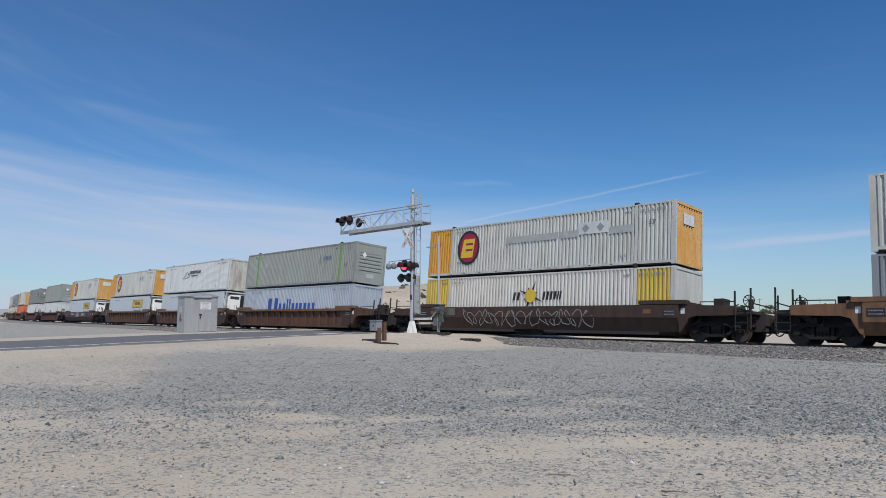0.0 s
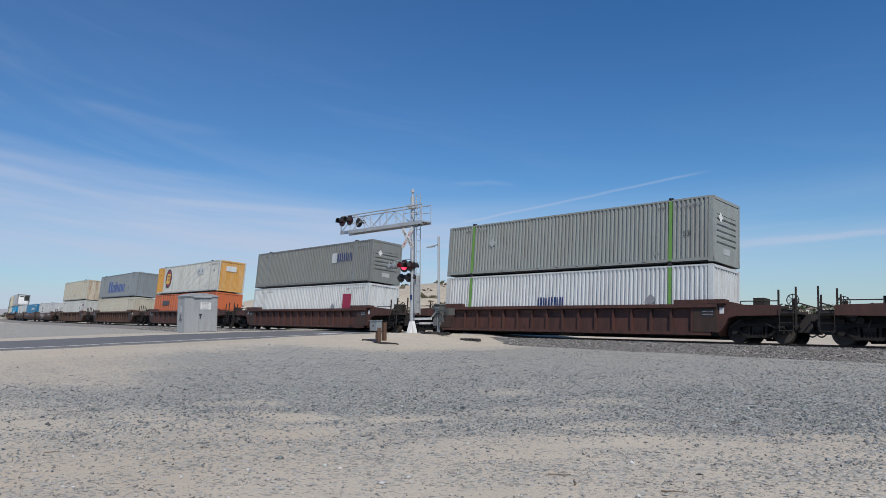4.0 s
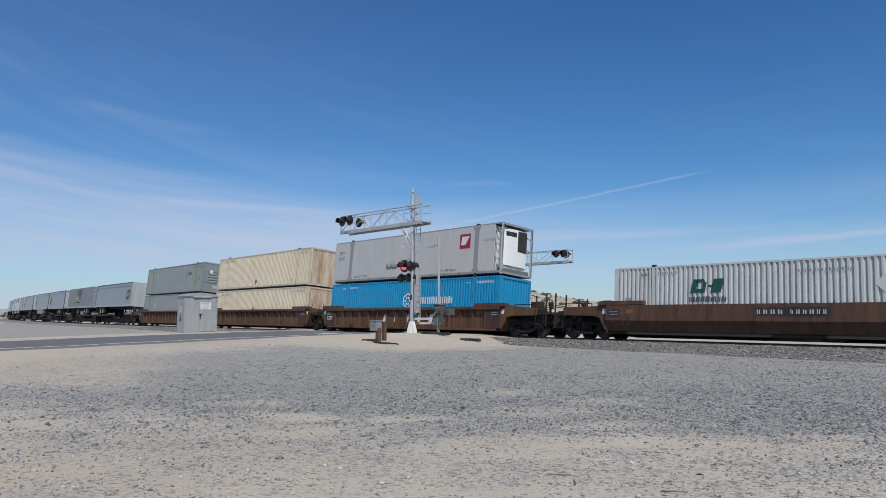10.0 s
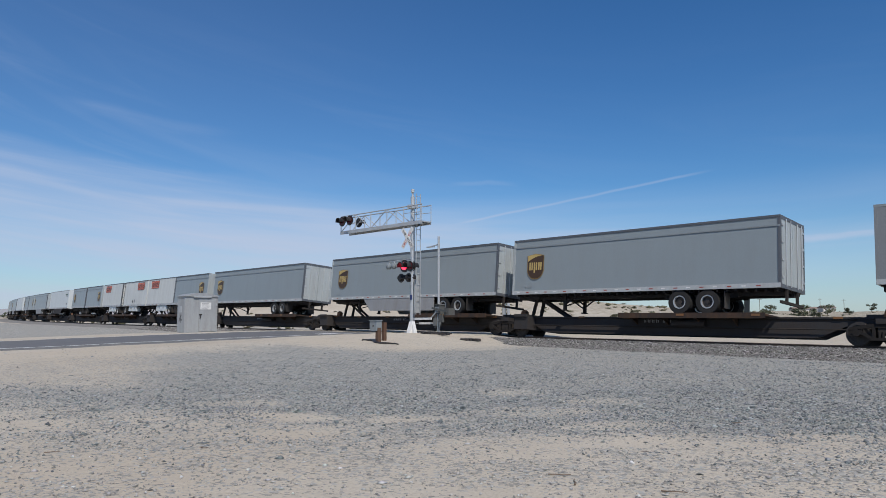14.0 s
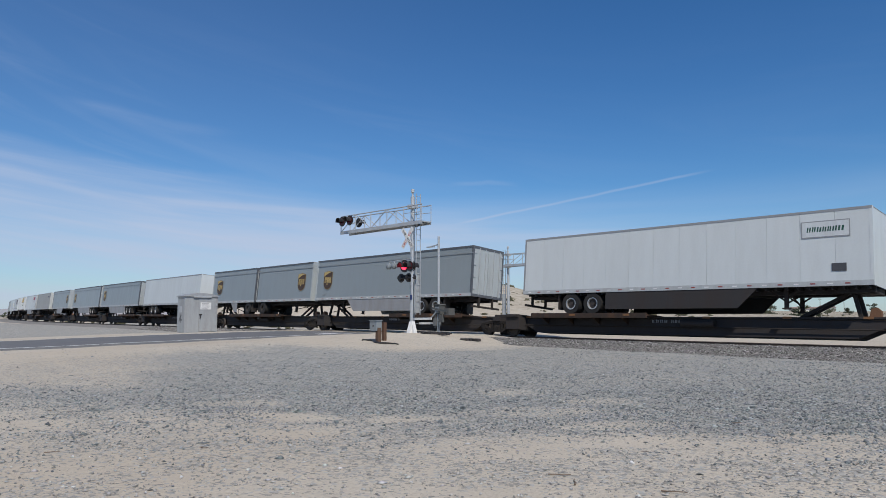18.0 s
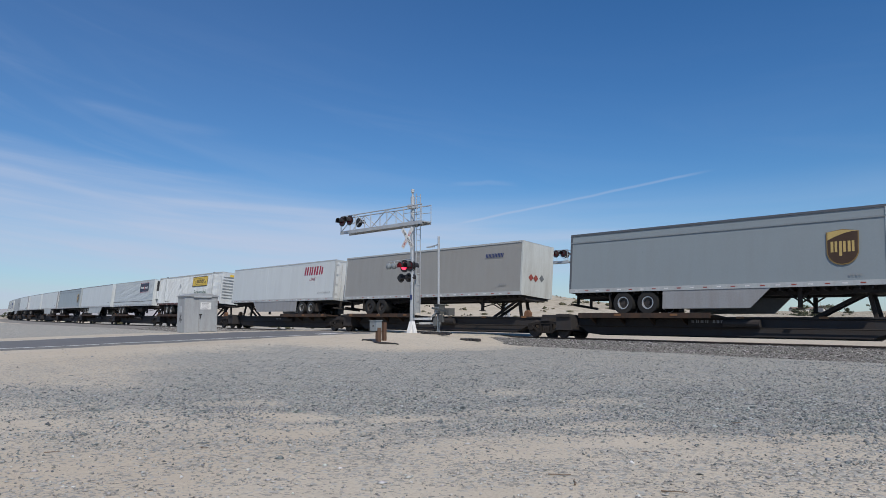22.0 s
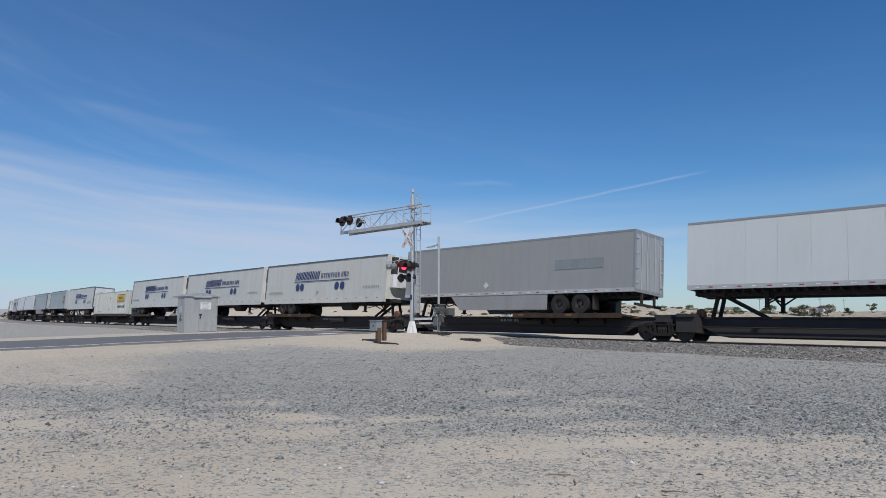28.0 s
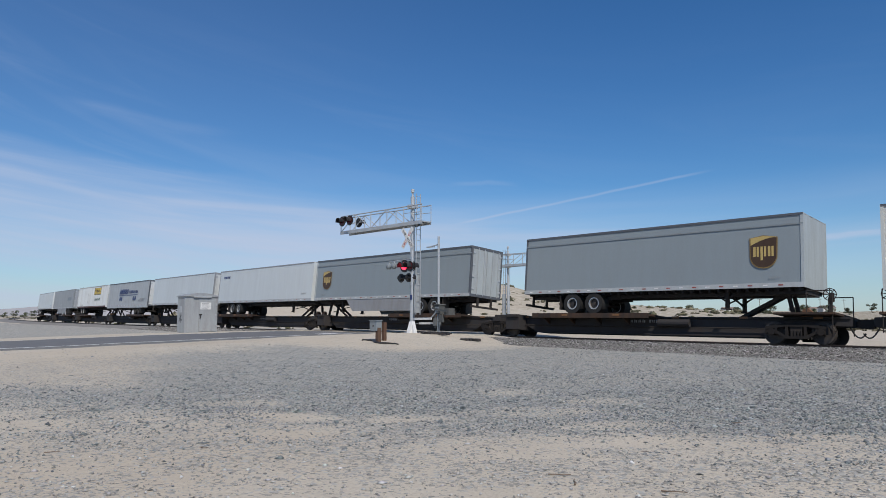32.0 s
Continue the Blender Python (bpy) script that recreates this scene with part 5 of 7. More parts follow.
    part("door_frame", lambda: Shape().box(*sorted((-d * (h + .012), -d * (h - .09))), -W - .003, -W + .12, BODY_Z, BODY_T).box(*sorted((-d * (h + .012), -d * (h - .09))), W - .12, W + .003, BODY_Z, BODY_T)
         .box(*sorted((-d * (h + .012), -d * (h - .09))), -W + .12, W - .12, BODY_T - .16, BODY_T).box(*sorted((-d * (h + .012), -d * (h - .09))), -W + .12, W - .12, BODY_Z, BODY_Z + .16), top, c, key=("dframe", L, d))
    part("rear_bumper", lambda: Shape().box(*sorted((-d * h, -d * (h - .1))), -1.15, 1.15, .42, .53).box(*sorted((-d * h, -d * (h - .09))), -.62, -.5, .5, BODY_Z).box(*sorted((-d * h, -d * (h - .09))), .5, .62, .5, BODY_Z), TRUCK, c, key=("bump", L, d))
    # running gear
    first = 3.0 if axles == 2 else 1.15
    for i in range(axles):
        x = -d * (h - first - 1.25 * i)
        part("axle", lambda: Shape().rod((x, -1.0, .505), (x, 1.0, .505), .075, 8).box(x - .5, x + .5, -.58, -.42, .66, .82).box(x - .5, x + .5, .42, .58, .66, .82), TRUCK, c, key=("axle", round(x, 2)))
        for y in (-.98, .98):
            wheel_pair(c, x, y, rim)
    xm = -d * (h - first - .625 * (axles - 1))
    part("suspension", lambda: Shape().box(xm - .65 * axles - .35, xm + .65 * axles + .35, -.60, -.44, .74, BODY_Z + .02).box(xm - .65 * axles - .35, xm + .65 * axles + .35, .44, .60, .74, BODY_Z + .02)
         .box(xm - .2, xm + .2, -.5, .5, .60, .95).rod((xm - .5, -.3, .72), (xm + .3, -.3, .72), .14, 10), SPINE, c, key=("susp", L, d, axles))
    for y0, y1 in ((-1.25, -.72), (.72, 1.25)):
        part("mud_flap", lambda: Shape().box(*sorted((-d * (h - first + .75), -d * (h - first + .73))), y0, y1, .22, .95), BLACK, c, key=("flap", L, d, y0))
    lx = d * (h - (3.15 if L > 10 else 2.6))

    lg = part("landing_gear", lambda: Shape().bar((lx, -.85, .42), (lx, .85, .95), .05, .05).bar((lx, -.85, .95), (lx, .85, .42), .05, .05), TRUCK, c, key=("legs", L, d))
    for y in (-.85, .85):
        part("leg", lambda: Shape().box(lx - .07, lx + .07, y - .07, y + .07, .25, BODY_Z + .05).box(lx - .13, lx + .13, y - .12, y + .12, .20, .25)
             .bar((lx, y, .5), (lx - d * .75, y, BODY_Z), .05, .06).bar((lx, y, .62), (lx + d * .62, y, BODY_Z), .05, .06), TRUCK, lg, key=("leg", L, d, y))
    if skirt:
        for y in (-W + .03, W - .03):
            part("side_skirt", lambda: Shape().prism([(d * (h - 4.1), BODY_Z), (d * (h - 4.9), .22), (-d * (h - first - 2.0), .22), (-d * (h - first - 2.0), BODY_Z)], "y", y - .015, y + .015), skirt, c, "grey fuel-saving side skirt", key=("skirtp", L, d, y))
    c["half"] = h
    return c

# ================= the train =================
F = 0.355
N = -W - .002   # face of a load that the marks lie on


def stack_marks_basic(c, h, z=2.3, material=MARK):
    small_codes(c, h - 1.75, H - .40, N, 1.25, .15, 11, FADE if material is MARK else material, 6)
    lettering("WTP", .17, material, c, -h + 1.35, N - .002, H - .42)
    lettering("WTP", .17, material, c, h - 2.6, N - .002, H - .42)
    small_codes(c, h - 2.8, .45, N, .3, .12, 3, FADE if material is MARK else material, 7)
    small_codes(c, -h + 2.2, H - .36, N, .9, .10, 9, FADE if material is MARK else material, 8)


def box_53(u, upper, **kw):
    return container(u, F + (H + .08 if upper else 0), **kw)


def load_round(u, upper=True):
    c = box_53(u, upper, label="white corrugated container with orange-yellow ends, stacked on top", main=OFFWHITE, tail=ORANGE, nose=OFFWHITE, end=ORANGEFADE)
    part("placard_plate", lambda: Shape().box(8.078, 8.084, -.62, .38, 1.92, 2.42), WHITE, c, "white placard plate", key="endplate")
    lettering("53'", .30, MARK, c, -7.35, N - .002, 1.9)
    lettering("DA", .2, MARK, c, -5.6, N - .002, .7)
    mark_round(c, -4.75, 1.62, N, 1.0)
    part("placard_plate", plate(Shape(), 2.9, 4.6, 1.72, 2.32, N), WHITE, c, "white placard plate", key=("pp",))
    diamond(c, 3.3, 2.02, N - .006, .22); diamond(c, 4.15, 2.02, N - .006, .22)
    stack_marks_basic(c, 8.07)
    lettering("53'", .30, MARK, c, 6.75, N - .002, 1.9)
    return c


def load_plaque_low(u):
    c = box_53(u, False, label="white smooth-sided refrigerated container in the well", main=SMOOTHWHITE, style="smooth", end_kind="reefer", rail=OFFWHITE)
    mark_plaque(c, 1.55, 1.60, N, 3.75, .90, True, -.58)
    small_codes(c, -5.7, H - .4, N, 1.8, .10, 14, FADE, 3)
    return c


def load_green_post(u, upper, words=True, main=MGREY):
    c = box_53(u, upper, label="grey corrugated container with bright green posts", main=main, post=LIME, end_kind="horizontal")
    if words:
        part("company_marking", blocks(Shape(), 3.95, 1.80, 1.05, .28, 4, 0, N, 2, gap=.5), FADEBLUE, c, "dark blue company marking", key="cofc")
        part("colour_bar", plate(Shape(), 3.45, 3.62, 1.55, 2.15, N), FADEGREEN, c, "green colour bar", key="cofcbar")
    diamond(c, -4.6, 1.75, N, .26, LGREY)
    stack_marks_basic(c, 8.07)
    lettering("53'", .34, MARK, c, 6.7, N - .002, 1.2)
    return c


def load_blocks_blue(u, upper, main, label):
    c = box_53(u, upper, label=label, main=main)
    s = Shape()
    x = -3.7
    # plain blocks in the rhythm of the marking: one tall block, then lower ones
    for wd, hh in ((1.55, 1.4), (1.0, .98), (.6, 1.3), (.9, .98), (1.0, .98), (.95, .98)):
        for k in (0, .64 * wd):
            s.prism([(x + k, .66), (x + k + .36 * wd, .66), (x + k + .36 * wd, .66 + hh), (x + k, .66 + hh)], "y", N - .006, N)
        x += wd + .2
    part("company_marking", s, ROYAL, c, "large blue company marking", key="bigblue")
    diamond(c, 5.0, 1.1, N, .28, FADE)
    stack_marks_basic(c, 8.07)
    return c


def build_stacks():
    # S0
    box_53(9.36, True, label="white corrugated container stacked on top", main=OFFWHITE)
    box_53(9.36, False, label="dark grey container in the well", main=MGREY)
    # S1
    c = load_round(-14.3)
    smudge = mat("worn_grey_smudge", (0.33, 0.34, 0.335), 0.55, dirt=0.7, dirt_col=(0.47, 0.485, 0.455), scale=1.6, streak=False)
    for x0, x1 in ((-1.9, 1.6), (1.7, 2.85), (4.65, 5.9)):
        part("worn_patch", plate(Shape(), x0, x1, 1.62, 1.98, N, .003, .1), smudge, c, "worn grey band of painted-out lettering", key=("smg", x0))
    c = box_53(-14.3, False, label="white corrugated container with yellow end panels in the well", main=mat("warm_white_paint", (0.575, 0.565, 0.52), 0.45, dirt=0.25), tail=YELLOW, nose=YELLOW, end=OFFWHITE, end_kind="smooth")
    part("company_marking", blocks(blocks(blocks(Shape(), -1.2, 1.5, .42, .42, 1, .15, N, 2), .78, 1.5, 1.15, .42, 3, .15, N, 2), -1.9, .62, 5.2, .24, 14, 0, N, 5, .3), BLACK, c, "black company marking", key="ax")
    st = Shape()
    for i in range(8):
        a = math.pi * i / 4 + .4
        r = .85 if i % 2 else .5
        st.prism([(0 + .25 * math.cos(a - .35), 1.72 + .25 * math.sin(a - .35)), (0 + r * math.cos(a), 1.72 + r * math.sin(a)), (0 + .25 * math.cos(a + .35), 1.72 + .25 * math.sin(a + .35))], "y", N - .006, N)
    part("star_shape", st, BLACK, c, "black star emblem", key="ax2")
    part("star_centre", Shape().disc((0, 1.72), .36, N - .012, N - .006, 16), LOGOYELLOW, c, "yellow sun disc", key="ax3")
    stack_marks_basic(c, 8.07)
    # S2
    load_green_post(-38.1, True, main=GREENGREY)
    load_blocks_blue(-38.1, False, PALE, "pale blue-grey corrugated container in the well")
    # S3
    c = box_53(-57.8, True, label="white corrugated container with dark company marking, stacked on top", main=WHITE, end=mat("streaked_white_end_paint", (0.50, 0.50, 0.46), 0.55, dirt=0.9, dirt_col=(0.17, 0.12, 0.09)))
    part("company_marking", blocks(Shape(), -1.25, 1.86, 2.75, .30, 10, .15, N, 5, .25), MARK, c, "dark company marking", key="hl")
    part("company_marking", blocks(Shape(), -.85, 1.58, 1.7, .15, 10, .15, N, 6, .3), MARK, c, "", key="hl2")
    s = Shape()
    for a, b in (((-2.75, 1.42), (-1.85, 2.08)), ((-1.85, 2.08), (-1.42, 1.78)), ((-1.42, 1.78), (-1.1, 1.70)), ((-2.45, 1.40), (-1.25, 1.58))):
        s.bar((a[0], N - .003, a[1]), (b[0], N - .003, b[1]), .006, .07)
    part("mountain_outline", s, MARK, c, "dark mountain outline", key="hl3")
    stack_marks_basic(c, 8.07)
    load_plaque_low(-57.8)
    # S4, S5
    for u in (-77.5, -101.3):
        load_round(u)
        load_plaque_low(u)
    # S6
    load_green_post(-124.8, True, False, main=GREENGREY)
    c = box_53(-124.8, False, label="white corrugated container with green posts in the well", main=WHITE, post=LIME)
    mark_words(c, -1.2, 1.2, N, 1.6, .42, 5, NAVY, 0, 4)
    diamond(c, 5.2, 1.4, N, .28, FADE)
    # S8
    c = box_53(-148.5, True, label="grey corrugated container with a purple emblem, stacked on top", main=mat("worn_dark_greenish_grey_paint", (0.185, 0.20, 0.192), 0.5, dirt=0.35), end_kind="horizontal", post=MGREY)
    part("company_marking", plate(Shape(), 3.3, 3.9, 1.5, 2.2, N), WHITE, c, "white emblem", key="pu0")
    mark_words(c, 4.0, 1.55, N, 1.8, .6, 4, NAVY, 0, 6)
    stack_marks_basic(c, 8.07)
    c = box_53(-148.5, False, label="white corrugated container with a red emblem in the well", main=WHITE)
    part("red_emblem", plate(Shape(), 5.1, 6.1, 1.0, 2.2, N), CRIMSON, c, "dark red emblem", key="re")
    diamond(c, 3.9, 1.3, N, .28, FADE)
    stack_marks_basic(c, 8.07)
    # S9
    load_round(-172.2)
    c = box_53(-172.2, False, label="faded red-orange container with outside posts in the well", main=REDORANGE, style="posts", end_kind="smooth")
    part("painted_out_patch", plate(Shape(), -5.6, -3.7, 1.75, 2.25, N - .002), MARK, c, "dark painted-out patch", key="po")
    part("painted_out_patch", Shape().disc((4.0, 1.85), .16, N - .008, N - .002, 14, .42), MARK, c, "dark painted-out patch", key="po2")
    diamond(c, .95, 1.2, N - .002, .3, MARK)
    s = Shape()
    for i in range(8):
        s.box(5.05, 5.27, N - .008, N - .002, .75 + i * .21, .90 + i * .21)
    part("code_strip", plate(Shape(), 4.98, 5.34, .65, 2.5, N - .001, .004), WMARK, c, "white code strip", key="cs0")
    part("code_marking", s, MARK, c, "", key="cs")
    # S10
    load_blocks_blue(-195.6, True, MGREY, "grey corrugated container with a large blue marking, stacked on top")
    c = box_53(-195.6, False, label="cream corrugated container in the well", main=CREAM)
    stack_marks_basic(c, 8.07)
    # S11
    c = box_53(-219.2, True, label="dirty cream corrugated container with rust stains, stacked on top", main=CREAM, end=CREAMRUST)
    stack_marks_basic(c, 8.07); diamond(c, .3, .75, N, .22, MARK)
    lettering("53'", .30, MARK, c, -7.7, N - .002, .4)
    c = box_53(-219.2, False, label="white corrugated container with a red emblem in the well", main=OFFWHITE)
    part("red_emblem", plate(Shape(), 6.65, 7.6, 1.25, 2.3, N), mat("dark_red_emblem_paint", (0.13, 0.015, 0.03), .5, dirt=.15), c, "dark red emblem", key="re2")
    part("emblem_shape", Shape().prism([(6.75, 1.5), (7.0, 1.35), (7.2, 1.7), (7.45, 1.4), (7.5, 2.1), (7.1, 1.95), (6.8, 2.15)], "y", N - .010, N - .006), WMARK, c, "", key="re3")
    diamond(c, 4.9, 1.7, N, .26, GREENM)
    stack_marks_basic(c, 8.07)
    lettering("53'", .30, MARK, c, -7.7, N - .002, 1.7)
    # S12, S14 singles
    for u in (-242.7, -281.7):
        c = box_53(u, False, label="white corrugated container with a green marking, alone in the well", main=SILVERWHITE, end=SILVERWHITE, end_kind="horizontal" if u > -250 else "vertical")
        s = Shape()
        for pts in ([(-4.35, 1.66), (-4.12, 1.66), (-3.98, 2.24), (-4.21, 2.24)], [(-4.09, 2.10), (-3.68, 2.10), (-3.74, 2.24), (-3.98, 2.24)], [(-3.82, 1.90), (-3.66, 1.94), (-3.62, 2.10), (-3.78, 2.10)],
                    [(-3.84, 1.82), (-3.68, 1.82), (-3.66, 1.94), (-3.82, 1.90)], [(-4.12, 1.66), (-3.72, 1.66), (-3.68, 1.82), (-4.08, 1.82)], [(-3.58, 1.90), (-3.36, 1.90), (-3.34, 1.99), (-3.56, 1.99)],
                    [(-3.46, 1.66), (-3.02, 1.66), (-2.88, 2.24), (-3.32, 2.24)]):
            s.prism(pts, "y", N - .006, N)
        part("company_marking", s, GREENM, c, "slanted dark green emblem", key="rl")
        mark_words(c, -4.4, 1.28, N, 1.6, .22, 8, MARK, .1, 3)
        for x in (2.9, 3.9):
            diamond(c, x, 1.85, N, .33, WHITE)
        stack_marks_basic(c, 8.07)
        lettering("53'", .30, MARK, c, -7.5, N - .002, 1.3)
        small_codes(c, 0, H - .5, N, 1.9, .10, 14, FADE, 3)
    # S13
    c = box_53(-262.2, False, label="bright blue corrugated container with a white marking in the well", main=BLUE)
    mark_hex(c, .75, 2.0, N, .42, 3.7)
    stack_marks_basic(c, 8.07, material=WMARK)
    # S15
    c = box_53(-305.0, True, label="light grey smooth-sided refrigerated container stacked on top", main=REEFERGREY, style="smooth", end_kind="reefer", post=FADE, rail=FADE)
    part("red_emblem", plate(Shape(), 4.72, 5.6, 1.6, 2.45, N - .002), CRIMSON, c, "red square emblem", key="wv0")
    part("emblem_shape", Shape().prism([(4.85, 1.8), (5.2, 1.8), (5.5, 2.3), (4.9, 2.3)], "y", N - .014, N - .008), WMARK, c, "", key="wv1")
    for x in (-6.09, 6.09):
        part("grey_post_panel", Shape().prism([(x - .34, .18), (x + .34, .18), (x + .17, .42), (x + .17, H - .36), (x + .34, H - .1), (x - .34, H - .1), (x - .17, H - .36), (x - .17, .42)], "y", N - .004, N + .004), FADE, c, "grey painted post panel", key=("gpp", x))
    lettering("53FT", .34, MARK, c, -7.6, N - .002, 2.0)
    lettering("XHC", .34, MARK, c, -7.6, N - .002, 1.6)
    lettering("TOP LIFT ONLY", .22, MARK, c, -5.6, N - .002, .3)
    lettering("TOP LIFT ONLY", .22, MARK, c, 3.0, N - .002, .3)
    small_codes(c, 6.6, 1.9, N, 1.0, .14, 9)
    c = box_53(-305.0, False, label="bright blue corrugated container with a white marking in the well", main=CYAN)
    mark_hex(c, .35, 1.60, N, .50, 3.4)
    stack_marks_basic(c, 8.07, material=WMARK)
    # S16
    for up in (True, False):
        c = box_53(-324.4, up, label="cream corrugated container with rust streaks" + (", stacked on top" if up else " in the well"), main=WARMCREAM, end=CREAMRUST)
        stack_marks_basic(c, 8.07)
        diamond(c, -.5, .55 if up else 1.2, N, .22, MARK)
    # S17
    load_green_post(-343.95, True)
    load_green_post(-343.95, False)


def build_well_cars():
    C = 8.075
    single = lambda u, label, paint, style, **k: well_car(u - C, label, paint, style, 11.75, 11.75, ("own", "own"), **k)
    single(9.36, "bright tan smooth-sided well car", CHORDTAN, "plain")
    g = single(-14.3, "dark rust-brown smooth-sided well car with pale spray-paint scrawls", DARKBROWN, "high_bend")
    scrawl(g, -4.6, 8.5, 5, FADE, .94, .43)
    # three-unit cars share the trucks at their joints
    three = lambda us, label, paint, style, **k: [
        well_car(us[0] - C, label, paint, style, 11.75, (us[0] - us[1]) / 2, ("own", "shared"), **k),
        well_car(us[1] - C, label, paint, style, (us[0] - us[1]) / 2, (us[1] - us[2]) / 2, ("none", "shared"), **k),
        well_car(us[2] - C, label, paint, style, (us[1] - us[2]) / 2, 11.75, ("none", "own"), **k)]
    three((-38.1, -57.8, -77.5), "weathered brown well car unit with side ribs", BROWN, "ribbed", chord=CHORDTAN)
    g = single(-101.3, "rust-brown smooth-sided well car with spray-painted patches", RUST, "plain")
    part("painted_patch", Shape().prism([(-1.3, .88), (-.9, .82), (-.4, .86), (.2, .82), (.75, .9), (.82, 1.2), (.6, 1.46), (.0, 1.4), (-.4, 1.47), (-1.0, 1.44), (-1.35, 1.2)], "y", -SILL - .006, -SILL), FADE, g, "pale grey spray-painted patch", key="patch0")
    for x0, x1, z0, z1 in ((-.95, -.6, 1.12, 1.26), (.15, .45, 1.05, 1.34), (-.4, -.32, .9, 1.4), (-.9, -.65, .92, 1.0)):
        part("painted_line", plate(Shape(), x0, x1, z0, z1, -SILL - .006, .004, .15), RUST, g, "", key=("pl", x0))
    bars_on(g, 2.3, 1.0, 1.9, .34, 3, LGREY)
    bars_on(g, -4.5, 1.05, 2.2, .26, 10, FADE)
    single(-124.8, "dark rust-red well car with side ribs", RUST, "ribbed")
    single(-148.5, "dark rust-red well car with side ribs", RUST, "ribbed")
    single(-172.2, "rust-red well car with side ribs", RUST, "ribbed", ribs=11)
    single(-195.6, "dark rust-brown well car with side ribs", BROWN, "ribbed")
    single(-219.2, "faded yellow-brown well car with side ribs", TAN, "ribbed", ribs=8)
    gs = three((-242.7, -262.2, -281.7), "rust-brown smooth-sided well car unit", BROWN, "plain")
    for i, g in enumerate(gs):
        x = (4.0, -4.0, -1.5)[i]
        part("number_panel", plate(Shape(), x - .1, x + 2.7, 1.0, 1.36, -SILL, .005), BLACK, g, "dark number panel", key=("npan", x))
        part("number_marking", blocks(blocks(Shape(), x + .05, 1.09, .95, .17, 4, 0, -SILL - .005, 13, gap=.9, t=.004), x + 1.3, 1.09, 1.25, .17, 6, 0, -SILL - .005, 14, gap=.9, t=.004), LGREY, g, "", key=("nmark", x))
        lettering("53", .55, BLACK, g, -7.6, -SILL - .005, .6)
    scrawl(gs[0], -3.4, 4.6, 2, WMARK)
    part("company_marking", blocks(Shape(), .2, 1.02, 1.6, .34, 3, 0, -SILL, 3), CRIMSON, gs[1], "faded red marking", key="ttxr")
    gs = three((-305.0, -324.4, -343.95), "weathered yellow-brown well car unit with side ribs", TAN, "ribbed", chord=BROWN)
    s = Shape()
    for i in range(5):
        s.prism([(-1.9 + i * 1.1, .65), (-1.6 + i * 1.1, .65), (-1.5 + i * 1.1, 1.1), (-1.8 + i * 1.1, 1.1)], "y", -1.36, -1.353)
    part("painted_letters", s, WMARK, gs[0], "white spray-painted bars", key="silly")
    lettering("125T", .34, WMARK, gs[0], -8.15, -1.49, .75)


def bars_on(car, x, z, w, h, n, material, back=None):
    if back:
        part("number_panel", plate(Shape(), x - .12, x + w + .12, z - .08, z + h + .08, -SILL, .005), back, car, "dark number panel", key=("npan", x, z, w))
    part("number_marking", blocks(Shape(), x, z, w, h, n, 0, -SILL - .005, 13, gap=.35), material, car, "", key=("nmark", x, z, w, n, material.name))


def scrawl(car, x0, length, seed, material, bend=.80, slope=.56):
    """Loops of spray paint."""
    rng = random.Random(seed)
    s = Shape()
    x = x0
    last = None
    a = 0
    while x < x0 + length:
        a += rng.uniform(.5, .95)
        x += rng.uniform(.02, .09)
        z = .90 + .44 * math.sin(a) * rng.uniform(.6, 1.1)
        p = (x + .22 * math.cos(a * 1.3), -SILL - .006 + slope * max(0.0, bend - z), z)
        if last:
            s.bar(last, p, .006, .035)
        last = p
    part("spray_paint", s, material, car, "pale spray-paint scrawl", key=("scrawl", seed))


build_stacks()
build_well_cars()

# trailers: leading end, length, nose (+1 leads), kind
T53, T45, T28 = 16.15, 13.72, 8.53
TRAILERS = [
    (-365.3, T53, 1, "shield"), (-383.2, T53, -1, "slant"), (-402.6, T45, -1, "shield"), (-417.5, T53, -1, "shield_skirt"), (-437.4, T53, -1, "shield"),
    (-454.9, T28, 1, "shield"), (-463.2, T28, -1, "trap"), (-472.0, T28, 1, "trap"), (-481.5, T28, -1, "trap_posts"), (-490.9, T28, 1, "shield"), (-499.9, T28, -1, "shield"),
    (-511.6, T53, 1, "green_sign"), (-531.6, T53, -1, "shield_skirt"), (-548.4, T28, 1, "shield"), (-557.3, T28, -1, "shield_skirt"), (-568.8, T53, 1, "white"),
    (-586.8, T53, -1, "shield_skirt"), (-604.0, T53, -1, "shield_skirt"), (-623.3, T45, 1, "shield_skirt"), (-640.1, T53, 1, "plain_grey"), (-657.6, T53, -1, "crimson"),
    (-676.3, T53, 1, "container"), (-693.7, 15.3, 1, "reefer_sign"), (-710.4, T53, 1, "white_skirt"), (-727.7, T53, 1, "shield"), (-745.5, T53, -1, "white_grey_skirt"),
    (-763.0, T53, 1, "white"), (-783.0, T53, -1, "green_words"), (-801.7, T53, -1, "silver"), (-819.4, 16.5, 1, "dots"), (-836.15, 16.5, 1, "dots"),
    (-853.3, 16.6, 1, "dots"), (-870.4, T53, 1, "container_low"), (-887.9, T53, -1, "dots_door"), (-906.65, T45, 1, "shield"), (-924.4, T53, -1, "shield_skirt"),
    (-941.0, T53, 1, "white_small"), (-958.4, T53, -1, "white"), (-976.2, T53, -1, "dots_grey"), (-993.2, T53, 1, "container"), (-1012.5, T53, -1, "silver"), (-1030.0, T53, 1, "white"),
]
GREYTRAILER = mat("grey_trailer_paint", (0.236, 0.270, 0.282), 0.32, dirt=0.10, rnd=0.02, grain=0.35)
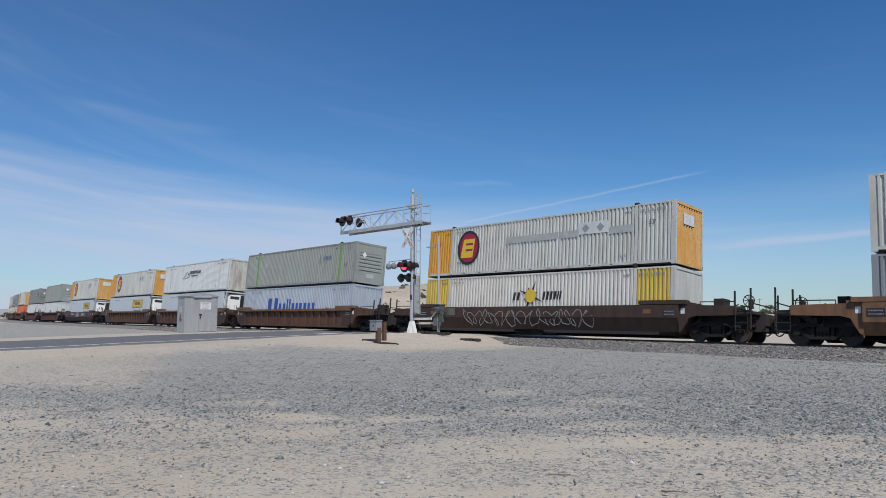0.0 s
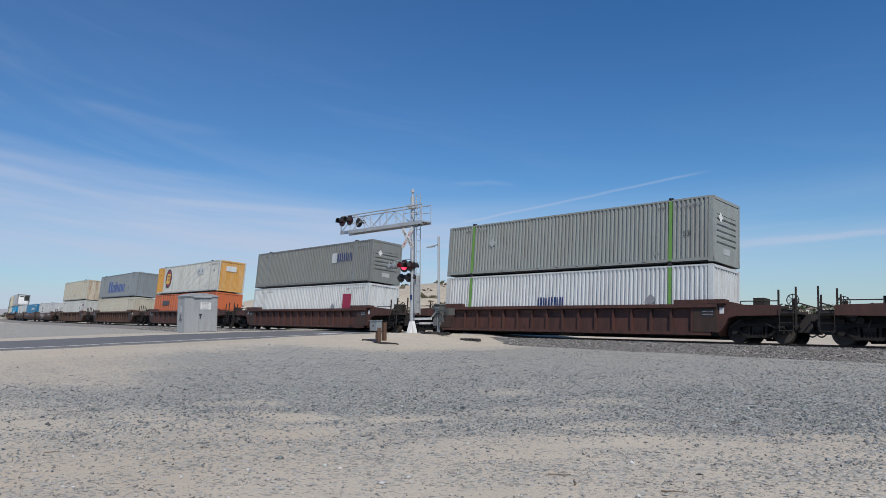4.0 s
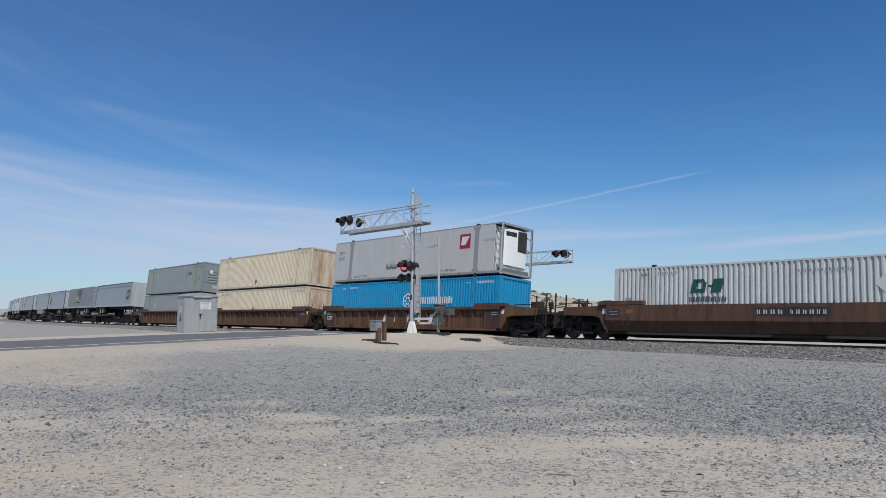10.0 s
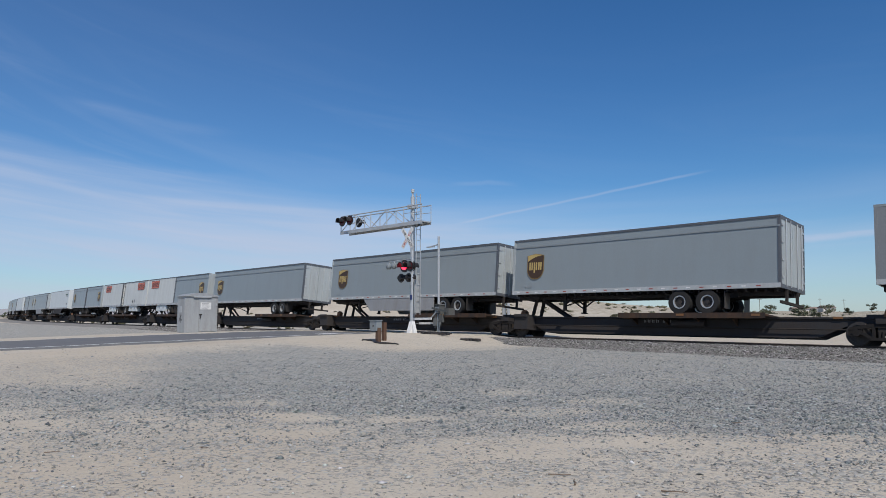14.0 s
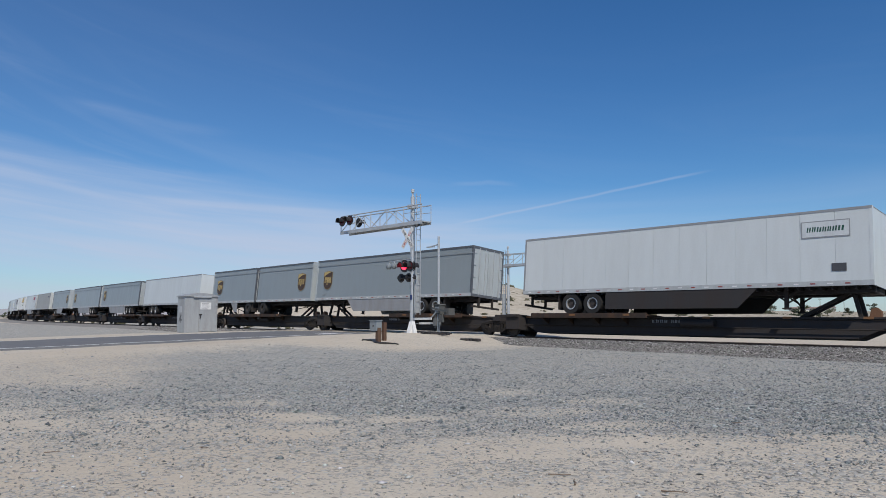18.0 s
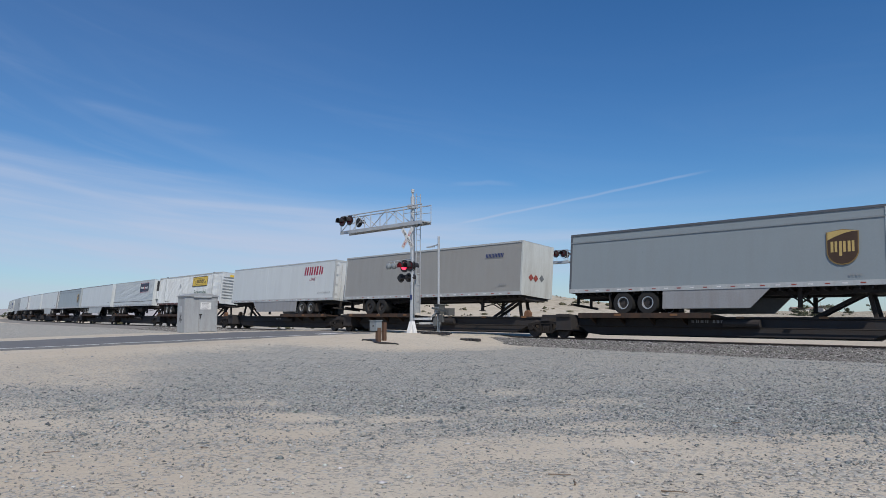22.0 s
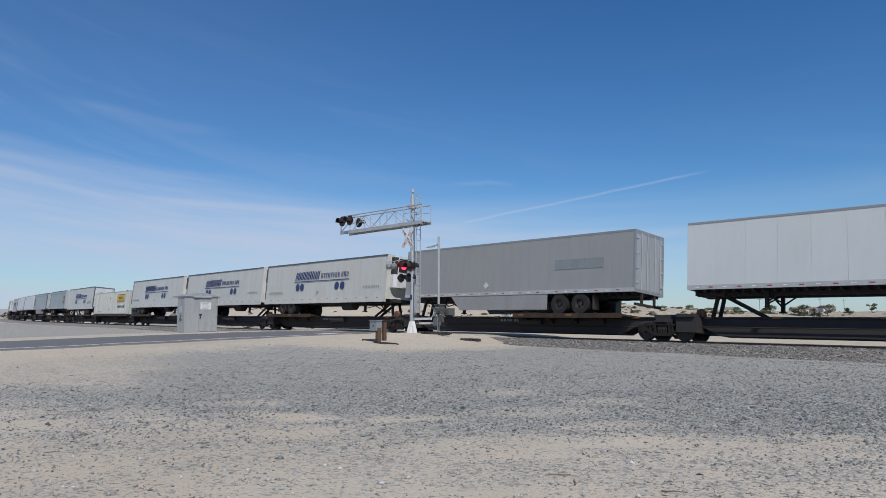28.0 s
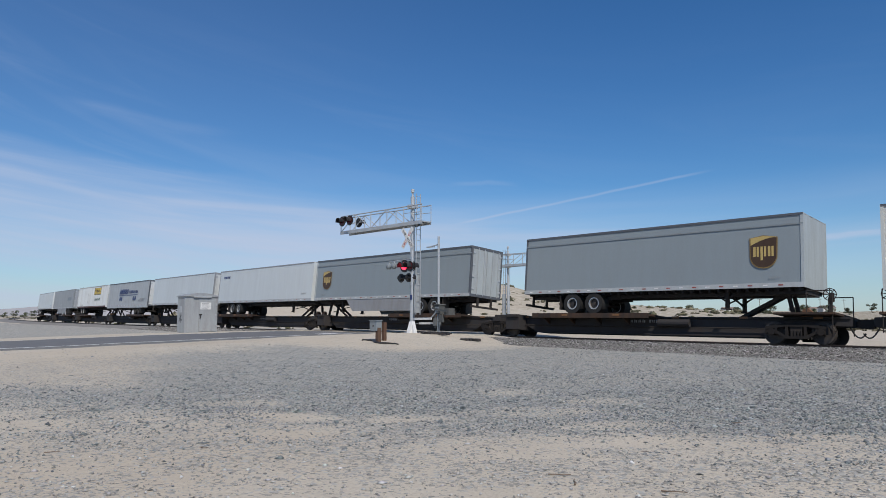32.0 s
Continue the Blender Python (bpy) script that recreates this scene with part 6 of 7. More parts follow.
WHITETRAILER = mat("white_trailer_paint", (0.545, 0.575, 0.57), 0.36, dirt=0.09, rnd=0.02, grain=0.35)
GREYEND = mat("pale_grey_trailer_end_paint", (0.37, 0.405, 0.41), 0.45, dirt=0.3)
GRIMYTRAILER = mat("stained_white_trailer_paint", (0.525, 0.535, 0.50), 0.4, dirt=0.35, dirt_col=(0.40, 0.33, 0.235), rnd=0.02, grain=0.4)
TOPSLATE = mat("dark_slate_top_rail", (0.085, 0.095, 0.11), 0.5, dirt=0.2)
SKIRTM = mat("grey_skirt_panel", (0.27, 0.275, 0.28), 0.55, dirt=0.35)


def load_trailer(u, L, d, kind):
    h = L / 2
    n = -W - .008
    if kind.startswith("shield"):
        c = trailer(u, L, d, ("short grey" if L < 10 else "grey van") + " trailer with a brown and gold shield" + (" and side skirts" if "skirt" in kind else ""), GREYTRAILER, front=GREYEND, doors=GREYEND, top=TOPSLATE, skirt=SKIRTM if "skirt" in kind else None, second=True, axles=1 if L < 10 else 2, rim=WHEELM if L < 10 else HUB, style="plain")
        mark_shield(c, d * (h - 1.5), BODY_Z + .77, n, 1.35)
        small_codes(c, d * (h - .9) - (.4 if d > 0 else 0), BODY_Z + .35, n, .4, .09, 4, FADE)
    elif kind == "slant":
        c = trailer(u, L, d, "grey van trailer with a dark slanted marking", mat("slate_grey_trailer_paint", (0.19, 0.20, 0.205), .42, dirt=.2), doors=MGREY, top=MGREY)
        mark_words(c, -1.9, BODY_Z + 1.72, n, 2.5, 1.0, 3, MARK, .35, 4, "large dark slanted marking")
        part("yellow_bar", plate(Shape(), -2.5, -.9, BODY_Z + 1.33, BODY_Z + 1.55, n), LOGOYELLOW, c, "yellow bar", key="abfy")
        mark_words(c, -.6, BODY_Z + 1.33, n, 1.15, .22, 7, MARK)
        mark_words(c, -2.3, BODY_Z + .75, n, 2.6, .16, 14, MARK, .15, 6)
    elif kind.startswith("trap"):
        c = trailer(u, L, d, "short white van trailer with an orange company sign", mat("dusty_white_trailer_paint", (0.555, 0.565, 0.535), .4, dirt=.2, grain=.4), style="seams" if d < 0 else "plain", seam=.61, top=TOPSLATE, axles=1)
        x = d * (h - 2.3)
        mark_trap(c, x - 1.25, BODY_Z + 1.85, n - .003, 2.5, .85)
        bx = sorted((d * (h - 3.3), d * (h - 6.2)))
        tb = part("tool_box", Shape().box(bx[0], bx[1], -1.22, -.65, .42, BODY_Z), WHITETRAILER, c, "white box under the side", key=("tbox", L, d))
        for k in (.18, .32, .72):
            diamond(tb, bx[0] + k * 2.9, .76, -1.22, .18, FADE)
        for k in (.0, 1.9):
            part("marker_lamps", Shape().disc((x - .9 + k, BODY_Z + 2.74), .05, n - .012, n - .002, 10).disc((x - .72 + k, BODY_Z + 2.74), .05, n - .012, n - .002, 10), FADE, c, key=("mlamp", L, d, k))
        if d > 0:
            diamond(c, -.6, BODY_Z + .55, n, .22, MARK); diamond(c, .2, BODY_Z + .6, n, .22, FADE)
    elif kind == "green_sign":
        c = trailer(u, L, d, "white van trailer with a framed green sign", WHITETRAILER, doors=WHITE, skirt=SPINE, top=FADE)
        part("sign_frame", plate(Shape(), 5.65, 7.35, BODY_Z + 1.85, BODY_Z + 2.5, n), FADE, c, "", key="prf")
        part("sign_panel", plate(Shape(), 5.69, 7.31, BODY_Z + 1.89, BODY_Z + 2.46, n - .006, .003), WHITE, c, "", key="prp")
        part("company_marking", blocks(Shape(), 5.85, BODY_Z + 2.08, 1.28, .19, 7, .15, n - .009, 4), GREENM, c, "green marking", key="prm")
        part("dark_panel", plate(Shape(), 6.7, 7.2, BODY_Z + .55, BODY_Z + .85, n), MARK, c, "", key="prd")
    elif kind == "plain_grey":
        c = trailer(u, L, d, "dull silver-grey van trailer", mat("dull_silver_trailer", (0.30, 0.295, 0.275), .4, metal=.1, dirt=.14, grain=.4), front=OFFWHITE, doors=LGREY, rim=WHEELM, style="plain", top=LGREY)
        for yy, zz, mt in ((-.55, 1.0, REDDOT), (-.15, 1.0, REDDOT), (.35, 1.05, DGREY)):
            part("placard", Shape().prism([(yy - .2, BODY_Z + zz), (yy, BODY_Z + zz - .2), (yy + .2, BODY_Z + zz), (yy, BODY_Z + zz + .2)], "x", h + .012, h + .018), mt, c, "diamond placard on the end", key=("tfp", yy))
        mark_words(c, h - 2.7, BODY_Z + 2.1, n, 1.3, .22, 6, NAVY, .15, 5)
        small_codes(c, h - 1.6, BODY_Z + .5, n, .5, .12, 4)
    elif kind == "crimson":
        c = trailer(u, L, d, "white van trailer with a crimson marking", WHITETRAILER, doors=WHITE, skirt=SKIRTM, top=LGREY)
        mark_words(c, 3.9, BODY_Z + 1.92, n, 2.5, .62, 4, CRIMSON, .12, 4, "large crimson marking")
        lettering("LEASE", .30, CRIMSON, c, 4.7, n - .004, BODY_Z + 1.5, slant=.2)
        small_codes(c, 6.0, BODY_Z + .5, n, 1.6, .12, 11)
    elif kind == "container":
        c = trailer(u, L, d, "white corrugated container on a rust-red road chassis", WHITE, style="ribs", doors=WHITE, bottom=RUST, top=OFFWHITE)
        mark_plaque(c, 1.3, BODY_Z + 1.72, n, 3.6, .95, True, -.80)
        for x in (-6.09, 6.09):
            part("post", lambda: Shape().box(x - .07, x + .07, n, -W + .08, BODY_Z + .1, BODY_T - .02), OFFWHITE, c, key=("chpost", x))
            part("lifting_casting", lambda: Shape().box(x - .09, x + .09, n - .003, -W + .16, BODY_T - .02, BODY_T + .05), BLACK, c, key=("chcast", x))
        for i in range(8):
            part("end_rib", lambda: Shape().box(h, h + .035, -W + .16, W - .16, -.045, .045), MGREY, c, key="chrib", at=pose(0, 0, BODY_Z + .55 + i * .27))
        part("yellow_label", lambda: Shape().box(h + .035, h + .04, -.55, .35, BODY_T - .42, BODY_T - .22), LOGOYELLOW, c, "small yellow label", key="chlab")
        for z in (.8, 1.85):
            diamond(c, -1.9, BODY_Z + z, n, .28, LGREY)
        lettering("TOP LIFT ONLY", .20, MARK, c, -5.9, n - .002, BODY_Z + .3)
    elif kind == "container_low":
        c = container(u, DECK_Z + .02, "off-white corrugated container with a yellow plaque, set on the deck", OFFWHITE, end_kind="horizontal")
        mark_plaque(c, 2.4, 1.55, N, 3.3, .95, True, -.72)
        for z in (.5, 1.9):
            diamond(c, -.6, z + .2, N, .28, LGREY)
        lettering("TOP LIFT ONLY", .20, MARK, c, -5.8, N - .002, .3)
    elif kind == "reefer_sign":
        c = trailer(u, L, d, "white refrigerated trailer with fine ribs and a dark sign", WHITETRAILER, style="hribs", reefer=True, band=BLACK, top=LGREY)
        part("sign_panel", plate(Shape(), 2.4, 5.4, BODY_Z + 1.6, BODY_Z + 2.55, n), mat("near_black_blue_sign_paint", (0.012, 0.016, 0.04), .45, dirt=.1), c, "near-black blue sign panel", key="stv")
        for z0, z1, m in ((1.52, 1.57, CRIMSON), (1.57, 1.60, WMARK), (2.55, 2.58, WMARK), (2.58, 2.63, CRIMSON)):
            part("sign_line", plate(Shape(), 2.4, 5.4, BODY_Z + z0, BODY_Z + z1, n), m, c, "", key=("stvl", z0))
        part("company_marking", blocks(Shape(), 2.7, BODY_Z + 1.95, 2.4, .22, 14, .1, n - .006, 4, t=.004), WMARK, c, "", key="stv1")
        part("red_flag", Shape().prism([(3.75, BODY_Z + 1.75), (4.0, BODY_Z + 1.75), (4.15, BODY_Z + 2.4), (3.9, BODY_Z + 2.4)], "y", n - .014, n - .010), CRIMSON, c, "", key="stv2")
    elif kind.startswith("dots"):
        reefer_unit = kind == "dots"
        body = GRIMYTRAILER if kind != "dots_grey" else LGREY
        c = trailer(u, L, d, "white van trailer with dark blue marking and dots" if kind != "dots_grey" else "grey van trailer with dark blue marking and dots", body, reefer=reefer_unit, doors=WHITE, top=TOPSLATE, style="plain", rim=WHEELM, sill=.20, bottom=body)
        mark_dots(c, -3.70 if reefer_unit else -3.1, BODY_Z + (1.58 if reefer_unit else 1.47), n)
        small_codes(c, -7.6 if d > 0 else 4.6, BODY_Z + .55, n, 2.1, .20, 14, FADE)
        lettering("53'", .34, FADE, c, -.6, n - .002, BODY_Z + .45)
        small_codes(c, 5.3, BODY_Z + .75, n, 1.7, .16, 10, FADE)
    elif kind == "silver":
        c = trailer(u, L, d, "dull silver van trailer with large panels", mat("silver_trailer", (0.30, 0.305, 0.30), .4, metal=.1, dirt=.15, grain=.4), skirt=SKIRTM, doors=SILVER, top=MGREY, rim=WHEELM)
        part("faded_patch", plate(Shape(), 3.5, 6.4, BODY_Z + 1.2, BODY_Z + 1.7, n, .004), MGREY, c, "faded dark patch", key="fp")
        diamond(c, -1.2, BODY_Z + .55, n, .2, WHITE)
    else:
        c = trailer(u, L, d, "plain white van trailer" + (" with side skirts" if "skirt" in kind else ""), WHITETRAILER, doors=WHITE, top=FADE, skirt=LGREY if "skirt" in kind else None)
        if kind == "green_words":
            lettering("Air Ride Equipped", .32, GREENM, c, 5.55, n - .004, BODY_Z + .33, slant=.25)
        if kind == "white_small":
            mark_words(c, -7.2, BODY_Z + 2.2, n, 1.2, .2, 6, NAVY)
        small_codes(c, h - 1.5 if d > 0 else 6.2, BODY_Z + .5, n, .75, .11, 8, FADE)
    return c


for u, L, d, kind in TRAILERS:
    load_trailer(u, L, d, kind)

# platforms of the spine cars: joints lie midway between the loads; short trailers ride in pairs
slots = []
i = 0
while i < len(TRAILERS):
    u, L, d, kind = TRAILERS[i]
    if L < 10:
        u2, L2, d2, _ = TRAILERS[i + 1]
        slots.append((u, u2 - L2, [(u, L, d), (u2, L2, d2)], kind))
        i += 2
    else:
        slots.append((u, u - L, [(u, L, d)], kind))
        i += 1
JOINT = {-402.6: -399.2}   # joints that do not lie midway
COUPLED = {-365.3, -568.8, -906.65}   # platforms whose leading end is a coupled car end
for i, (a, b, loads, kind) in enumerate(slots):
    own_f = a in COUPLED
    nxt = slots[i + 1] if i + 1 < len(slots) else None
    own_b = nxt is None or nxt[0] in COUPLED
    gap_f = 1.5 if i == 0 else (1.75 if own_f else JOINT.get(a, (slots[i - 1][1] + a) / 2) - a)
    gap_b = 1.6 if nxt is None else ((b - nxt[0]) - 1.75 if own_b else b - JOINT.get(nxt[0], (b + nxt[0]) / 2))
    fu, bu = a + gap_f, b - gap_b
    mid = (fu + bu) / 2
    hitches, decks = [], []
    for u, L, d in loads:
        c0 = u - L / 2 - mid
        hitches.append((c0 + d * (L / 2 - .95), d)) if "container_low" not in kind else None
        if L > 10:
            decks.append(tuple(sorted((c0 - d * (L / 2 - .6), c0 - d * (L / 2 - 7.2)))))
    if len(loads) == 2:
        m0 = (loads[0][0] - loads[0][1] + loads[1][0]) / 2 - mid
        decks = [(m0 - 4.6, m0 + 4.6)]
    if "container_low" in kind:
        decks = [(-8.0, 8.0)]
    spine_car(fu, bu, "grimy black spine car platform with rusty deck plates", hitches, decks, own_f, own_b)

# ================= loose stones =================
GRAVEL = stone_material("grey_gravel_stone", (0.095, 0.107, 0.111), (0.55, 0.58, 0.575))
LANEGRAVEL = stone_material("dusty_lane_gravel", (0.22, 0.215, 0.20), (0.62, 0.60, 0.55))
BALLASTSTONE = stone_material("ballast_stones", (0.075, 0.071, 0.066), (0.58, 0.555, 0.52))


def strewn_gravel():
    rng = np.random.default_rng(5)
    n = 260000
    # a fan from the camera, thinning out with distance to fit its view
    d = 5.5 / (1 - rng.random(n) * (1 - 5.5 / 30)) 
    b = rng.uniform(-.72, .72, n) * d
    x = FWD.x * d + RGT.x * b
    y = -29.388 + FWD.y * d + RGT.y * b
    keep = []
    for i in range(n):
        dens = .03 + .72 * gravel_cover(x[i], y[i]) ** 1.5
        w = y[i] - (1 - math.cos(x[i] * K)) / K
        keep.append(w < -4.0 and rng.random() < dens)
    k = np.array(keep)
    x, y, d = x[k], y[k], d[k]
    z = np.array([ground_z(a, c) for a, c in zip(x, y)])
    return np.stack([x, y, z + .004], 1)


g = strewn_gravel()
# finer stones near the camera, coarser ones beyond, split by distance from it
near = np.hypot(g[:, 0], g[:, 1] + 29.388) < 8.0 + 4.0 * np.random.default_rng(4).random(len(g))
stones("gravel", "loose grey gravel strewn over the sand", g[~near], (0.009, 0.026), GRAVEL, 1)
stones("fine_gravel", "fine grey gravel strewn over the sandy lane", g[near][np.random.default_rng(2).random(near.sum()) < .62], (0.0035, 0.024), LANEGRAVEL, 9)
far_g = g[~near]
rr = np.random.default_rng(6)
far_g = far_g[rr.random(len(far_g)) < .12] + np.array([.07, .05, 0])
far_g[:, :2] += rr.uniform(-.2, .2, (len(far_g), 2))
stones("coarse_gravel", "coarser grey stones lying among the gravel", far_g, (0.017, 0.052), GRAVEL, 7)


def shoulder():
    rng = np.random.default_rng(8)
    pts = []
    for i in range(78000):
        s = -72 + 84 * rng.random() ** .8
        w = -5.5 + 3.8 * rng.random()
        z = -.20 - .194 * max(0, -2.5 - w)
        pts.append(tuple(on_track(s) @ Vector((0, w, z + .01))))
    for i in range(14000):
        s = -72 + 84 * rng.random()
        pts.append(tuple(on_track(s) @ Vector((0, rng.uniform(-1.7, 3.5), -.175))))
    return np.array(pts)


stones("ballast_stones", "crushed grey and brown ballast stones", shoulder(), (0.022, 0.062), BALLASTSTONE, 2)

# ================= crossing equipment =================
STRIPE = mat("red_sign_stripe", (0.55, 0.05, 0.03), .5, dirt=.1)


def lamp_head(parent, x, y, z, face, lit=False, r=.30):
    """A crossing lamp with a round black background and a hood; face +1 looks along +y, -1 along -y."""
    b = part("lamp_background", Shape().disc((x, z), r, y - .02, y + .02, 24), BLACK, parent, "round black lamp background")
    part("lens", Shape().disc((x, z), .20, *sorted((y + face * .02, y + face * .05)), 20), REDLAMP if lit else LENS, b, "lit red lens" if lit else "unlit red lens")
    hood = Shape()
    n = 14
    for i in range(n + 1):
        a = math.pi * (-.12 + 1.24 * i / n)
        for yy, rr in ((y + face * .02, .17), (y + face * .36, .18), (y + face * .02, .185), (y + face * .36, .195)):
            hood.v.append((x + rr * math.cos(a), yy, z + rr * math.sin(a)))
    for i in range(n):
        k = 4 * i
        hood.f += [(k, k + 4, k + 5, k + 1), (k + 2, k + 3, k + 7, k + 6), (k + 1, k + 5, k + 7, k + 3)]
    part("hood", hood, BLACK, b)
    part("lamp_housing", Shape().rod((x, y, z), (x, y - face * .16, z), .14, 12), BLACK, b)
    return b


def cantilever(base, height, arm_z, arm, d, name_label, back=1.1):
    """Cantilever signal mast: arm metres long, along d (+1 or -1) of x."""
    c = thing("cantilever_signal", name_label, "crossing signal", group="cantilever signals at the crossing", m=pose(*base))
    part("mast", lambda: Shape().rod((0, 0, .1), (0, 0, height - .35), .135, 16, .115).rod((0, 0, height - .35), (0, 0, height), .05, 10).rod((0, 0, height - .12), (0, 0, height + .06), .09, 10), GALV, c, "tall galvanised steel mast")
    part("base_plate", lambda: Shape().box(-.3, .3, -.3, .3, 0, .1), GALV, c)
    lo, hi = sorted((-d * back, d * arm))
    zb, zt = arm_z, arm_z + 0.95
    dk = part("walkway", lambda: Shape().box(lo, hi, -.34, .34, zb - .03, zb + .03).box(lo, hi, -.36, -.31, zb - .14, zb + .05).box(lo, hi, .31, .36, zb - .14, zb + .05), GALV, c, "galvanised walkway")
    for y in (-.34, .34):
        for z, nm in ((zt, "top_rail"), (zb + .55, "mid_rail")):
            ends = (lo, hi) if nm == "top_rail" else sorted((-d * back, d * .3))
            part(nm, lambda: Shape().rod((ends[0], y, z), (ends[1], y, z - .04), .032 if nm == "top_rail" else .018, 8), GALV, dk)
        n = 4
        for i in range(n + 1):
            x = d * (.35 + (arm - .4) * i / n)
            part("upright", lambda: Shape().rod((x, y, zb), (x, y, zt), .026, 8), GALV, dk)
            if i < n:
                x2 = d * (.35 + (arm - .4) * (i + 1) / n)
                a, b = ((zb, zt) if i % 2 == 0 else (zt, zb))
                part("diagonal", lambda: Shape().rod((x, y, a), (x2, y, b), .024, 8), GALV, dk)
        part("end_upright", lambda: Shape().rod((-d * back, y, zb), (-d * back, y, zt), .022, 8), GALV, dk)
    part("arm_collar", lambda: Shape().box(-.2, .2, -.22, .22, zb - .2, zb + .1).box(-.2, .2, -.22, .22, zt - .12, zt + .08), GALV, c)
    ld = part("ladder", lambda: Shape().box(-d * .44, -d * .44 + .03, -.17, -.13, 1.0, height - .25).box(-d * .44, -d * .44 + .03, .13, .17, 1.0, height - .25), GALV, c, "steel ladder")
    part("climb_guard", Shape().box(*sorted((-d * .44 + .035, -d * .44 - .05)), -.215, -.185, 1.1, 3.1).box(*sorted((-d * .44 - .05, -d * .44 - .075)), -.215, .215, 1.1, 3.1), GALV, c, "flat steel climb guard over the lower ladder")
    z = .5
    while z < height - .3:
        part("rung", lambda: Shape().rod((-d * .425, -.15, 0), (-d * .425, .15, 0), .013, 6), GALV, ld, key=("rung", d), at=pose(0, 0, z))
        z += .3
    for x in (arm - .35, arm - 1.1):
        lamp_head(c, d * x, -.48, zb + .62, -1)
    lamp_head(c, d * (arm - .75), .48, zb + .62, 1)
    part("lamp_bracket", lambda: Shape().bar((d * (arm - 1.4), -.42, zb + .62), (d * (arm - .1), -.42, zb + .62), .06, .06).bar((d * (arm - 1.4), .42, zb + .62), (d * (arm - .1), .42, zb + .62), .06, .06), GALV, c)
    return c


def crossbuck(parent, z, y, s=1.0):
    """Crossed boards facing -y with the words on them."""
    for a, words, off in ((52, "CROSSING", .0), (-52, "RAIL   ROAD", .016)):
        m = pose(-.28, y - off, z) @ Matrix.Rotation(radians(-a), 4, "Y")
        b = part("crossbuck_board", Shape().box(-.6 * s, .6 * s, -.006, .006, -.115 * s, .115 * s), WMARK, parent, "white crossbuck board", at=m)
        lettering(words, .185 * s, MARK if a < 0 else STRIPE, b, -.52 * s if a < 0 else -.54 * s, -.009, -.062 * s)


def build_crossing():
    zb = ground_z(-27.84, -4.25)
    cantilever((-27.84, -4.25, zb - .02), 8.03 - zb, 6.2 - zb, 6.15, -1, "galvanised cantilever crossing signal with a ladder beside the road")
    zb2 = ground_z(-38.9, 17)
    cantilever((-38.9, 17.0, zb2 - .02), 7.15 - zb2, 5.55 - zb2, 6.6, 1, "galvanised cantilever crossing signal on the far side of the line", back=1.0)
    # flashing-light post
    x, y = -26.72, -5.28
    g0 = ground_z(x, y)
    c = thing("flashing_light_post", "silver crossing post with red lamps, bells and a crossbuck", "crossing signal", m=pose(x, y, g0 - .02))
    part("pole", Shape().rod((0, 0, .1), (0, 0, 5.55), .062, 12), GALV, c, "silver pole")
    part("base_cone", Shape().prism([(-.30, 0), (.30, 0), (.16, .42), (.09, .62), (-.09, .62), (-.16, .42)], "y", -.10, .10).prism([(-.30, 0), (.30, 0), (.16, .42), (.09, .62), (-.09, .62), (-.16, .42)], "x", -.10, .10), WMARK, c, "white cast base")
    zl = 3.77 - g0
    part("crossarm", Shape().bar((-.70, 0, zl), (.15, 0, zl), .06, .06).bar((-1.15, 0, zl - .62), (.1, 0, zl - .62), .06, .06), BLACK, c)
    lamp_head(c, -.47, -.12, zl, -1, True, .33)
    lamp_head(c, -.22, .16, zl, 1)
    lamp_head(c, -.06, -.10, zl - .02, -1, False, .26)
    lamp_head(c, -1.02, .14, zl - .60, 1, False, .24)
    lamp_head(c, -.42, .14, zl - .60, 1, False, .24)
    for dx in (-1.85, -1.42):
        bell = part("bell", Shape().rod((dx, .05, zl + .05), (dx, -.10, zl + .05), .15, 16, .17).rod((dx, -.10, zl + .05), (dx, -.16, zl + .05), .17, 16, .06).rod((dx, -.16, zl + .05), (dx, -.2, zl + .05), .03, 8), MGREY, c, "round grey bell")
    part("bell_bracket", Shape().rod((-1.9, 0, zl + .3), (0, 0, zl + .36), .022, 8).rod((-1.85, 0, zl + .3), (-1.85, 0, zl), .02, 6).rod((-1.42, 0, zl + .32), (-1.42, 0, zl), .02, 6), GALV, c)
    crossbuck(c, 5.25 - g0, -.09, 1.06)
    part("blue_tag", Shape().box(-.08, .08, -.08, -.065, 2.0 - g0, 2.25 - g0), NAVY, c, "small blue tag")
    # plain steel pole with a short bar
    x, y = -26.1, -3.95
    g0 = ground_z(x, y)
    c = thing("gate_post", "grey steel gate post with a mechanism box", "crossing gate", m=pose(x, y, g0 - .02))
    part("pole", Shape().rod((0, 0, 0), (0, 0, 5.15), .062, 12), GALV, c, "slim grey pole")
    part("short_arm", Shape().bar((-.85, 0, 4.62), (0, 0, 4.72), .05, .05).box(-.9, -.35, -.05, .05, 4.60, 4.66), GALV, c)
    mb = part("mechanism_box", Shape().box(-.12, .26, -.2, .2, 1.02, 1.50).prism([(-.16, 1.50), (.30, 1.50), (.26, 1.56), (-.12, 1.56)], "y", -.24, .24), MECHGREY, c, "dark grey mechanism box")
    part("cover_plate", Shape().box(-.06, .20, -.215, -.2, 1.10, 1.42), MGREY, mb)
    part("conduit", Shape().rod((.05, -.12, .05), (.05, -.12, 1.02), .035, 8).rod((-.16, -.10, .3), (-.16, -.10, 1.2), .028, 8), MGREY, c)
    part("lower_box", Shape().box(-.24, .02, -.17, .17, .42, .86), DGREY, c, "dark grey relay box")
